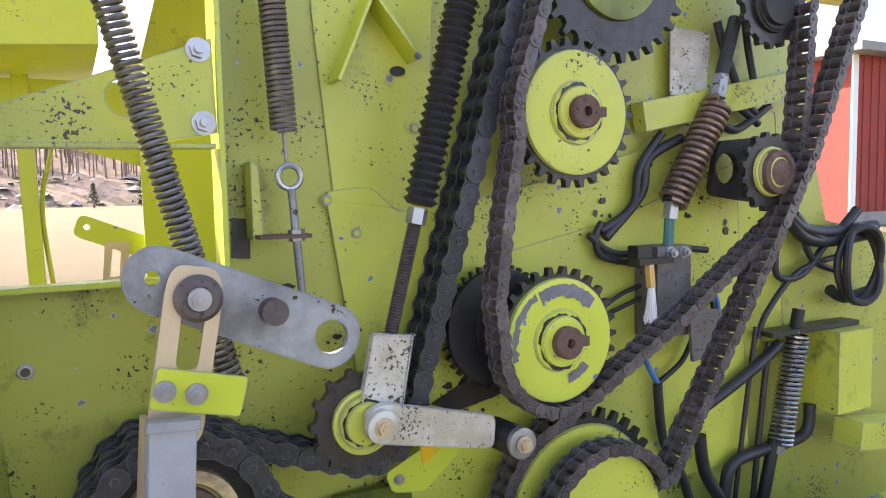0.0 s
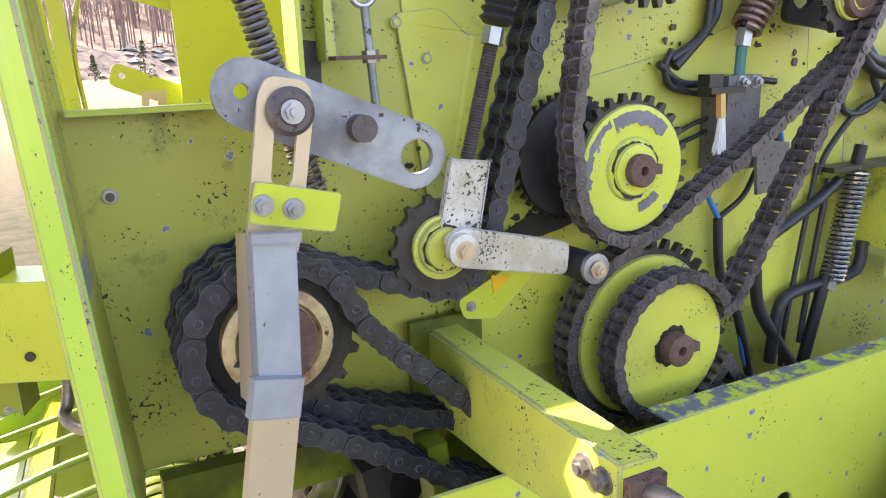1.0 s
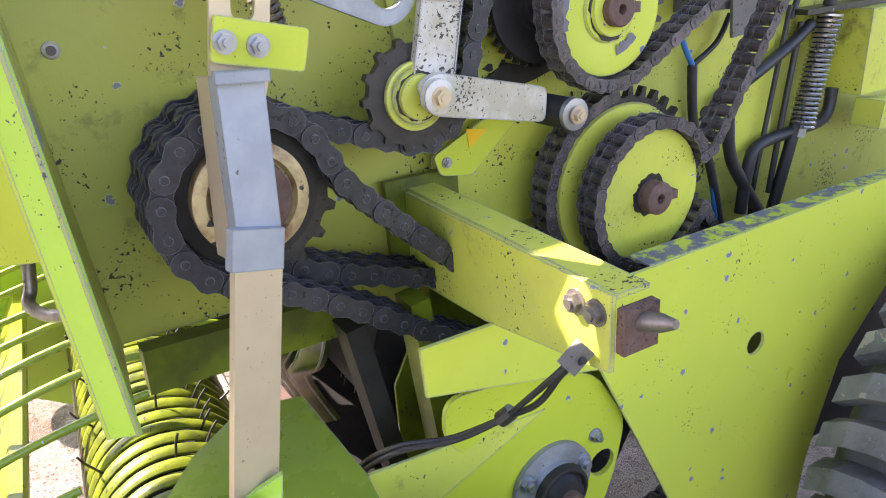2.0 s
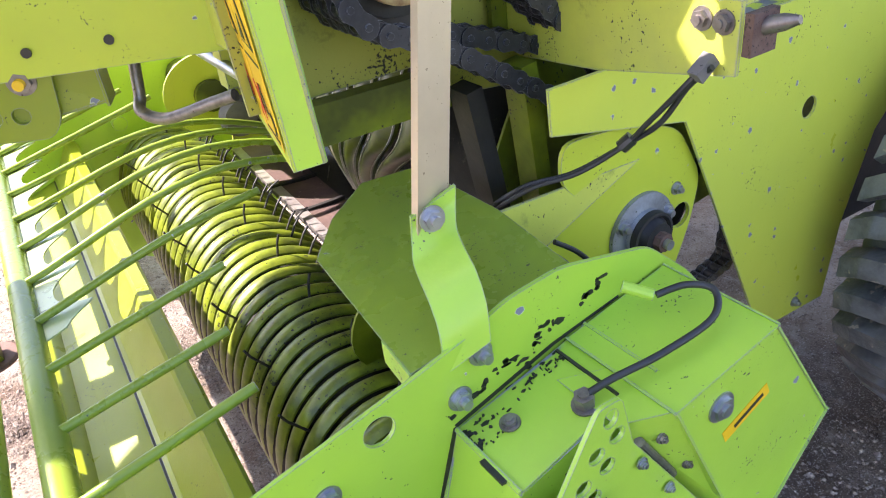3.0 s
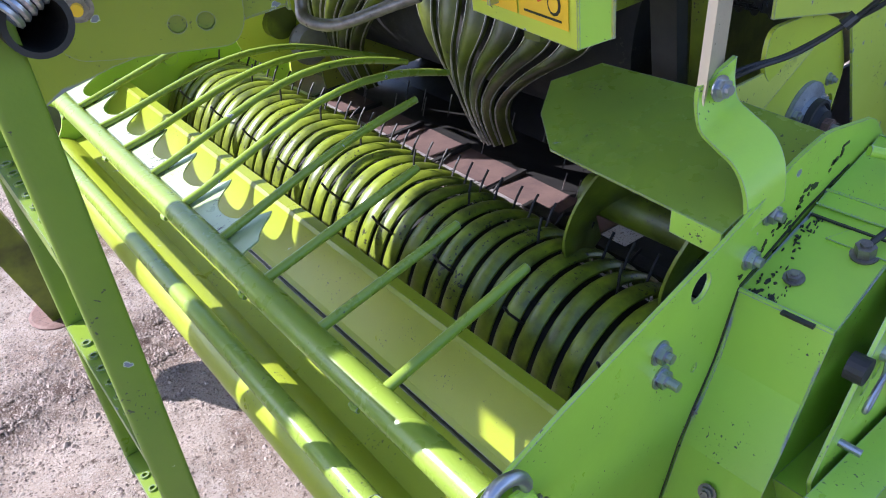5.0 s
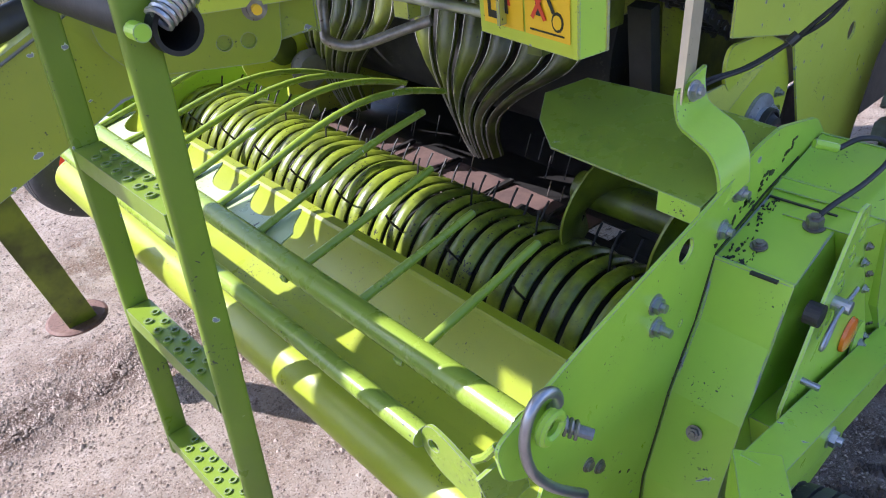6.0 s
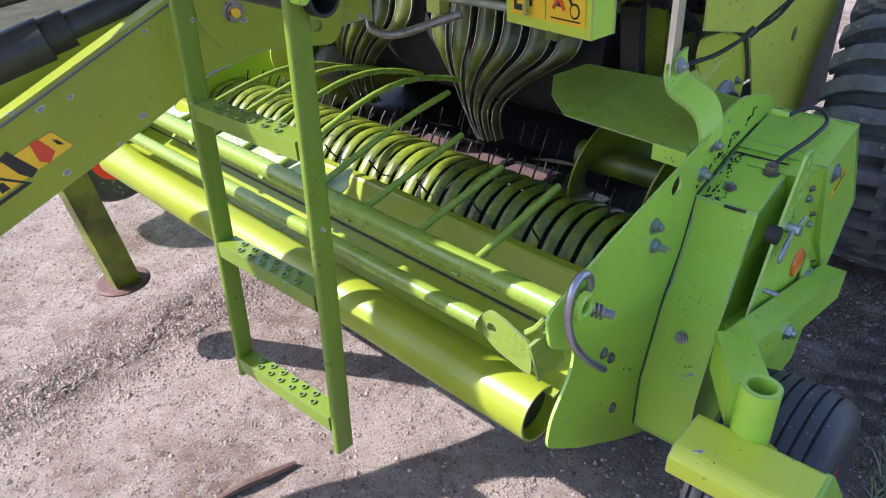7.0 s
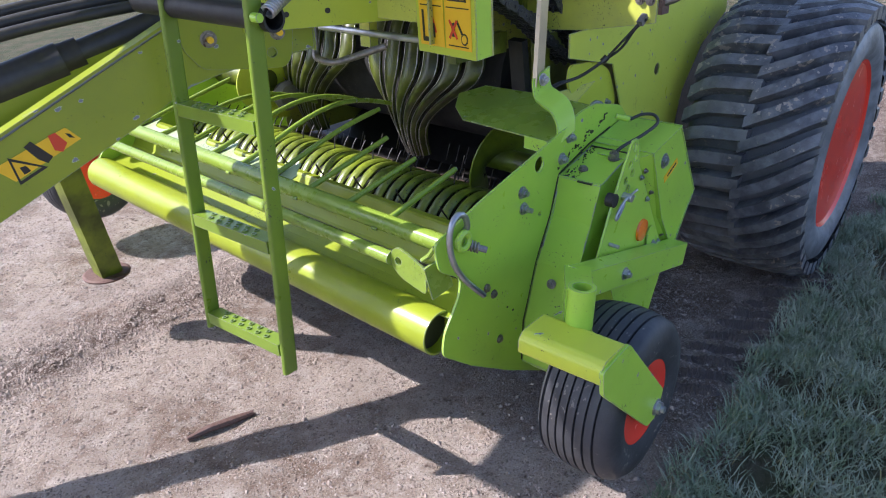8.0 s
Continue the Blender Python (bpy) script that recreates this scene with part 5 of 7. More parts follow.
def far_auger():
    t = thing("auger", "lime green far auger disc catching the sun", "auger", (0.25, 2.3, 0.78))
    part("disc", lathe([(0, 0.125), (0.006, 0.125)], (0.25, 2.22, 0.80), (0.15, 1, 0.2), 40), GREEN, t)
    part("hub", tube([(0.25, 2.20, 0.80), (0.25, 2.50, 0.80)], 0.045, 20), GREEN_DARK, t, smooth=True)
    part("boot", lathe([(0, 0.05), (-0.03, 0.06), (-0.05, 0.045), (-0.055, 0.01)], (0.30, 2.18, 0.74), (0.1, 1, 0), 28), BLOCK, t, "grey rubber boot", smooth=True)
    part("bracket", plate([(0.34, 0.95), (0.42, 0.95), (0.42, 0.60), (0.30, 0.62)], 0.01, side(2.30)), GREEN, t)


far_auger()


def auger_cover():
    t = thing("auger_cover", "dark green sheet cover over the auger with S bracket", "cover", (0.1, 0.95, 0.95))
    P = [Vector(p) for p in ((0.044, 1.062, 0.880), (0.11, 1.14, 0.902), (0.194, 1.193, 0.916), (0.279, 1.154, 0.918), (0.285, 0.94, 0.925), (0.265, 0.760, 0.922), (0.019, 0.764, 0.886))]
    fit_a = np.array([(p.x, p.y, 1.0) for p in P])
    ca, cb, cc = np.linalg.lstsq(fit_a, np.array([p.z for p in P]), rcond=None)[0]
    P = [Vector((p.x, p.y, ca * p.x + cb * p.y + cc)) for p in P]
    nrm = (P[0] - P[6]).cross(P[2] - P[0]).normalized()
    bm = bmesh.new()
    top = [bm.verts.new(p) for p in P]
    bot = [bm.verts.new(p + nrm * 0.004) for p in P]
    bm.faces.new(top)
    bm.faces.new(bot[::-1])
    for i in range(len(P)):
        bm.faces.new((top[i], bot[i], bot[(i + 1) % 7], top[(i + 1) % 7]))
    bmesh.ops.triangulate(bm, faces=[f for f in bm.faces if len(f.verts) > 4])
    part("sheet", bm, GREEN_DIMMED, t)
    W = [Vector(p) for p in ((0.287, 0.937, 0.921), (0.560, 0.927, 0.913), (0.338, 0.925, 0.826), (0.287, 0.925, 0.835))]
    bm = bmesh.new()
    a = [bm.verts.new(p) for p in W]
    b = [bm.verts.new(p + Vector((0, 0.004, 0))) for p in W]
    bm.faces.new((a[0], a[1], a[2], a[3]))
    bm.faces.new((b[3], b[2], b[1], b[0]))
    for k in range(4):
        bm.faces.new((a[k], b[k], b[(k + 1) % 4], a[(k + 1) % 4]))
    part("wing", bm, GREEN_OLD, t)
    bm = bmesh.new()
    a, b = P[6], P[6] + (P[0] - P[6]) * 0.25
    obox(a + Vector((0, 0, -0.017)), b + Vector((0.0, 0, -0.017)), 0.004, 0.034, (0, 0, 1), bm)
    part("lip", bm, GREEN_PICK, t)
    # S-shaped bracket
    w = Vector((0.030, -0.006, 0.013))
    path = curve_pts([(0.1345, 0.8645, 1.026), (0.130, 0.861, 1.003), (0.120, 0.846, 0.978), (0.110, 0.818, 0.968), (0.100, 0.782, 0.955), (0.094, 0.760, 0.925), (0.088, 0.750, 0.880)], 6)
    bm = bmesh.new()
    rows = []
    for i, p in enumerate(path):
        d = (path[min(i + 1, len(path) - 1)] - path[max(i - 1, 0)]).normalized()
        nn = d.cross(w).normalized() * 0.004
        rows.append([bm.verts.new(p + q) for q in (-w - nn, w - nn, w + nn, -w + nn)])
    for a, b in zip(rows, rows[1:]):
        for k in range(4):
            bm.faces.new((a[k], a[(k + 1) % 4], b[(k + 1) % 4], b[k]))
    bm.faces.new(rows[0])
    bm.faces.new(rows[-1][::-1])
    s = part("s_bracket", bm, GREEN_PICK, t, "thick S-shaped green bracket", smooth=True)
    bolt(s, (0.122, 0.850, 1.012), (-0.1, -1, 0.1), 0.0125, 0.009, 0.006)


auger_cover()


def gear_cover():
    t = thing("gear_cover", "green sheet metal gear cover with worn seams", "cover", (0.3, 0.66, 0.6))
    front = [(0.062, 0.780), (0.217, 0.822), (0.27, 0.832), (0.30, 0.50), (0.24, 0.24), (0.10, 0.19), (-0.02, 0.21), (-0.085, 0.27), (-0.082, 0.40), (-0.031, 0.562), (0.031, 0.677)]
    f = part("front_box", plate(front, 0.116, side(0.630)), GREEN_PICK, t, bevel=0.004)
    rear = [(0.240, 0.829), (0.416, 0.862), (0.583, 0.620), (0.458, 0.458), (0.35, 0.60)]
    r = part("rear_box", plate(rear, 0.172, side(0.572)), GREEN_PICK, t, bevel=0.003)
    # slanting strip between the hinged sheet and the box
    P = [Vector(p) for p in ((0.185, 0.606, 0.818), (0.418, 0.602, 0.462), (0.457, 0.5735, 0.459), (0.240, 0.5735, 0.828))]
    bm = bmesh.new()
    v = [bm.verts.new(p) for p in P]
    w = [bm.verts.new(p + Vector((0, 0.10, 0))) for p in P]
    bm.faces.new(v)
    bm.faces.new(w[::-1])
    for k in range(4):
        bm.faces.new((v[k], w[k], w[(k + 1) % 4], v[(k + 1) % 4]))
    st = part("hinge_strip", bm, GREEN_PICK, r)
    bolt(r, (0.324, 0.572, 0.785), r=0.016, h=0.006, stud=0.004)
    part("top_seam", obox((0.217, 0.635, 0.8245), (0.217, 0.742, 0.8245), 0.004, 0.003), BLACK, f)
    part("slot", box(0.052, 0.060, 0.648, 0.690, 0.7785, 0.7825), BLACK, f)
    bolt(f, (0.185, 0.655, 0.814), (-0.2, 0, 1), 0.013, 0.016, 0.004, SPRING)
    bolt(f, (0.110, 0.705, 0.794), (-0.2, 0, 1), 0.010, 0.006, 0.003, SPRING)
    bolt(f, (-0.050, 0.690, 0.520), (-1, 0, 0.4), 0.010, 0.006, 0.004, SPRING)
    lab = part("label", obox((0.338, 0.5712, 0.724), (0.418, 0.5712, 0.760), 0.0008, 0.022, (0, 0, 1)), YELLOW, r, "small yellow warning label")
    part("bar", obox((0.356, 0.5704, 0.732), (0.408, 0.5704, 0.7555), 0.0006, 0.006, (0, 0, 1)), INK, lab)
    for a, b in (((0.212, 0.596, 0.782), (0.276, 0.596, 0.684)), ((0.376, 0.596, 0.530), (0.412, 0.596, 0.475))):
        h = part("hinge", tube([a, b], 0.0065, 12), SPRING, r)
        for k, q in enumerate((0.1, 0.9)):
            p = Vector(a).lerp(Vector(b), q)
            bolt(h, (p.x - 0.020, 0.579, p.z), r=0.006, h=0.004, stud=0.003)
            bolt(h, (p.x + 0.022, 0.588, p.z + 0.005), r=0.006, h=0.004, stud=0.003, mat=SPRING)
    # hinged sheet with its row of holes, pin and reflector
    lv = [(0.118, 0.862), (0.135, 0.890), (0.168, 0.888), (0.182, 0.830), (0.186, 0.812), (0.416, 0.466), (0.30, 0.44), (0.02, 0.53), (-0.012, 0.605), (0.050, 0.742)]
    holes = [circle2(0.152, 0.868, 0.0105, 14, 0, 0.013), circle2(0.162, 0.838, 0.0112, 14), circle2(0.132, 0.825, 0.0112, 14), circle2(0.148, 0.800, 0.0112, 14),
             circle2(0.113, 0.788, 0.0112, 14), circle2(0.128, 0.762, 0.0112, 14), circle2(0.106, 0.716, 0.0112, 14), circle2(0.080, 0.706, 0.0112, 14)]
    lev = part("hinged_sheet", plate(rounded(lv, 0.008, 3), 0.006, side(0.582), holes), GREEN_PICK, t, "green hinged sheet with rows of holes")
    part("spring_pin", tube(curve_pts([(0.104, 0.575, 0.752), (0.085, 0.568, 0.735), (0.055, 0.565, 0.712), (0.040, 0.565, 0.708), (0.045, 0.565, 0.722), (0.075, 0.565, 0.745), (0.11, 0.565, 0.752), (0.15, 0.565, 0.756)]), 0.0035, 8), STEEL, lev, smooth=True)
    part("pin_arm", tube([(0.10, 0.568, 0.748), (0.145, 0.568, 0.738)], 0.003, 8), STEEL, lev)
    part("pin_head", tube([(0.106, 0.582, 0.748), (0.106, 0.556, 0.748)], 0.011, 14), STEEL, lev)
    part("pin_boss", tube([(0.055, 0.60, 0.752), (0.055, 0.578, 0.752)], 0.018, 18), DARKSTEEL, lev)
    part("stud", tube([(0.050, 0.583, 0.631), (0.052, 0.555, 0.629)], 0.0055, 10), STEEL, lev)
    part("reflector", lathe([(0, 0.033), (-0.006, 0.031), (-0.009, 0.02), (-0.0095, 0.004)], (0.240, 0.581, 0.603), (0, 1, 0), 32), ORANGE, lev, "round orange reflector", smooth=True)
    part("flap", plate(rounded([(0.275, 0.585), (0.305, 0.60), (0.345, 0.53), (0.33, 0.47), (0.285, 0.47)], 0.02), 0.004, side(0.575)), GREEN_PICK, lev)
    part("flap_hole", tube([(0.335, 0.5755, 0.500), (0.335, 0.5735, 0.500)], 0.012, 12), BLACK, lev)
    bolt(lev, (0.318, 0.575, 0.535), r=0.008, h=0.006, stud=0.004)
    return t


cover = gear_cover()


def cover_seam():
    """Dark gap where the gear cover butts against the end plate."""
    run = [(0.060, 0.784), (0.046, 0.735), (0.026, 0.678), (-0.004, 0.622), (-0.036, 0.563), (-0.062, 0.480), (-0.087, 0.402), (-0.091, 0.330), (-0.090, 0.275)]
    gap = random.Random(8)
    left = [(x - 0.0016 - gap.random() * 0.0025, z) for x, z in run]
    right = [(x + 0.003, z) for x, z in run[::-1]]
    part("cover_seam", plate(left + right, 0.0008, side(0.7500)), BLACK, pickup, "dark worn gap along the gear cover")
    part("top_seam", plate([(0.060, 0.788), (0.062, 0.782), (0.220, 0.826), (0.335, 0.846), (0.334, 0.850), (0.215, 0.831)], 0.0008, side(0.7500)), BLACK, pickup)


cover_seam()


def scuffs():
    """Black scuffs and lost paint along the seam between end plate and gear cover."""
    r = random.Random(21)
    for k in range(90):
        t = r.random() ** 0.7
        a = Vector((-0.06, 0.0, 0.50)).lerp(Vector((0.23, 0.0, 0.868)), t) if k % 2 else Vector((0.062, 0.0, 0.80)).lerp(Vector((0.33, 0.0, 0.885)), r.random())
        x, z = a.x - r.uniform(0.004, 0.016) * (1 + r.random()), a.z + r.uniform(0.0, 0.012)
        if k > 72:
            x, z = r.uniform(-0.30, 0.30), r.uniform(0.45, 0.80)
            if z > 0.70 + 0.2 * x or x > -0.02 - (0.62 - z) * 0.3:
                continue
        w, q = r.uniform(0.0015, 0.006), r.uniform(0.6, 1.3)
        out = [(x + w * (1 + 1.2 * (k % 3 == 0)) * r.uniform(0.6, 1.2) * math.cos(v), z + w * q * r.uniform(0.5, 1.2) * math.sin(v)) for v in np.linspace(0, 2 * math.pi, 8)[:-1]]
        part("scuff", plate(out, 0.0008, side(0.7502)), BLACK, pickup)


def cover_grime():
    """Scraped patches on the gear cover's slanting top, beside the end plate."""
    r = random.Random(5)
    lo, hi = Vector((0.062, 0, 0.7805)), Vector((0.217, 0, 0.8225))
    for k in range(84):
        u, y = (r.gauss(0.10, 0.12), r.uniform(0.70, 0.742)) if k < 54 else (r.gauss(0.75, 0.18), r.uniform(0.722, 0.744))
        c = lo.lerp(hi, min(max(u, 0.02), 0.98))
        n = Vector((-0.26, 0, 0.965))
        w, h = 0.001 + 0.006 * r.random() ** 2, 0.0008 + 0.0026 * r.random() ** 2
        bm = bmesh.new()
        ring = [c + Vector((0.965, 0, 0.26)) * (w * r.uniform(0.5, 1.2) * math.cos(q)) + Vector((0, y + h * r.uniform(0.5, 1.2) * math.sin(q), 0)) for q in np.linspace(0, 2 * math.pi, 8)[:-1]]
        top = [bm.verts.new(p + n * 0.0022) for p in ring]
        low = [bm.verts.new(p) for p in ring]
        bm.faces.new(top)
        for i in range(len(ring)):
            bm.faces.new((top[i], low[i], low[(i + 1) % len(ring)], top[(i + 1) % len(ring)]))
        part("scuff", bm, BLACK, cover)


scuffs()
cover_grime()
hose = thing("short_hose", "short black grease hose on the cover", "hose", (0.2, 0.7, 0.86))
part("hose", tube(curve_pts([(0.338, 0.690, 0.880), (0.372, 0.672, 0.889), (0.388, 0.643, 0.888), (0.355, 0.618, 0.876), (0.28, 0.625, 0.860), (0.215, 0.643, 0.845), (0.187, 0.653, 0.832)]), 0.0046, 10), HOSE, hose, smooth=True)
part("stub", tube([(0.310, 0.722, 0.890), (0.335, 0.692, 0.880)], 0.0080, 12), GREEN_PICK, hose)


# ---- gauge wheel ----
def gauge_wheel(cy, label, arm=True):
    cx, cz, R, W = -0.150, 0.352, 0.216, 0.205
    t = thing("gauge_wheel", label, "wheel", (cx, cy, cz - R), "gauge wheels of the pickup")
    prof = [(-W / 2 + 0.012, 0.110), (-W / 2, 0.150), (-W / 2 + 0.008, 0.188)]
    nr = 7
    x0, x1 = -W / 2 + 0.022, W / 2 - 0.022
    for k in range(nr):
        a = x0 + (x1 - x0) * k / nr
        b = x0 + (x1 - x0) * (k + 0.76) / nr
        crown = lambda u: R - 0.05 * (u / W) ** 2 * 1.6
        prof += [(a, crown(a)), (b, crown(b)), (b + 0.001, crown(b) - 0.008), (x0 + (x1 - x0) * (k + 1) / nr - 0.001, crown(b) - 0.008)]
    prof += [(W / 2 - 0.02, R - 0.012), (W / 2 - 0.008, 0.188), (W / 2, 0.150), (W / 2 - 0.012, 0.110)]
    tyre = part("tyre", lathe(prof, (cx, cy, cz), (0, 1, 0), 64, None, True), RUBBER, t, "ribbed black rubber tyre", smooth=True)
    rim = part("rim", lathe([(-0.088, 0.104), (-0.090, 0.112), (-0.080, 0.106), (-0.060, 0.088), (-0.030, 0.080), (-0.02, 0.04), (-0.05, 0.03), (-0.055, 0.006)], (cx, cy, cz), (0, 1, 0), 48), RED, t, "red steel rim", smooth=True)
    if not arm:
        return t
    # fork, stem pipe and arm
    cut = [(-0.452, 0.586), (-0.452, 0.620), (-0.436, 0.634), (-0.352, 0.634), (-0.335, 0.616), (-0.335, 0.575), (-0.436, 0.575)]
    f = part("fork_crown", plate(rounded(cut, 0.010, 3), 0.194, side(0.333)), GREEN, t, bevel=0.005)
    part("fork_rib", plate([(-0.335, 0.575), (-0.335, 0.625), (-0.27, 0.56), (-0.27, 0.52)], 0.008, side(0.42)), GREEN, t)
    part("fork_leg", plate(rounded([(-0.455, 0.622), (-0.345, 0.632), (-0.120, 0.385), (-0.150, 0.320), (-0.195, 0.320), (-0.445, 0.560)], 0.012), 0.010, side(0.326)), GREEN_PICK, t)
    bolt(t, (-0.152, 0.326, 0.352), r=0.016, h=0.012, stud=0.008)
    part("axle", tube([(cx, 0.33, cz), (cx, 0.54, cz)], 0.012, 12), SPRING, t)
    part("stem", pipe((-0.335, 0.452, 0.585), (-0.328, 0.452, 0.716), 0.030, 0.021, 28), GREEN_PICK, t, "open pipe stem", smooth=True)
    return t


gauge_wheel(0.444, "small ribbed gauge wheel with red rim in a green fork")
far_wheel = gauge_wheel(3.07, "small gauge wheel with red rim on the far side", False)
part("axle", tube([(0.034, 2.50, 0.70), (0.034, 2.80, 0.70), (-0.150, 2.93, 0.42), (-0.150, 3.10, 0.352)], 0.022, 12), GREEN_PICK, far_wheel, "bent green axle arm")

arm = thing("wheel_arm", "green square tube arm holding the gauge wheel", "arm", (0.1, 0.53, 0.55))
part("tube", obox((-0.185, 0.545, 0.632), (0.435, 0.545, 0.470), 0.055, 0.068), GREEN_PICK, arm, bevel=0.006)
part("elbow", obox((-0.160, 0.556, 0.622), (-0.305, 0.470, 0.650), 0.062, 0.078), GREEN_PICK, arm, bevel=0.010)
part("web", plate([(0.0, 0.56), (0.36, 0.48), (0.28, 0.33), (0.10, 0.34)], 0.08, side(0.55)), GREEN_PICK, arm)
bolt(arm, (0.020, 0.5175, 0.578), r=0.013, h=0.009, stud=0.008)


# ---- main wheel ----
def main_wheel():
    cx, cz, R, W, cy = 1.585, 0.535, 0.550, 0.50, 0.59
    t = thing("main_wheel", "big lugged farm tyre on a red rim", "wheel", (cx, cy, 0))
    prof = [(-W / 2 + 0.03, 0.325), (-W / 2 + 0.008, 0.36), (-W / 2, 0.40), (-W / 2 + 0.015, 0.46), (-W / 2 + 0.055, R - 0.056), (-W / 4, R - 0.046), (0, R - 0.043)]
    prof += [(-h, r) for h, r in prof[-2::-1]]
    tyre = part("tyre", lathe(prof, (cx, cy, cz), (0, 1, 0), 72, None, True), RUBBER, t, "worn muddy black tyre", smooth=True)
    tyre.data.materials[0] = SIDEWALL
    tyre.data.materials.append(GROOVE)
    for f in tyre.data.polygons:
        if math.hypot(f.center.x - cx, f.center.z - cz) > R - 0.075:
            f.material_index = 1
    nl = 38
    meshes = {}
    for s in (-1, 1):
        bm = bmesh.new()
        rows = []
        for i in range(6):
            u = i / 5
            y = s * (-0.012 + u * (W / 2 + 0.004))
            a = 0.03 * u + 0.30 * max(0.0, u - 0.7) ** 1.2 if s > 0 else -0.26 * u - 0.10 * max(0.0, u - 0.5)
            base = R - 0.049 - (0.022 * max(0, u - 0.7) / 0.3)
            top = base + 0.054 - (0.006 if u > 0.9 else 0)
            hw = 0.026 + 0.007 * u
            q = []
            for da, r in ((-hw, base), (-hw * 0.75, top), (hw * 0.75, top), (hw, base)):
                an = a + da / R
                q.append(bm.verts.new((r * math.cos(an), y, r * math.sin(an))))
            rows.append(q)
        for r0, r1 in zip(rows, rows[1:]):
            for j in range(3):
                bm.faces.new((r0[j], r0[j + 1], r1[j + 1], r1[j]))
        bm.faces.new(rows[0])
        bm.faces.new(rows[-1][::-1])
        first = part("tread_lug", bm, TREAD, tyre)
        for k in range(nl):
            ob = first if k == 0 else new("tread_lug", first.data)
            ob.parent = tyre
            ob.matrix_parent_inverse = tyre.matrix_world.inverted()
            ob.matrix_basis = pose(cx, cy, cz, 0, -360 * (k + (0.5 if s > 0 else 0)) / nl, 0)
    part("rim", lathe([(-0.215, 0.318), (-0.226, 0.332), (-0.216, 0.328), (-0.195, 0.312), (-0.15, 0.305), (-0.145, 0.297), (-0.08, 0.290), (-0.02, 0.275), (0.03, 0.262), (0.05, 0.25), (0.055, 0.13), (0.02, 0.085), (0.02, 0.01)], (cx, cy, cz), (0, 1, 0), 64), RED, t, "red steel rim", smooth=True)


main_wheel()


# ---- ladder ----
def ladder():
    t = thing("ladder", "lime green access ladder with punched steps", "ladder", (-0.60, 1.30, 0.35))
    out = rounded([(-0.021, -0.008), (0.021, -0.008), (0.021, 0.008), (-0.021, 0.008)], 0.0075, 5)

    def near(z):
        return Vector((-0.607 + 0.029 * (z - 0.35), 1.122, z))

    def far(z):
        return Vector((-0.592 + 0.032 * (z - 0.35), 1.474, z))

    for at in (near, far):
        bm = bmesh.new()
        lo, hi = at(0.362), at(1.75)
        a = [bm.verts.new((lo.x + u, lo.y + v, lo.z)) for u, v in out]
        b = [bm.verts.new((hi.x + u, hi.y + v, hi.z)) for u, v in out]
        m = len(a)
        for i in range(m):
            bm.faces.new((a[i], a[(i + 1) % m], b[(i + 1) % m], b[i]))
        bm.faces.new(a[::-1])
        bm.faces.new(b)
        part("stile", bm, LADDER_SHADED, t, smooth=True)
    for z0, z1 in ((0.412, 0.446), (0.712, 0.732), (1.008, 1.022), (1.315, 1.325)):
        a, b = far(z0), near(z1)
        d = (b - a).normalized()
        a, b = a + d * 0.012, b - d * 0.012
        r = part("rung", obox(a - Vector((0, 0, 0.016)), b - Vector((0, 0, 0.016)), 0.042, 0.032), LADDER_SHADED, t, bevel=0.004)
        n = d.cross(Vector((0, 0, 1))).normalized()
        up = n.cross(d).normalized()
        for i in range(6):
            for j in (-1, 1):
                p = a.lerp(b, 0.16 + 0.118 * i + (0.05 if j > 0 else 0)) + n * (0.0095 * j) - up * 0.0005
                part("grip", pipe(p, p + up * 0.0045, 0.0075, 0.0045, 12), LADDER_SHADED, r)


ladder()


# ---- drawbar and front ----
BAR_U = Vector((-0.94, 0.34, 0)).normalized()
BAR_N = Vector((0.34, 0.94, 0)).normalized()


def bar_plane(depth):
    """Plates along the slanting drawbar: (forward, up) as drawn, thickness away from the viewer."""
    o = Vector((-0.367, 1.63, 0)) + BAR_N * (depth - 0.033)
    return Matrix(((BAR_U.x, 0, BAR_N.x, o.x), (BAR_U.y, 0, BAR_N.y, o.y), (0, 1, 0, 0), (0, 0, 0, 1)))


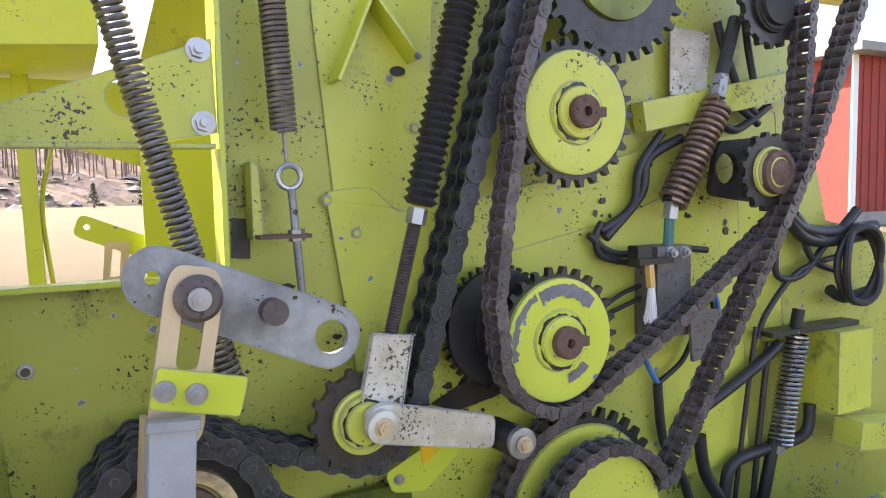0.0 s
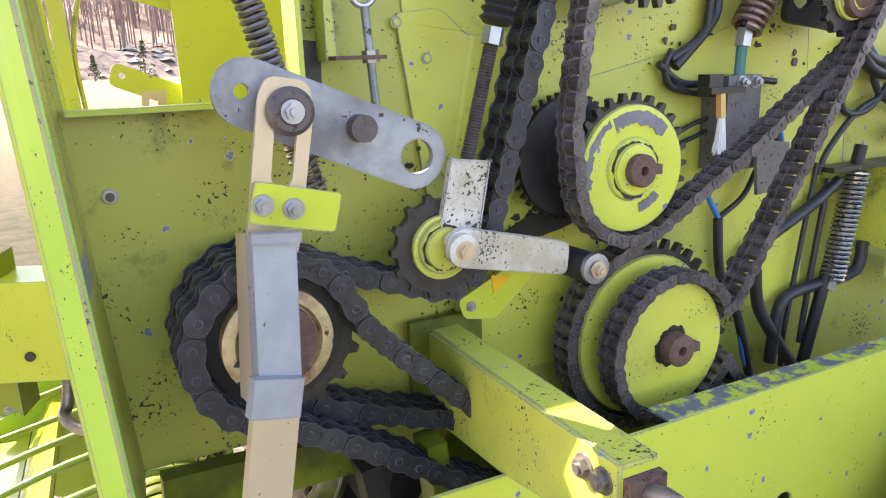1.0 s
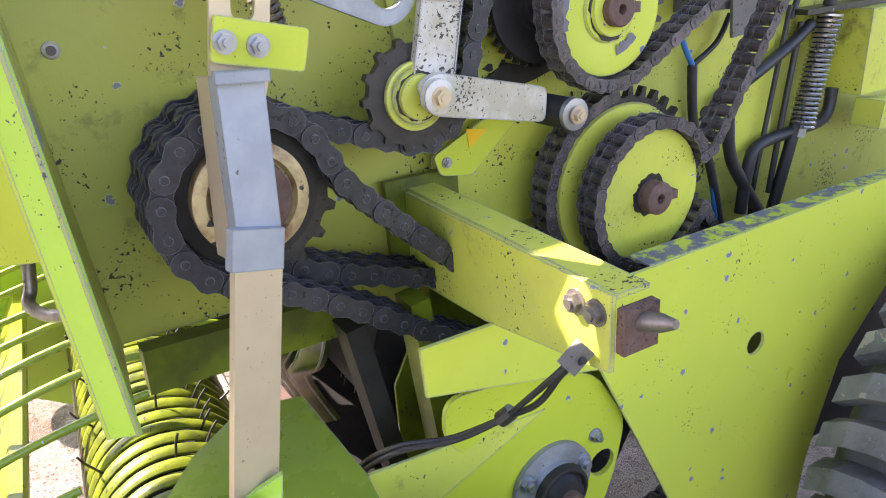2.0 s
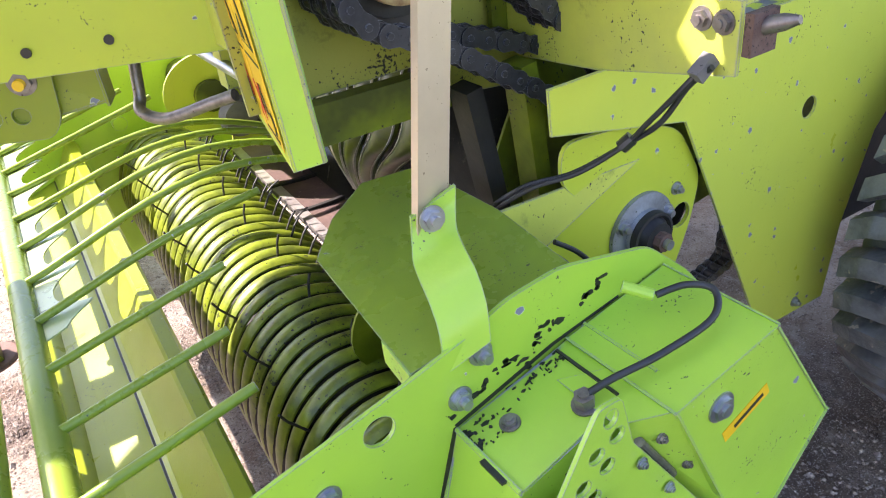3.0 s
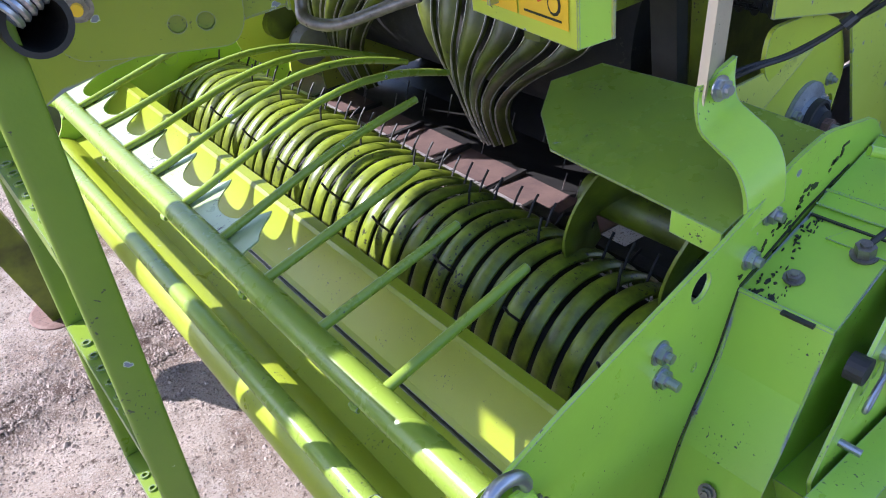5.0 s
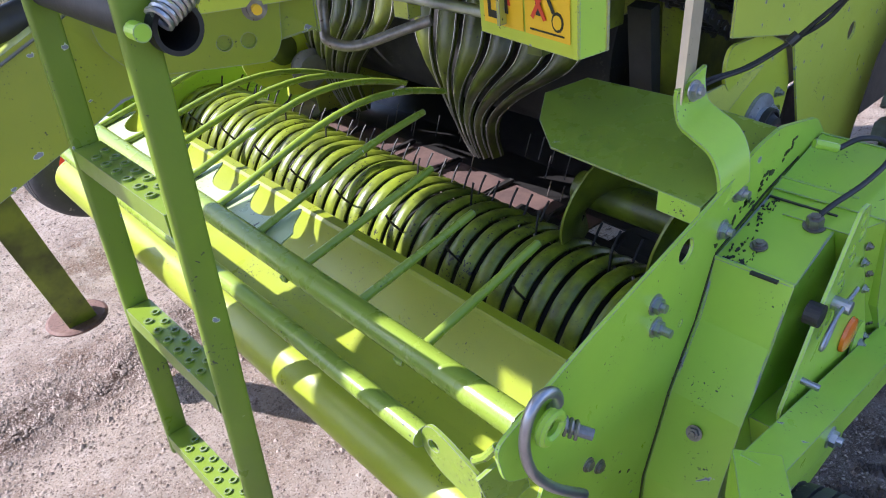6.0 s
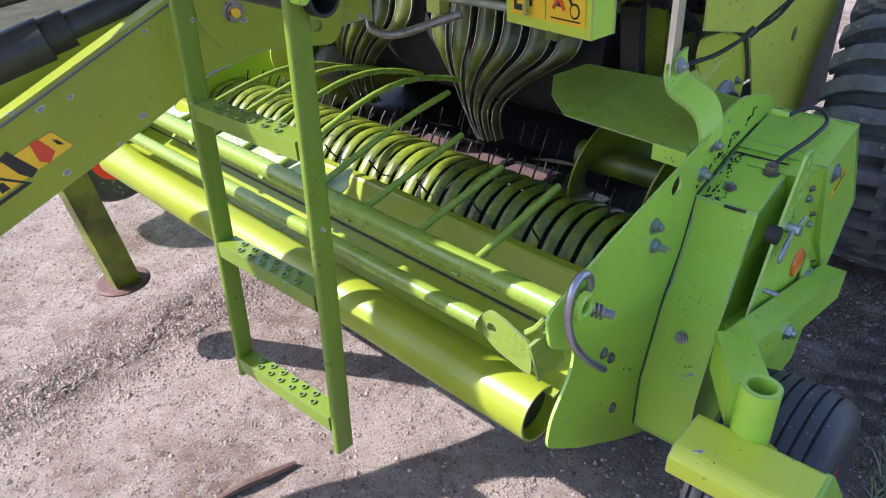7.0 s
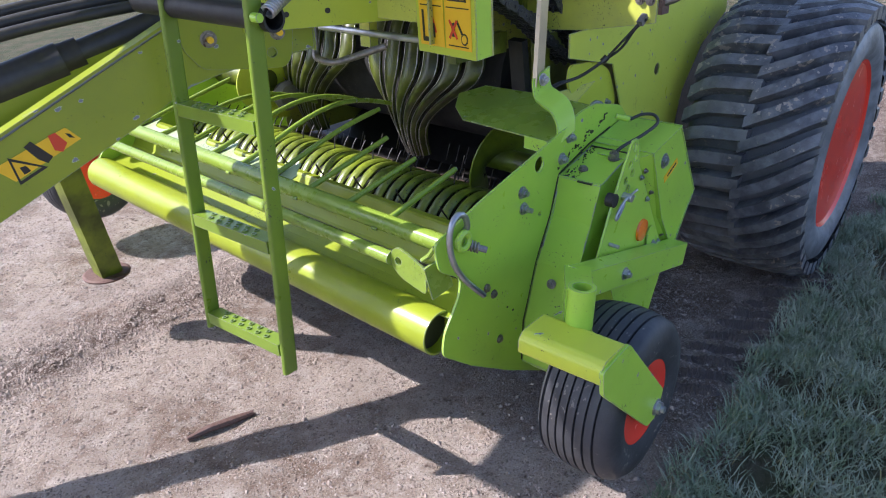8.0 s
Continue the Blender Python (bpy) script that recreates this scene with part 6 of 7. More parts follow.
def drawbar():
    t = thing("drawbar", "lime green sloping drawbar beam with warning sticker", "drawbar", (-0.8, 1.8, 0.8))
    out = [(-0.30, 1.32), (0.0, 1.22), (0.135, 1.149), (0.549, 0.936), (1.45, 0.48), (1.45, 0.30), (0.603, 0.727), (0.30, 0.875), (0.16, 0.955), (0.07, 1.003), (-0.01, 1.022), (-0.08, 1.035), (-0.30, 1.06)]
    part("beam", plate(out, 0.055, bar_plane(0.0)), GREEN_SHEET, t, bevel=0.005)
    m = bar_plane(-0.013)
    p = part("mount_plate", plate(rounded([(0.090, 1.24), (0.080, 1.10), (0.035, 1.042), (-0.02, 1.034), (-0.20, 1.020), (-0.222, 1.05), (-0.245, 1.24)], 0.02), 0.012, m, [circle2(-0.121, 1.069, 0.014, 16), circle2(-0.164, 1.066, 0.014, 16)]), GREEN_SHEET, t)
    for u in (0.008, -0.185):
        c = m @ Vector((u, 1.121, 0))
        b = bolt(p, c, -BAR_N, 0.017, 0.010, 0.0, SPRING)
        part("cap", tube([c - BAR_N * 0.010, c - BAR_N * 0.024], 0.009, 12), YELLOW, b, "yellow bolt cap")
    s = part("sticker", plate(rounded([(0.585, 0.862), (0.520, 0.797), (0.358, 0.890), (0.402, 0.940)], 0.006, 2), 0.001, bar_plane(-0.0015)), YELLOW, t, "yellow crush warning sticker")
    m2 = bar_plane(-0.0023)
    part("triangle", plate([(0.548, 0.885), (0.535, 0.807), (0.462, 0.845)], 0.0006, m2, [[(0.541, 0.874), (0.532, 0.820), (0.477, 0.847)]]), INK, s)
    part("mark", plate([(0.527, 0.855), (0.52, 0.835), (0.503, 0.842), (0.512, 0.858)], 0.0006, m2), INK, s)
    part("mark", plate([(0.506, 0.905), (0.488, 0.918), (0.445, 0.870), (0.460, 0.855), (0.480, 0.868)], 0.0006, m2), INK, s)
    part("mark", plate([(0.446, 0.925), (0.428, 0.930), (0.405, 0.90), (0.42, 0.878), (0.438, 0.885)], 0.0006, m2), INK_RED, s)
    part("mark", plate([(0.405, 0.925), (0.395, 0.922), (0.385, 0.910), (0.397, 0.912)], 0.0006, m2), INK, s)
    part("top_flange", obox(bar_plane(0.0) @ Vector((0.06, 1.192, 0.028)), bar_plane(0.0) @ Vector((1.40, 0.508, 0.028)), 0.060, 0.008, (0, 0, 1)), GREEN_SHEET, t)
    part("far_beam", plate([(-0.20, 1.26), (0.70, 0.98), (0.70, 0.86), (-0.20, 1.16)], 0.03, bar_plane(0.12)), GREEN_SHEET, t, bevel=0.004)
    return t


drawbar()
cyl = thing("drawbar_hose_sleeve", "thick black hydraulic cylinder above the drawbar", "cylinder", (-0.9, 1.9, 1.1))
part("sleeve", tube([bar_plane(0.15) @ Vector((1.35, 0.80, 0)), bar_plane(0.15) @ Vector((0.36, 1.082, 0))], 0.048, 28), HOSE, cyl, smooth=True)
part("end_cap", tube([bar_plane(0.15) @ Vector((0.36, 1.082, 0)), bar_plane(0.15) @ Vector((0.31, 1.096, 0))], 0.042, 28), DARKSTEEL, cyl, smooth=True)
part("rod", tube([bar_plane(0.15) @ Vector((0.31, 1.096, 0)), bar_plane(0.15) @ Vector((-0.05, 1.20, 0))], 0.034, 20), HOSE, cyl, "dark piston rod sleeve", smooth=True)
hoses = thing("hydraulic_hoses", "bundle of black hydraulic hoses", "hose", (-1.0, 1.95, 1.3))
for k in range(3):
    part("hose", tube(curve_pts([bar_plane(0.16 + 0.04 * k) @ Vector((w, z + 0.022 * k, 0)) for w, z in ((1.35, 0.98), (0.90, 1.07), (0.55, 1.145), (0.30, 1.185), (-0.05, 1.22))]), 0.016, 12), HOSE, hoses, smooth=True)


def support_leg():
    t = thing("support_leg", "square green support leg with round foot, raised", "jack", (-0.529, 2.244, 0.25))
    part("leg", obox((-0.526, 2.236, 0.262), (-0.655, 2.13, 0.88), 0.070, 0.075, (1, 0, 0)), GREEN_DARK, t, bevel=0.005)
    part("foot", lathe([(0, 0.080), (0.006, 0.082), (0.010, 0.074)], (-0.529, 2.244, 0.250), (0, 0, 1), 32), RUST, t)


support_leg()


def front_frame():
    t = thing("front_frame", "lime green front cross frame above the rotor", "frame", (0.0, 1.5, 1.12))
    bm = obox(Vector((-0.30, 1.545, 1.21)) + BAR_N * 0.05, Vector((0.16, 1.379, 1.20)) + BAR_N * 0.05, 0.10, 0.165)
    c = part("cross_beam", bm, GREEN, t, bevel=0.004)
    for x, y in ((-0.070, 1.462), (-0.187, 1.504)):
        part("hole", tube([Vector((x, y, 1.166)), Vector((x, y, 1.166)) - BAR_N * 0.004], 0.008, 12), BLACK, c)
    part("beam_end", box(0.08, 0.20, 1.20, 1.46, 1.13, 1.30), GREEN_OLD, t, bevel=0.004)
    part("hanger", box(0.095, 0.130, 1.462, 1.505, 1.035, 1.13), GREEN_OLD, t, bevel=0.003)
    part("rod", tube([(0.10, 1.25, 1.078), (0.10, 2.3, 1.075)], 0.011, 12), STEEL, t, smooth=True)
    part("hook_rod", tube(curve_pts([(-0.02, 1.58, 1.13), (-0.035, 1.57, 1.04), (-0.044, 1.55, 1.014), (-0.014, 1.50, 1.005), (0.05, 1.42, 1.035), (0.08, 1.38, 1.05)]), 0.011, 10), SPRING, t, "grey braided hose", smooth=True)
    part("roof_tie", box(-0.25, -0.19, 1.56, 1.66, 1.22, 2.0), GREEN_OLD, t)
    # bright plates and posts seen behind through the window
    part("inner_sheet", plate([(-0.05, 1.06), (0.40, 1.06), (0.40, 1.30), (-0.05, 1.30)], 0.006, side(2.15)), GREEN, t)


front_frame()

lp = thing("ladder_pivot", "steel pivot tube with a coil spring beside the ladder", "pivot", (-0.59, 1.3, 1.255))
part("pivot_tube", pipe((-0.548, 1.095, 1.236), (-0.548, 1.62, 1.236), 0.029, 0.0235, 28), DARKSTEEL, lp, smooth=True)
part("coil", helix((-0.572, 1.085, 1.252), (-0.40, 1.12, 1.330), 0.0135, 0.0032, 27), STEEL, lp, smooth=True)
part("pin", tube([(-0.590, 1.110, 1.243), (-0.590, 1.088, 1.243)], 0.010, 14), GREEN_PICK, lp)


# ---- rotor ----
def feed_rotor():
    t = thing("feed_rotor", "green feed rotor with bright worn fins", "rotor", (0.5, 1.8, 0.9))
    prof = curve_pts([(0.48, 0, 1.15), (0.365, 0, 1.03), (0.31, 0, 0.925), (0.305, 0, 0.84), (0.345, 0, 0.72), (0.410, 0, 0.570)], 5)
    n = len(prof)

    def bundle(y0, y1, count, tip, lean):
        """Bands that run down side by side and gather to a tip."""
        def y_at(i, s):
            top = y0 + (y1 - y0) * i / count
            k = min(1.0, max(0.0, (s - 0.30) / 0.62))
            k = k * k * (3 - 2 * k)
            return top + lean * 0.5 * (1 - s) + (tip + (i / count - 0.5) * 0.10 - top) * k + 0.024 * math.sin(s * 6.5 + 0.6 + i * 0.35)

        def x_at(i, s, p):
            # the bundle bellies out towards its middle
            u = 2 * i / count - 1
            return p.x + 0.045 * u * u * min(1, s * 1.4)

        for i in range(count):
            bm = bmesh.new()
            rows = []
            for j, p in enumerate(prof):
                s = j / (n - 1)
                ya, yb = y_at(i, s), y_at(i + 1, s)
                g = 0.017 * (1 - 0.58 * s)
                ya, yb = ya + g, yb - g
                deep = min(0.012, 0.25 * (yb - ya))
                rows.append([bm.verts.new((x_at(i + u, s, p) - deep * math.sin(math.pi * u), ya + (yb - ya) * u, p.z)) for u in (0, 0.2, 0.4, 0.6, 0.8, 1)]
                            + [bm.verts.new((x_at(i + u, s, p) + 0.012, ya + (yb - ya) * u, p.z)) for u in (1, 0)])
            for r0, r1 in zip(rows, rows[1:]):
                for k in range(8):
                    bm.faces.new((r0[k], r0[(k + 1) % 8], r1[(k + 1) % 8], r1[k]))
            bm.faces.new(rows[0])
            bm.faces.new(rows[-1][::-1])
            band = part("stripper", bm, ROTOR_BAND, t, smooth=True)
            # bright worn edges along both sides
            for u in (0, 1):
                bm = bmesh.new()
                rows = []
                for j, p in enumerate(prof):
                    s = j / (n - 1)
                    g = 0.017 * (1 - 0.58 * s)
                    y = y_at(i + u, s) + (g if u == 0 else -g)
                    x = x_at(i + u, s, p)
                    rows.append([bm.verts.new((x + dx, y + dy, p.z)) for dx, dy in ((-0.003, -0.0006), (-0.003, 0.0006), (0.002, 0.0006), (0.002, -0.0006))])
                for r0, r1 in zip(rows, rows[1:]):
                    for k in range(4):
                        bm.faces.new((r0[k], r0[(k + 1) % 4], r1[(k + 1) % 4], r1[k]))
                bm.faces.new(rows[0])
                bm.faces.new(rows[-1][::-1])
                part("worn_edge", bm, FIN_EDGE, band)

    bundle(1.17, 1.74, 6, 1.57, 0.05)
    bundle(1.76, 2.30, 6, 2.13, 0.05)
    # black drum stands for the shade behind the rotor
    part("rotor_drum", tube([(0.66, 1.19, 0.88), (0.66, 2.30, 0.88)], 0.25, 32), SHADE_BLACK, t, smooth=True)


feed_rotor()

chain("greasy chain hanging below the bearing plate", 1.0, [(0.93, 0.60), (0.925, 0.524), (0.854, 0.509), (0.763, 0.492), (0.704, 0.50), (0.69, 0.62)], 0.0222)


# ---- hoses and cables ----
cab = thing("cable_pair", "pair of thin black cables tied over the bearing plate", "cable", (0.5, 0.85, 1.0))
for k in range(2):
    o = 0.011 * k
    part("cable", tube(curve_pts([(0.452, 0.735 - o, 1.135), (0.440 + o, 0.755, 1.105), (0.432 + o, 0.80 - o, 1.05), (0.424 + 0.3 * o, 0.832, 1.012), (0.385, 0.88 + o, 0.968 - o * 0.4), (0.335, 0.93 + o, 0.942), (0.304, 0.99 + o, 0.886), (0.285, 1.03, 0.82)]), 0.0040, 8), HOSE, cab, smooth=True)
part("cable_tie", tube([(0.432, 0.826, 1.022), (0.422, 0.836, 1.008)], 0.010, 10), BLACK, cab)
part("connector", obox((0.464, 0.735, 1.142), (0.440, 0.738, 1.122), 0.017, 0.017), BLOCK, cab)
low = thing("cable_pair", "two short black wires under the auger cover", "cable", (0.33, 0.85, 0.85))
for k in range(2):
    part("cable", tube(curve_pts([(0.294 + 0.026 * k, 0.86, 0.890), (0.325 + 0.03 * k, 0.85, 0.862), (0.352 + 0.035 * k, 0.84, 0.822)]), 0.004, 8), HOSE, low, smooth=True)


def wall_hoses():
    t = thing("wall_hoses", "black rubber hoses and wires along the drive wall", "hose", (1.3, 1.12, 1.1))
    for pts, r, m in (
            ([(0.925, 1.573), (1.003, 1.645), (1.019, 1.704), (1.095, 1.742)], 0.0085, HOSE),
            ([(0.915, 1.585), (0.985, 1.625), (1.00, 1.69), (1.05, 1.75)], 0.0075, HOSE),
            ([(0.918, 1.60), (0.905, 1.575), (0.915, 1.545), (0.955, 1.532)], 0.006, HOSE),
            ([(0.89, 1.579), (0.951, 1.545), (1.065, 1.549), (1.16, 1.54)], 0.006, HOSE),
            ([(0.90, 1.572), (0.963, 1.53), (1.039, 1.535)], 0.0045, HOSE),
            ([(0.90, 1.445), (0.96, 1.475), (1.02, 1.49)], 0.004, HOSE),
            ([(0.90, 1.435), (0.97, 1.455), (1.02, 1.47)], 0.004, HOSE),
            ([(1.56, 1.51), (1.413, 1.483), (1.322, 1.408), (1.30, 1.36)], 0.006, HOSE),
            ([(1.58, 1.60), (1.50, 1.545), (1.438, 1.558), (1.385, 1.598)], 0.011, HOSE),
            ([(1.56, 1.47), (1.46, 1.50), (1.42, 1.56), (1.40, 1.60)], 0.007, HOSE),
            ([(1.14, 1.198), (1.150, 1.14), (1.176, 1.091), (1.27, 0.973)], 0.012, HOSE),
            ([(1.20, 1.00), (1.207, 1.074), (1.227, 1.127), (1.313, 1.14), (1.43, 1.15), (1.446, 1.21)], 0.012, HOSE),
            ([(1.293, 1.384), (1.267, 1.222), (1.243, 1.055), (1.24, 0.98)], 0.005, HOSE),
            ([(1.10, 1.23), (1.20, 1.27), (1.29, 1.31), (1.35, 1.345)], 0.011, HOSE),
            ([(1.043, 1.307), (1.058, 1.201), (1.108, 1.116), (1.153, 0.983)], 0.009, HOSE),
            ([(1.008, 1.367), (1.025, 1.335), (1.043, 1.309)], 0.005, WIRE_BLUE),
            ([(1.16, 1.475), (1.185, 1.45), (1.196, 1.40)], 0.005, WIRE_BLUE),
            ([(1.15, 1.47), (1.175, 1.445), (1.18, 1.40)], 0.005, HOSE),
            ([(1.039, 1.306), (1.10, 1.34), (1.129, 1.385)], 0.005, HOSE),
            ([(1.113, 1.104), (1.136, 1.015), (1.169, 0.967)], 0.005, WIRE_BLUE),
            ([(1.36, 1.605), (1.41, 1.57), (1.50, 1.558), (1.64, 1.565)], 0.013, HOSE),
            ([(1.37, 1.59), (1.42, 1.55), (1.51, 1.54), (1.64, 1.55)], 0.012, HOSE),
            ([(1.345, 1.55), (1.35, 1.48), (1.42, 1.475), (1.49, 1.53), (1.56, 1.575)], 0.007, HOSE),
            ([(1.18, 1.95), (1.20, 1.90), (1.245, 1.82), (1.28, 1.79)], 0.008, HOSE),
            ([(1.25, 1.96), (1.262, 1.90), (1.285, 1.82)], 0.007, HOSE),
            ([(1.13, 1.795), (1.18, 1.81), (1.235, 1.80), (1.29, 1.77)], 0.007, HOSE),
            ([(1.50, 1.44), (1.55, 1.42), (1.64, 1.43)], 0.012, HOSE),
            ([(1.18, 1.775), (1.232, 1.759), (1.317, 1.805)], 0.008, HOSE),
            ([(1.33, 1.35), (1.31, 1.2), (1.29, 1.02)], 0.006, HOSE)):
        pts = [(x, 1.125 if r > 0.01 else 1.132, z) for x, z in pts]
        part("hose", tube(curve_pts(pts), r, 10), m, t, smooth=True)
    part("loop", tube([(1.560 + 0.060 * math.cos(a), 1.10 + 0.01 * math.sin(1.5 * a), 1.49 + 0.078 * math.sin(a)) for a in np.linspace(0, 4 * math.pi, 60)], 0.008, 8), HOSE, t, smooth=True)


wall_hoses()


# ---- yard details ----
stick = thing("stick", "dark broken stick lying on the dirt", "stick", (-0.62, 1.49, 0.012))
part("wood", tube([(-0.725, 1.512, 0.012), (-0.66, 1.497, 0.016), (-0.59, 1.475, 0.014), (-0.525, 1.456, 0.013)], 0.011, 8, None, True, [0.007, 0.012, 0.013, 0.008]), RUST, stick)

STONE = material("grey brown gravel", (0.36, 0.30, 0.25), 0.9, 0, (0.17, 0.125, 0.10), 60, 1.2)
GRASS = material("short grass", (0.17, 0.225, 0.12), 0.45, 0, (0.32, 0.35, 0.25), 14, 1.2)
GRASS_DRY = material("dry straw grass", (0.34, 0.28, 0.13), 0.7, 0, (0.22, 0.22, 0.08), 7, 0.9)


def scatter(name, label, category, make, count, mat):
    """Many small pieces in one mesh."""
    verts, faces = [], []
    for i in range(count):
        v, f = make()
        if v is None:
            continue
        o = len(verts)
        verts += v
        faces += [tuple(o + k for k in q) for q in f]
    me = bpy.data.meshes.new(name)
    me.from_pydata(verts, [], faces)
    me.materials.append(mat)
    return tagged(new(name, me), label, category, kind="stuff")


rng = random.Random(5)


def pebble():
    x, y = rng.uniform(-1.7, 0.9), rng.uniform(0.35, 3.9)
    if rng.random() < 0.15:
        x, y = rng.uniform(0.2, 1.6), rng.uniform(0.2, 0.8)
    if y < dirt_edge(x) - 0.05:
        return None, None
    if rng.random() < 0.30:
        x, y = rng.uniform(-1.6, 0.1), 2.27 + rng.gauss(0, 0.11)
    r = 0.0016 + 0.0050 * rng.random() ** 4 + (0.006 if rng.random() < 0.010 else 0)
    z = ground_height(x, y)
    a = rng.uniform(0, 3)
    v = []
    for k in range(5):
        w = a + k * 1.257
        q = r * rng.uniform(0.7, 1.25)
        v.append((x + q * math.cos(w), y + q * math.sin(w), z + r * 0.12))
    v.append((x + rng.uniform(-0.3, 0.3) * r, y, z + r * rng.uniform(0.6, 1.0)))
    return v, [(k, (k + 1) % 5, 5) for k in range(5)]


scatter("gravel", "loose gravel on the packed dirt", "gravel", pebble, 64000, STONE)


def blade_at(x, y, h, lean):
    z = ground_height(x, y)
    a = rng.uniform(0, 6.28)
    b = rng.uniform(0, 6.28)
    w = 0.0013 + 0.0016 * rng.random()
    cx, sx = math.cos(a) * w, math.sin(a) * w
    lx, ly = math.cos(b) * lean, math.sin(b) * lean
    v = [(x - cx, y - sx, z - 0.002), (x + cx, y + sx, z - 0.002), (x + cx * 0.7 + lx * 0.4, y + sx * 0.7 + ly * 0.4, z + h * 0.6), (x - cx * 0.7 + lx * 0.4, y - sx * 0.7 + ly * 0.4, z + h * 0.6), (x + lx, y + ly, z + h)]
    return v, [(0, 1, 2, 3), (3, 2, 4)]


def near_blade():
    x, y = rng.uniform(-0.15, 2.6), rng.uniform(-1.1, 0.42)
    n = noise.noise((x * 4, y * 4, 1.0))
    if y > dirt_edge(x) + 0.06 * rng.random() or rng.random() > 0.50 + 1.3 * n:
        return None, None
    return blade_at(x, y, rng.uniform(0.014, 0.060), rng.uniform(0.012, 0.065))


scatter("grass", "trampled short grass beside the track", "grass", near_blade, 190000, GRASS)
scatter("dry_grass", "dry straw among the grass", "grass", lambda: near_blade() if rng.random() < 0.3 else (None, None), 9000, GRASS_DRY)


def far_blade():
    x, y = rng.uniform(-2.2, 1.2), rng.uniform(3.6, 6.5)
    if y < 4.2 - 0.3 * x + 0.9 * noise.noise((x, 1, 4)) - 0.3 * rng.random():
        return None, None
    return blade_at(x, y, rng.uniform(0.03, 0.10), rng.uniform(0.01, 0.06))


scatter("verge_grass", "long dry grass along the yard's edge", "grass", far_blade, 16000, GRASS_DRY)


def clod():
    k = rng.randrange(11)
    u = rng.random()
    bx, by = 0.42 + k * 0.105, 0.47 - k * 0.012
    x = bx + (u - 0.5) * 0.10 + rng.uniform(-0.020, 0.020)
    y = by - (u - 0.5) * 0.20 + rng.uniform(-0.012, 0.012)
    r = rng.uniform(0.004, 0.014)
    z = ground_height(x, y)
    v = [(x + r * math.cos(w) * rng.uniform(0.8, 1.2), y + r * math.sin(w) * rng.uniform(0.8, 1.2), z - 0.003) for w in (0, 1.05, 2.1, 3.14, 4.2, 5.2)]
    v.append((x, y, z + r * rng.uniform(0.7, 1.1)))
    return v, [(k2, (k2 + 1) % 6, 6) for k2 in range(6)]


# moist soil ridges, their colour darkened to include the wheel's shade
MUD = material("moist soil darkened for shade", (0.085, 0.068, 0.058), 0.9, 0, (0.08, 0.06, 0.05), 40, 0.9, None, 30, 0.6, 0.002, 200)
scatter("tyre_print", "ridges of soil pressed up by tyre lugs", "soil", clod, 5200, MUD)


# ---- far field, bank, woods and barn ----
ROCKBANK = material("stony bank", (0.27, 0.20, 0.16), 0.95, 0, (0.17, 0.15, 0.09), 0.25, 0.9, (0.12, 0.11, 0.10), 1.3, 0.55)
BARK = material("grey brown bare woods", (0.17, 0.12, 0.105), 0.9, 0, (0.26, 0.19, 0.17), 0.6, 0.9)
PINE = material("dark conifer green", (0.035, 0.05, 0.025), 0.8, 0, (0.06, 0.075, 0.03), 3, 0.9)
BARN_RED = material("weathered red barn boards", (0.34, 0.05, 0.035), 0.8, 0, (0.27, 0.045, 0.035), 1.5, 0.9, (0.16, 0.06, 0.05), 9, 0.62)
ROOFMAT = material("grey barn roof", (0.30, 0.28, 0.27), 0.7, 0, (0.22, 0.21, 0.2), 2, 0.8)


def bank():
    bm = bmesh.new()
    rows = []
    for i in range(90):
        x = -70 + i * 2.6
        row = []
        for j, (dy, h) in enumerate(((0, -0.5), (4, 1.6), (9, 3.4), (20, 5.0), (60, 16.0), (150, 30.0))):
            row.append(bm.verts.new((x, 112 + dy + 3 * noise.noise((x * 0.05, 0, 1)), h * (1 + 0.25 * noise.noise((x * 0.09, j, 3))) + (0.5 * noise.noise((x * 0.5, j * 3, 8)) if j else 0))))
        rows.append(row)
    for a, b in zip(rows, rows[1:]):
        for j in range(5):
            bm.faces.new((a[j], b[j], b[j + 1], a[j + 1]))
    return tagged(part("backdrop", bm, ROCKBANK), "stony brown bank beyond the field", "bank", kind="structure")


bank()


def rock():
    x, y = rng.uniform(-30, 90), 112 + rng.uniform(0, 12)
    r = rng.uniform(0.3, 1.3)
    z = (y - 112) * 0.36
    v = [(x + r * math.cos(w) * rng.uniform(0.7, 1.3), y + r * math.sin(w), z + rng.uniform(-0.2, 0.5) * r) for w in (0, 1.05, 2.1, 3.14, 4.2, 5.2)]
    v.append((x, y, z + r * rng.uniform(0.5, 0.9)))
    return v, [(k, (k + 1) % 6, 6) for k in range(6)]


scatter("rocks", "pale rocks scattered on the far bank", "rock", rock, 260, material("pale rock", (0.48, 0.43, 0.37), 0.95, 0, (0.30, 0.27, 0.23), 1.0, 0.9))


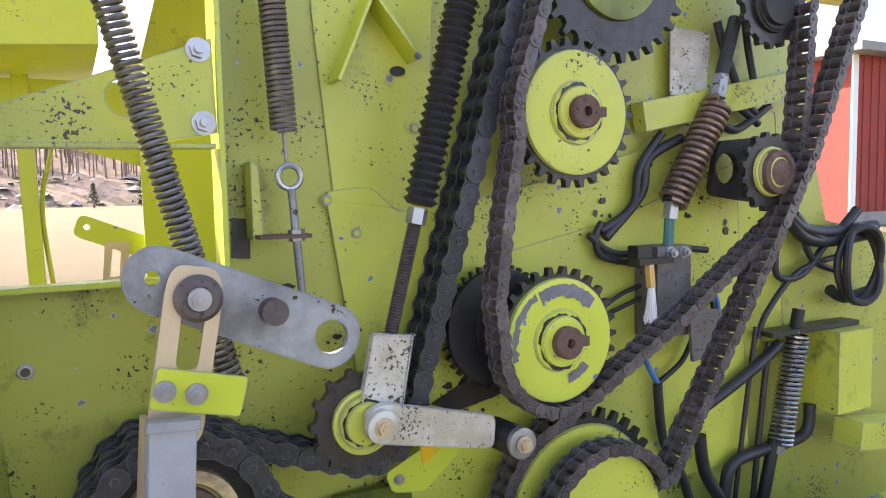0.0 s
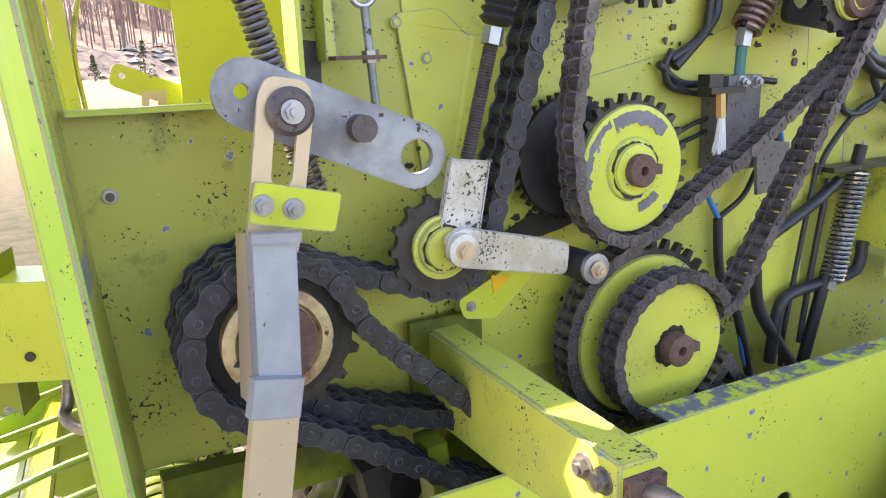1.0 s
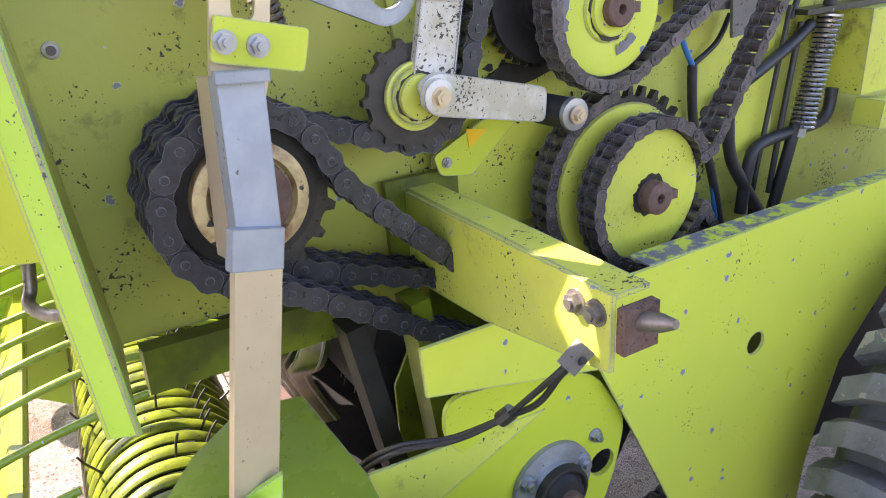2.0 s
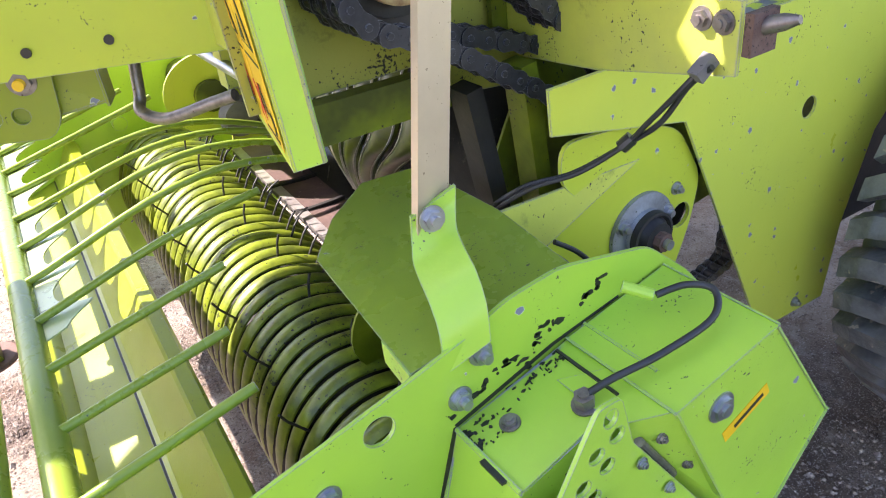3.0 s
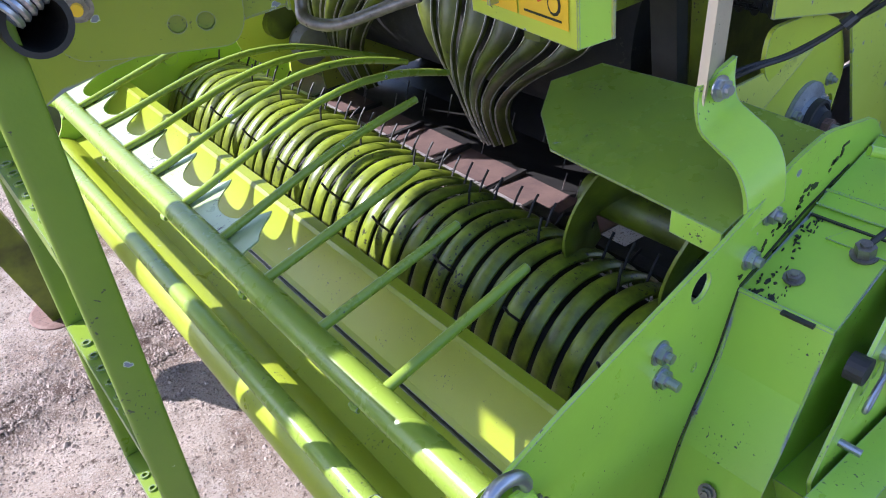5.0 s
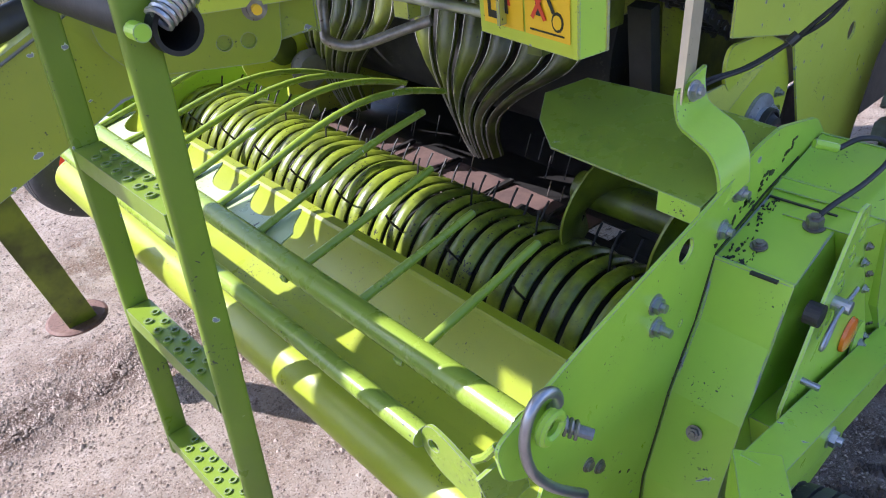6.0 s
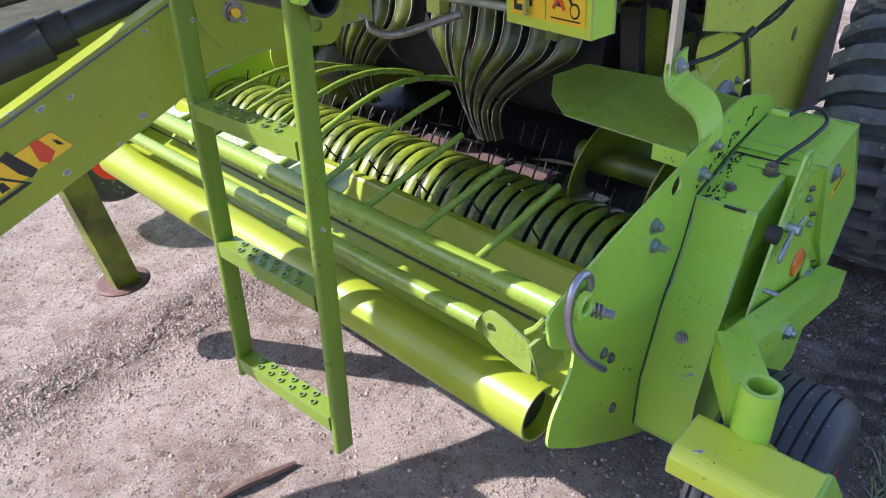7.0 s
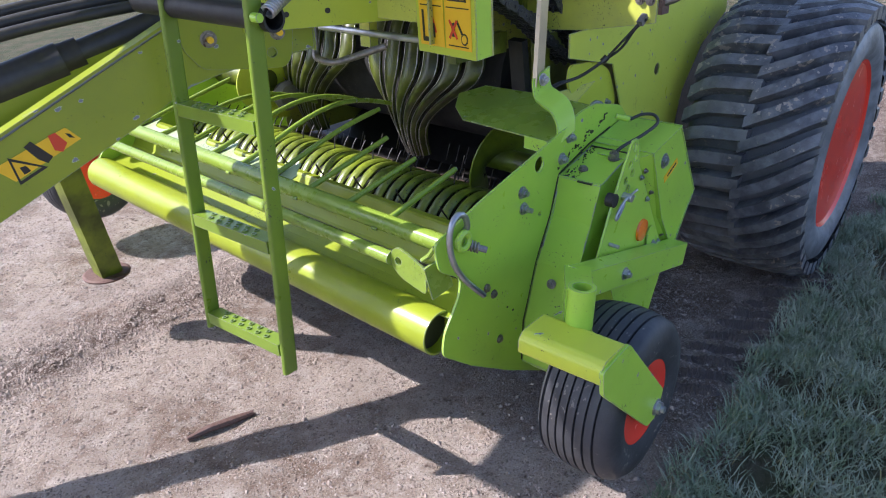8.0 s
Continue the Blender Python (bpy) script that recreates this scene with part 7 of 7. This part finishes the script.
def bare_tree():
    """A tapered trunk with limbs and a haze of twigs."""
    x, y = rng.uniform(-30, 75), 122 + rng.uniform(0, 34)
    z = 3.6 + (y - 124) * 0.09
    h = rng.uniform(9, 19)
    v, f = [], []

    def spike(a, b, r0, r1):
        o = len(v)
        for p, r in ((a, r0), (b, r1)):
            for k in range(3):
                w = k * 2.094
                v.append((p[0] + r * math.cos(w), p[1] + r * math.sin(w), p[2]))
        for k in range(3):
            f.append((o + k, o + (k + 1) % 3, o + 3 + (k + 1) % 3, o + 3 + k))
    spike((x, y, z - 0.5), (x + rng.uniform(-0.4, 0.4), y, z + h), 0.16, 0.03)
    for k in range(16):
        t = rng.uniform(0.3, 0.97)
        w = rng.uniform(0, 6.28)
        l = (1.1 - t) * h * 0.32
        a = (x, y, z + h * t)
        b = (x + l * math.cos(w), y + l * math.sin(w), z + h * t + l * rng.uniform(0.4, 1.0))
        spike(a, b, 0.045, 0.015)
        for q in range(5):
            u = rng.uniform(0.3, 1)
            c = tuple(a[i] + (b[i] - a[i]) * u for i in range(3))
            d = (c[0] + rng.uniform(-0.8, 0.8), c[1] + rng.uniform(-0.8, 0.8), c[2] + rng.uniform(0.1, 0.9))
            spike(c, d, 0.03, 0.012)
    return v, f


scatter("far_woods", "leafless grey brown woods on the bank", "woods", bare_tree, 480, BARK)


def conifer(x, y, h, label):
    t = thing("conifer", label, "tree", (x, y, 0))
    part("trunk", tube([(x, y, 0), (x, y, h * 0.9)], 0.12, 8, None, True, [0.14, 0.03]), BARK, t)
    bm = bmesh.new()
    for k in range(420):
        u = rng.random() ** 0.8
        z = h * (0.08 + 0.92 * u)
        r = (1 - u) * h * 0.30 * rng.uniform(0.35, 1.1)
        w = rng.uniform(0, 6.28)
        c = Vector((x + r * math.cos(w), y + r * math.sin(w), z))
        s = rng.uniform(0.12, 0.30)
        p = [c + Vector((rng.uniform(-s, s), rng.uniform(-s, s), rng.uniform(-s, s) * 0.7)) for _ in range(3)]
        bm.faces.new([bm.verts.new(q) for q in p])
    part("crown", bm, PINE, t)


conifer(7.5, 86, 4.2, "small dark conifer in front of the stony bank")
conifer(3.0, 100, 3.0, "low dark conifer by the far bank")


def barn():
    t = thing("barn", "weathered red barn with white corner boards", "barn", (30, 20, 0))
    w = part("wall", box(25.2, 44, 17.0, 17.2, 0, 6.2), BARN_RED, t)
    for k in range(40):
        part("board", box(25.25 + k * 0.46, 25.25 + k * 0.46 + 0.05, 16.96, 17.0, 0.4, 6.2), BARN_RED, w)
    part("wall", box(25.2, 25.4, 17.2, 28, 0, 6.2), BARN_RED, t)
    part("corner_board", box(25.05, 25.35, 16.93, 17.0, 0, 6.2), WHITE, t, "white corner board")
    part("plinth", box(25.1, 44, 16.9, 17.0, 0, 0.5), ROOFMAT, t)
    part("roof", plate([(24.4, 6.1), (44.5, 6.1), (44.5, 6.4), (24.4, 6.4)], 12.5, side(16.2)), ROOFMAT, t)
    for k in range(3):
        x = 28 + k * 4
        win = part("window", box(x, x + 1.0, 16.93, 17.02, 2.0, 3.2), WHITE, t, "white framed window")
        part("pane", box(x + 0.1, x + 0.9, 16.92, 16.93, 2.1, 3.1), DARKSTEEL, win)


barn()
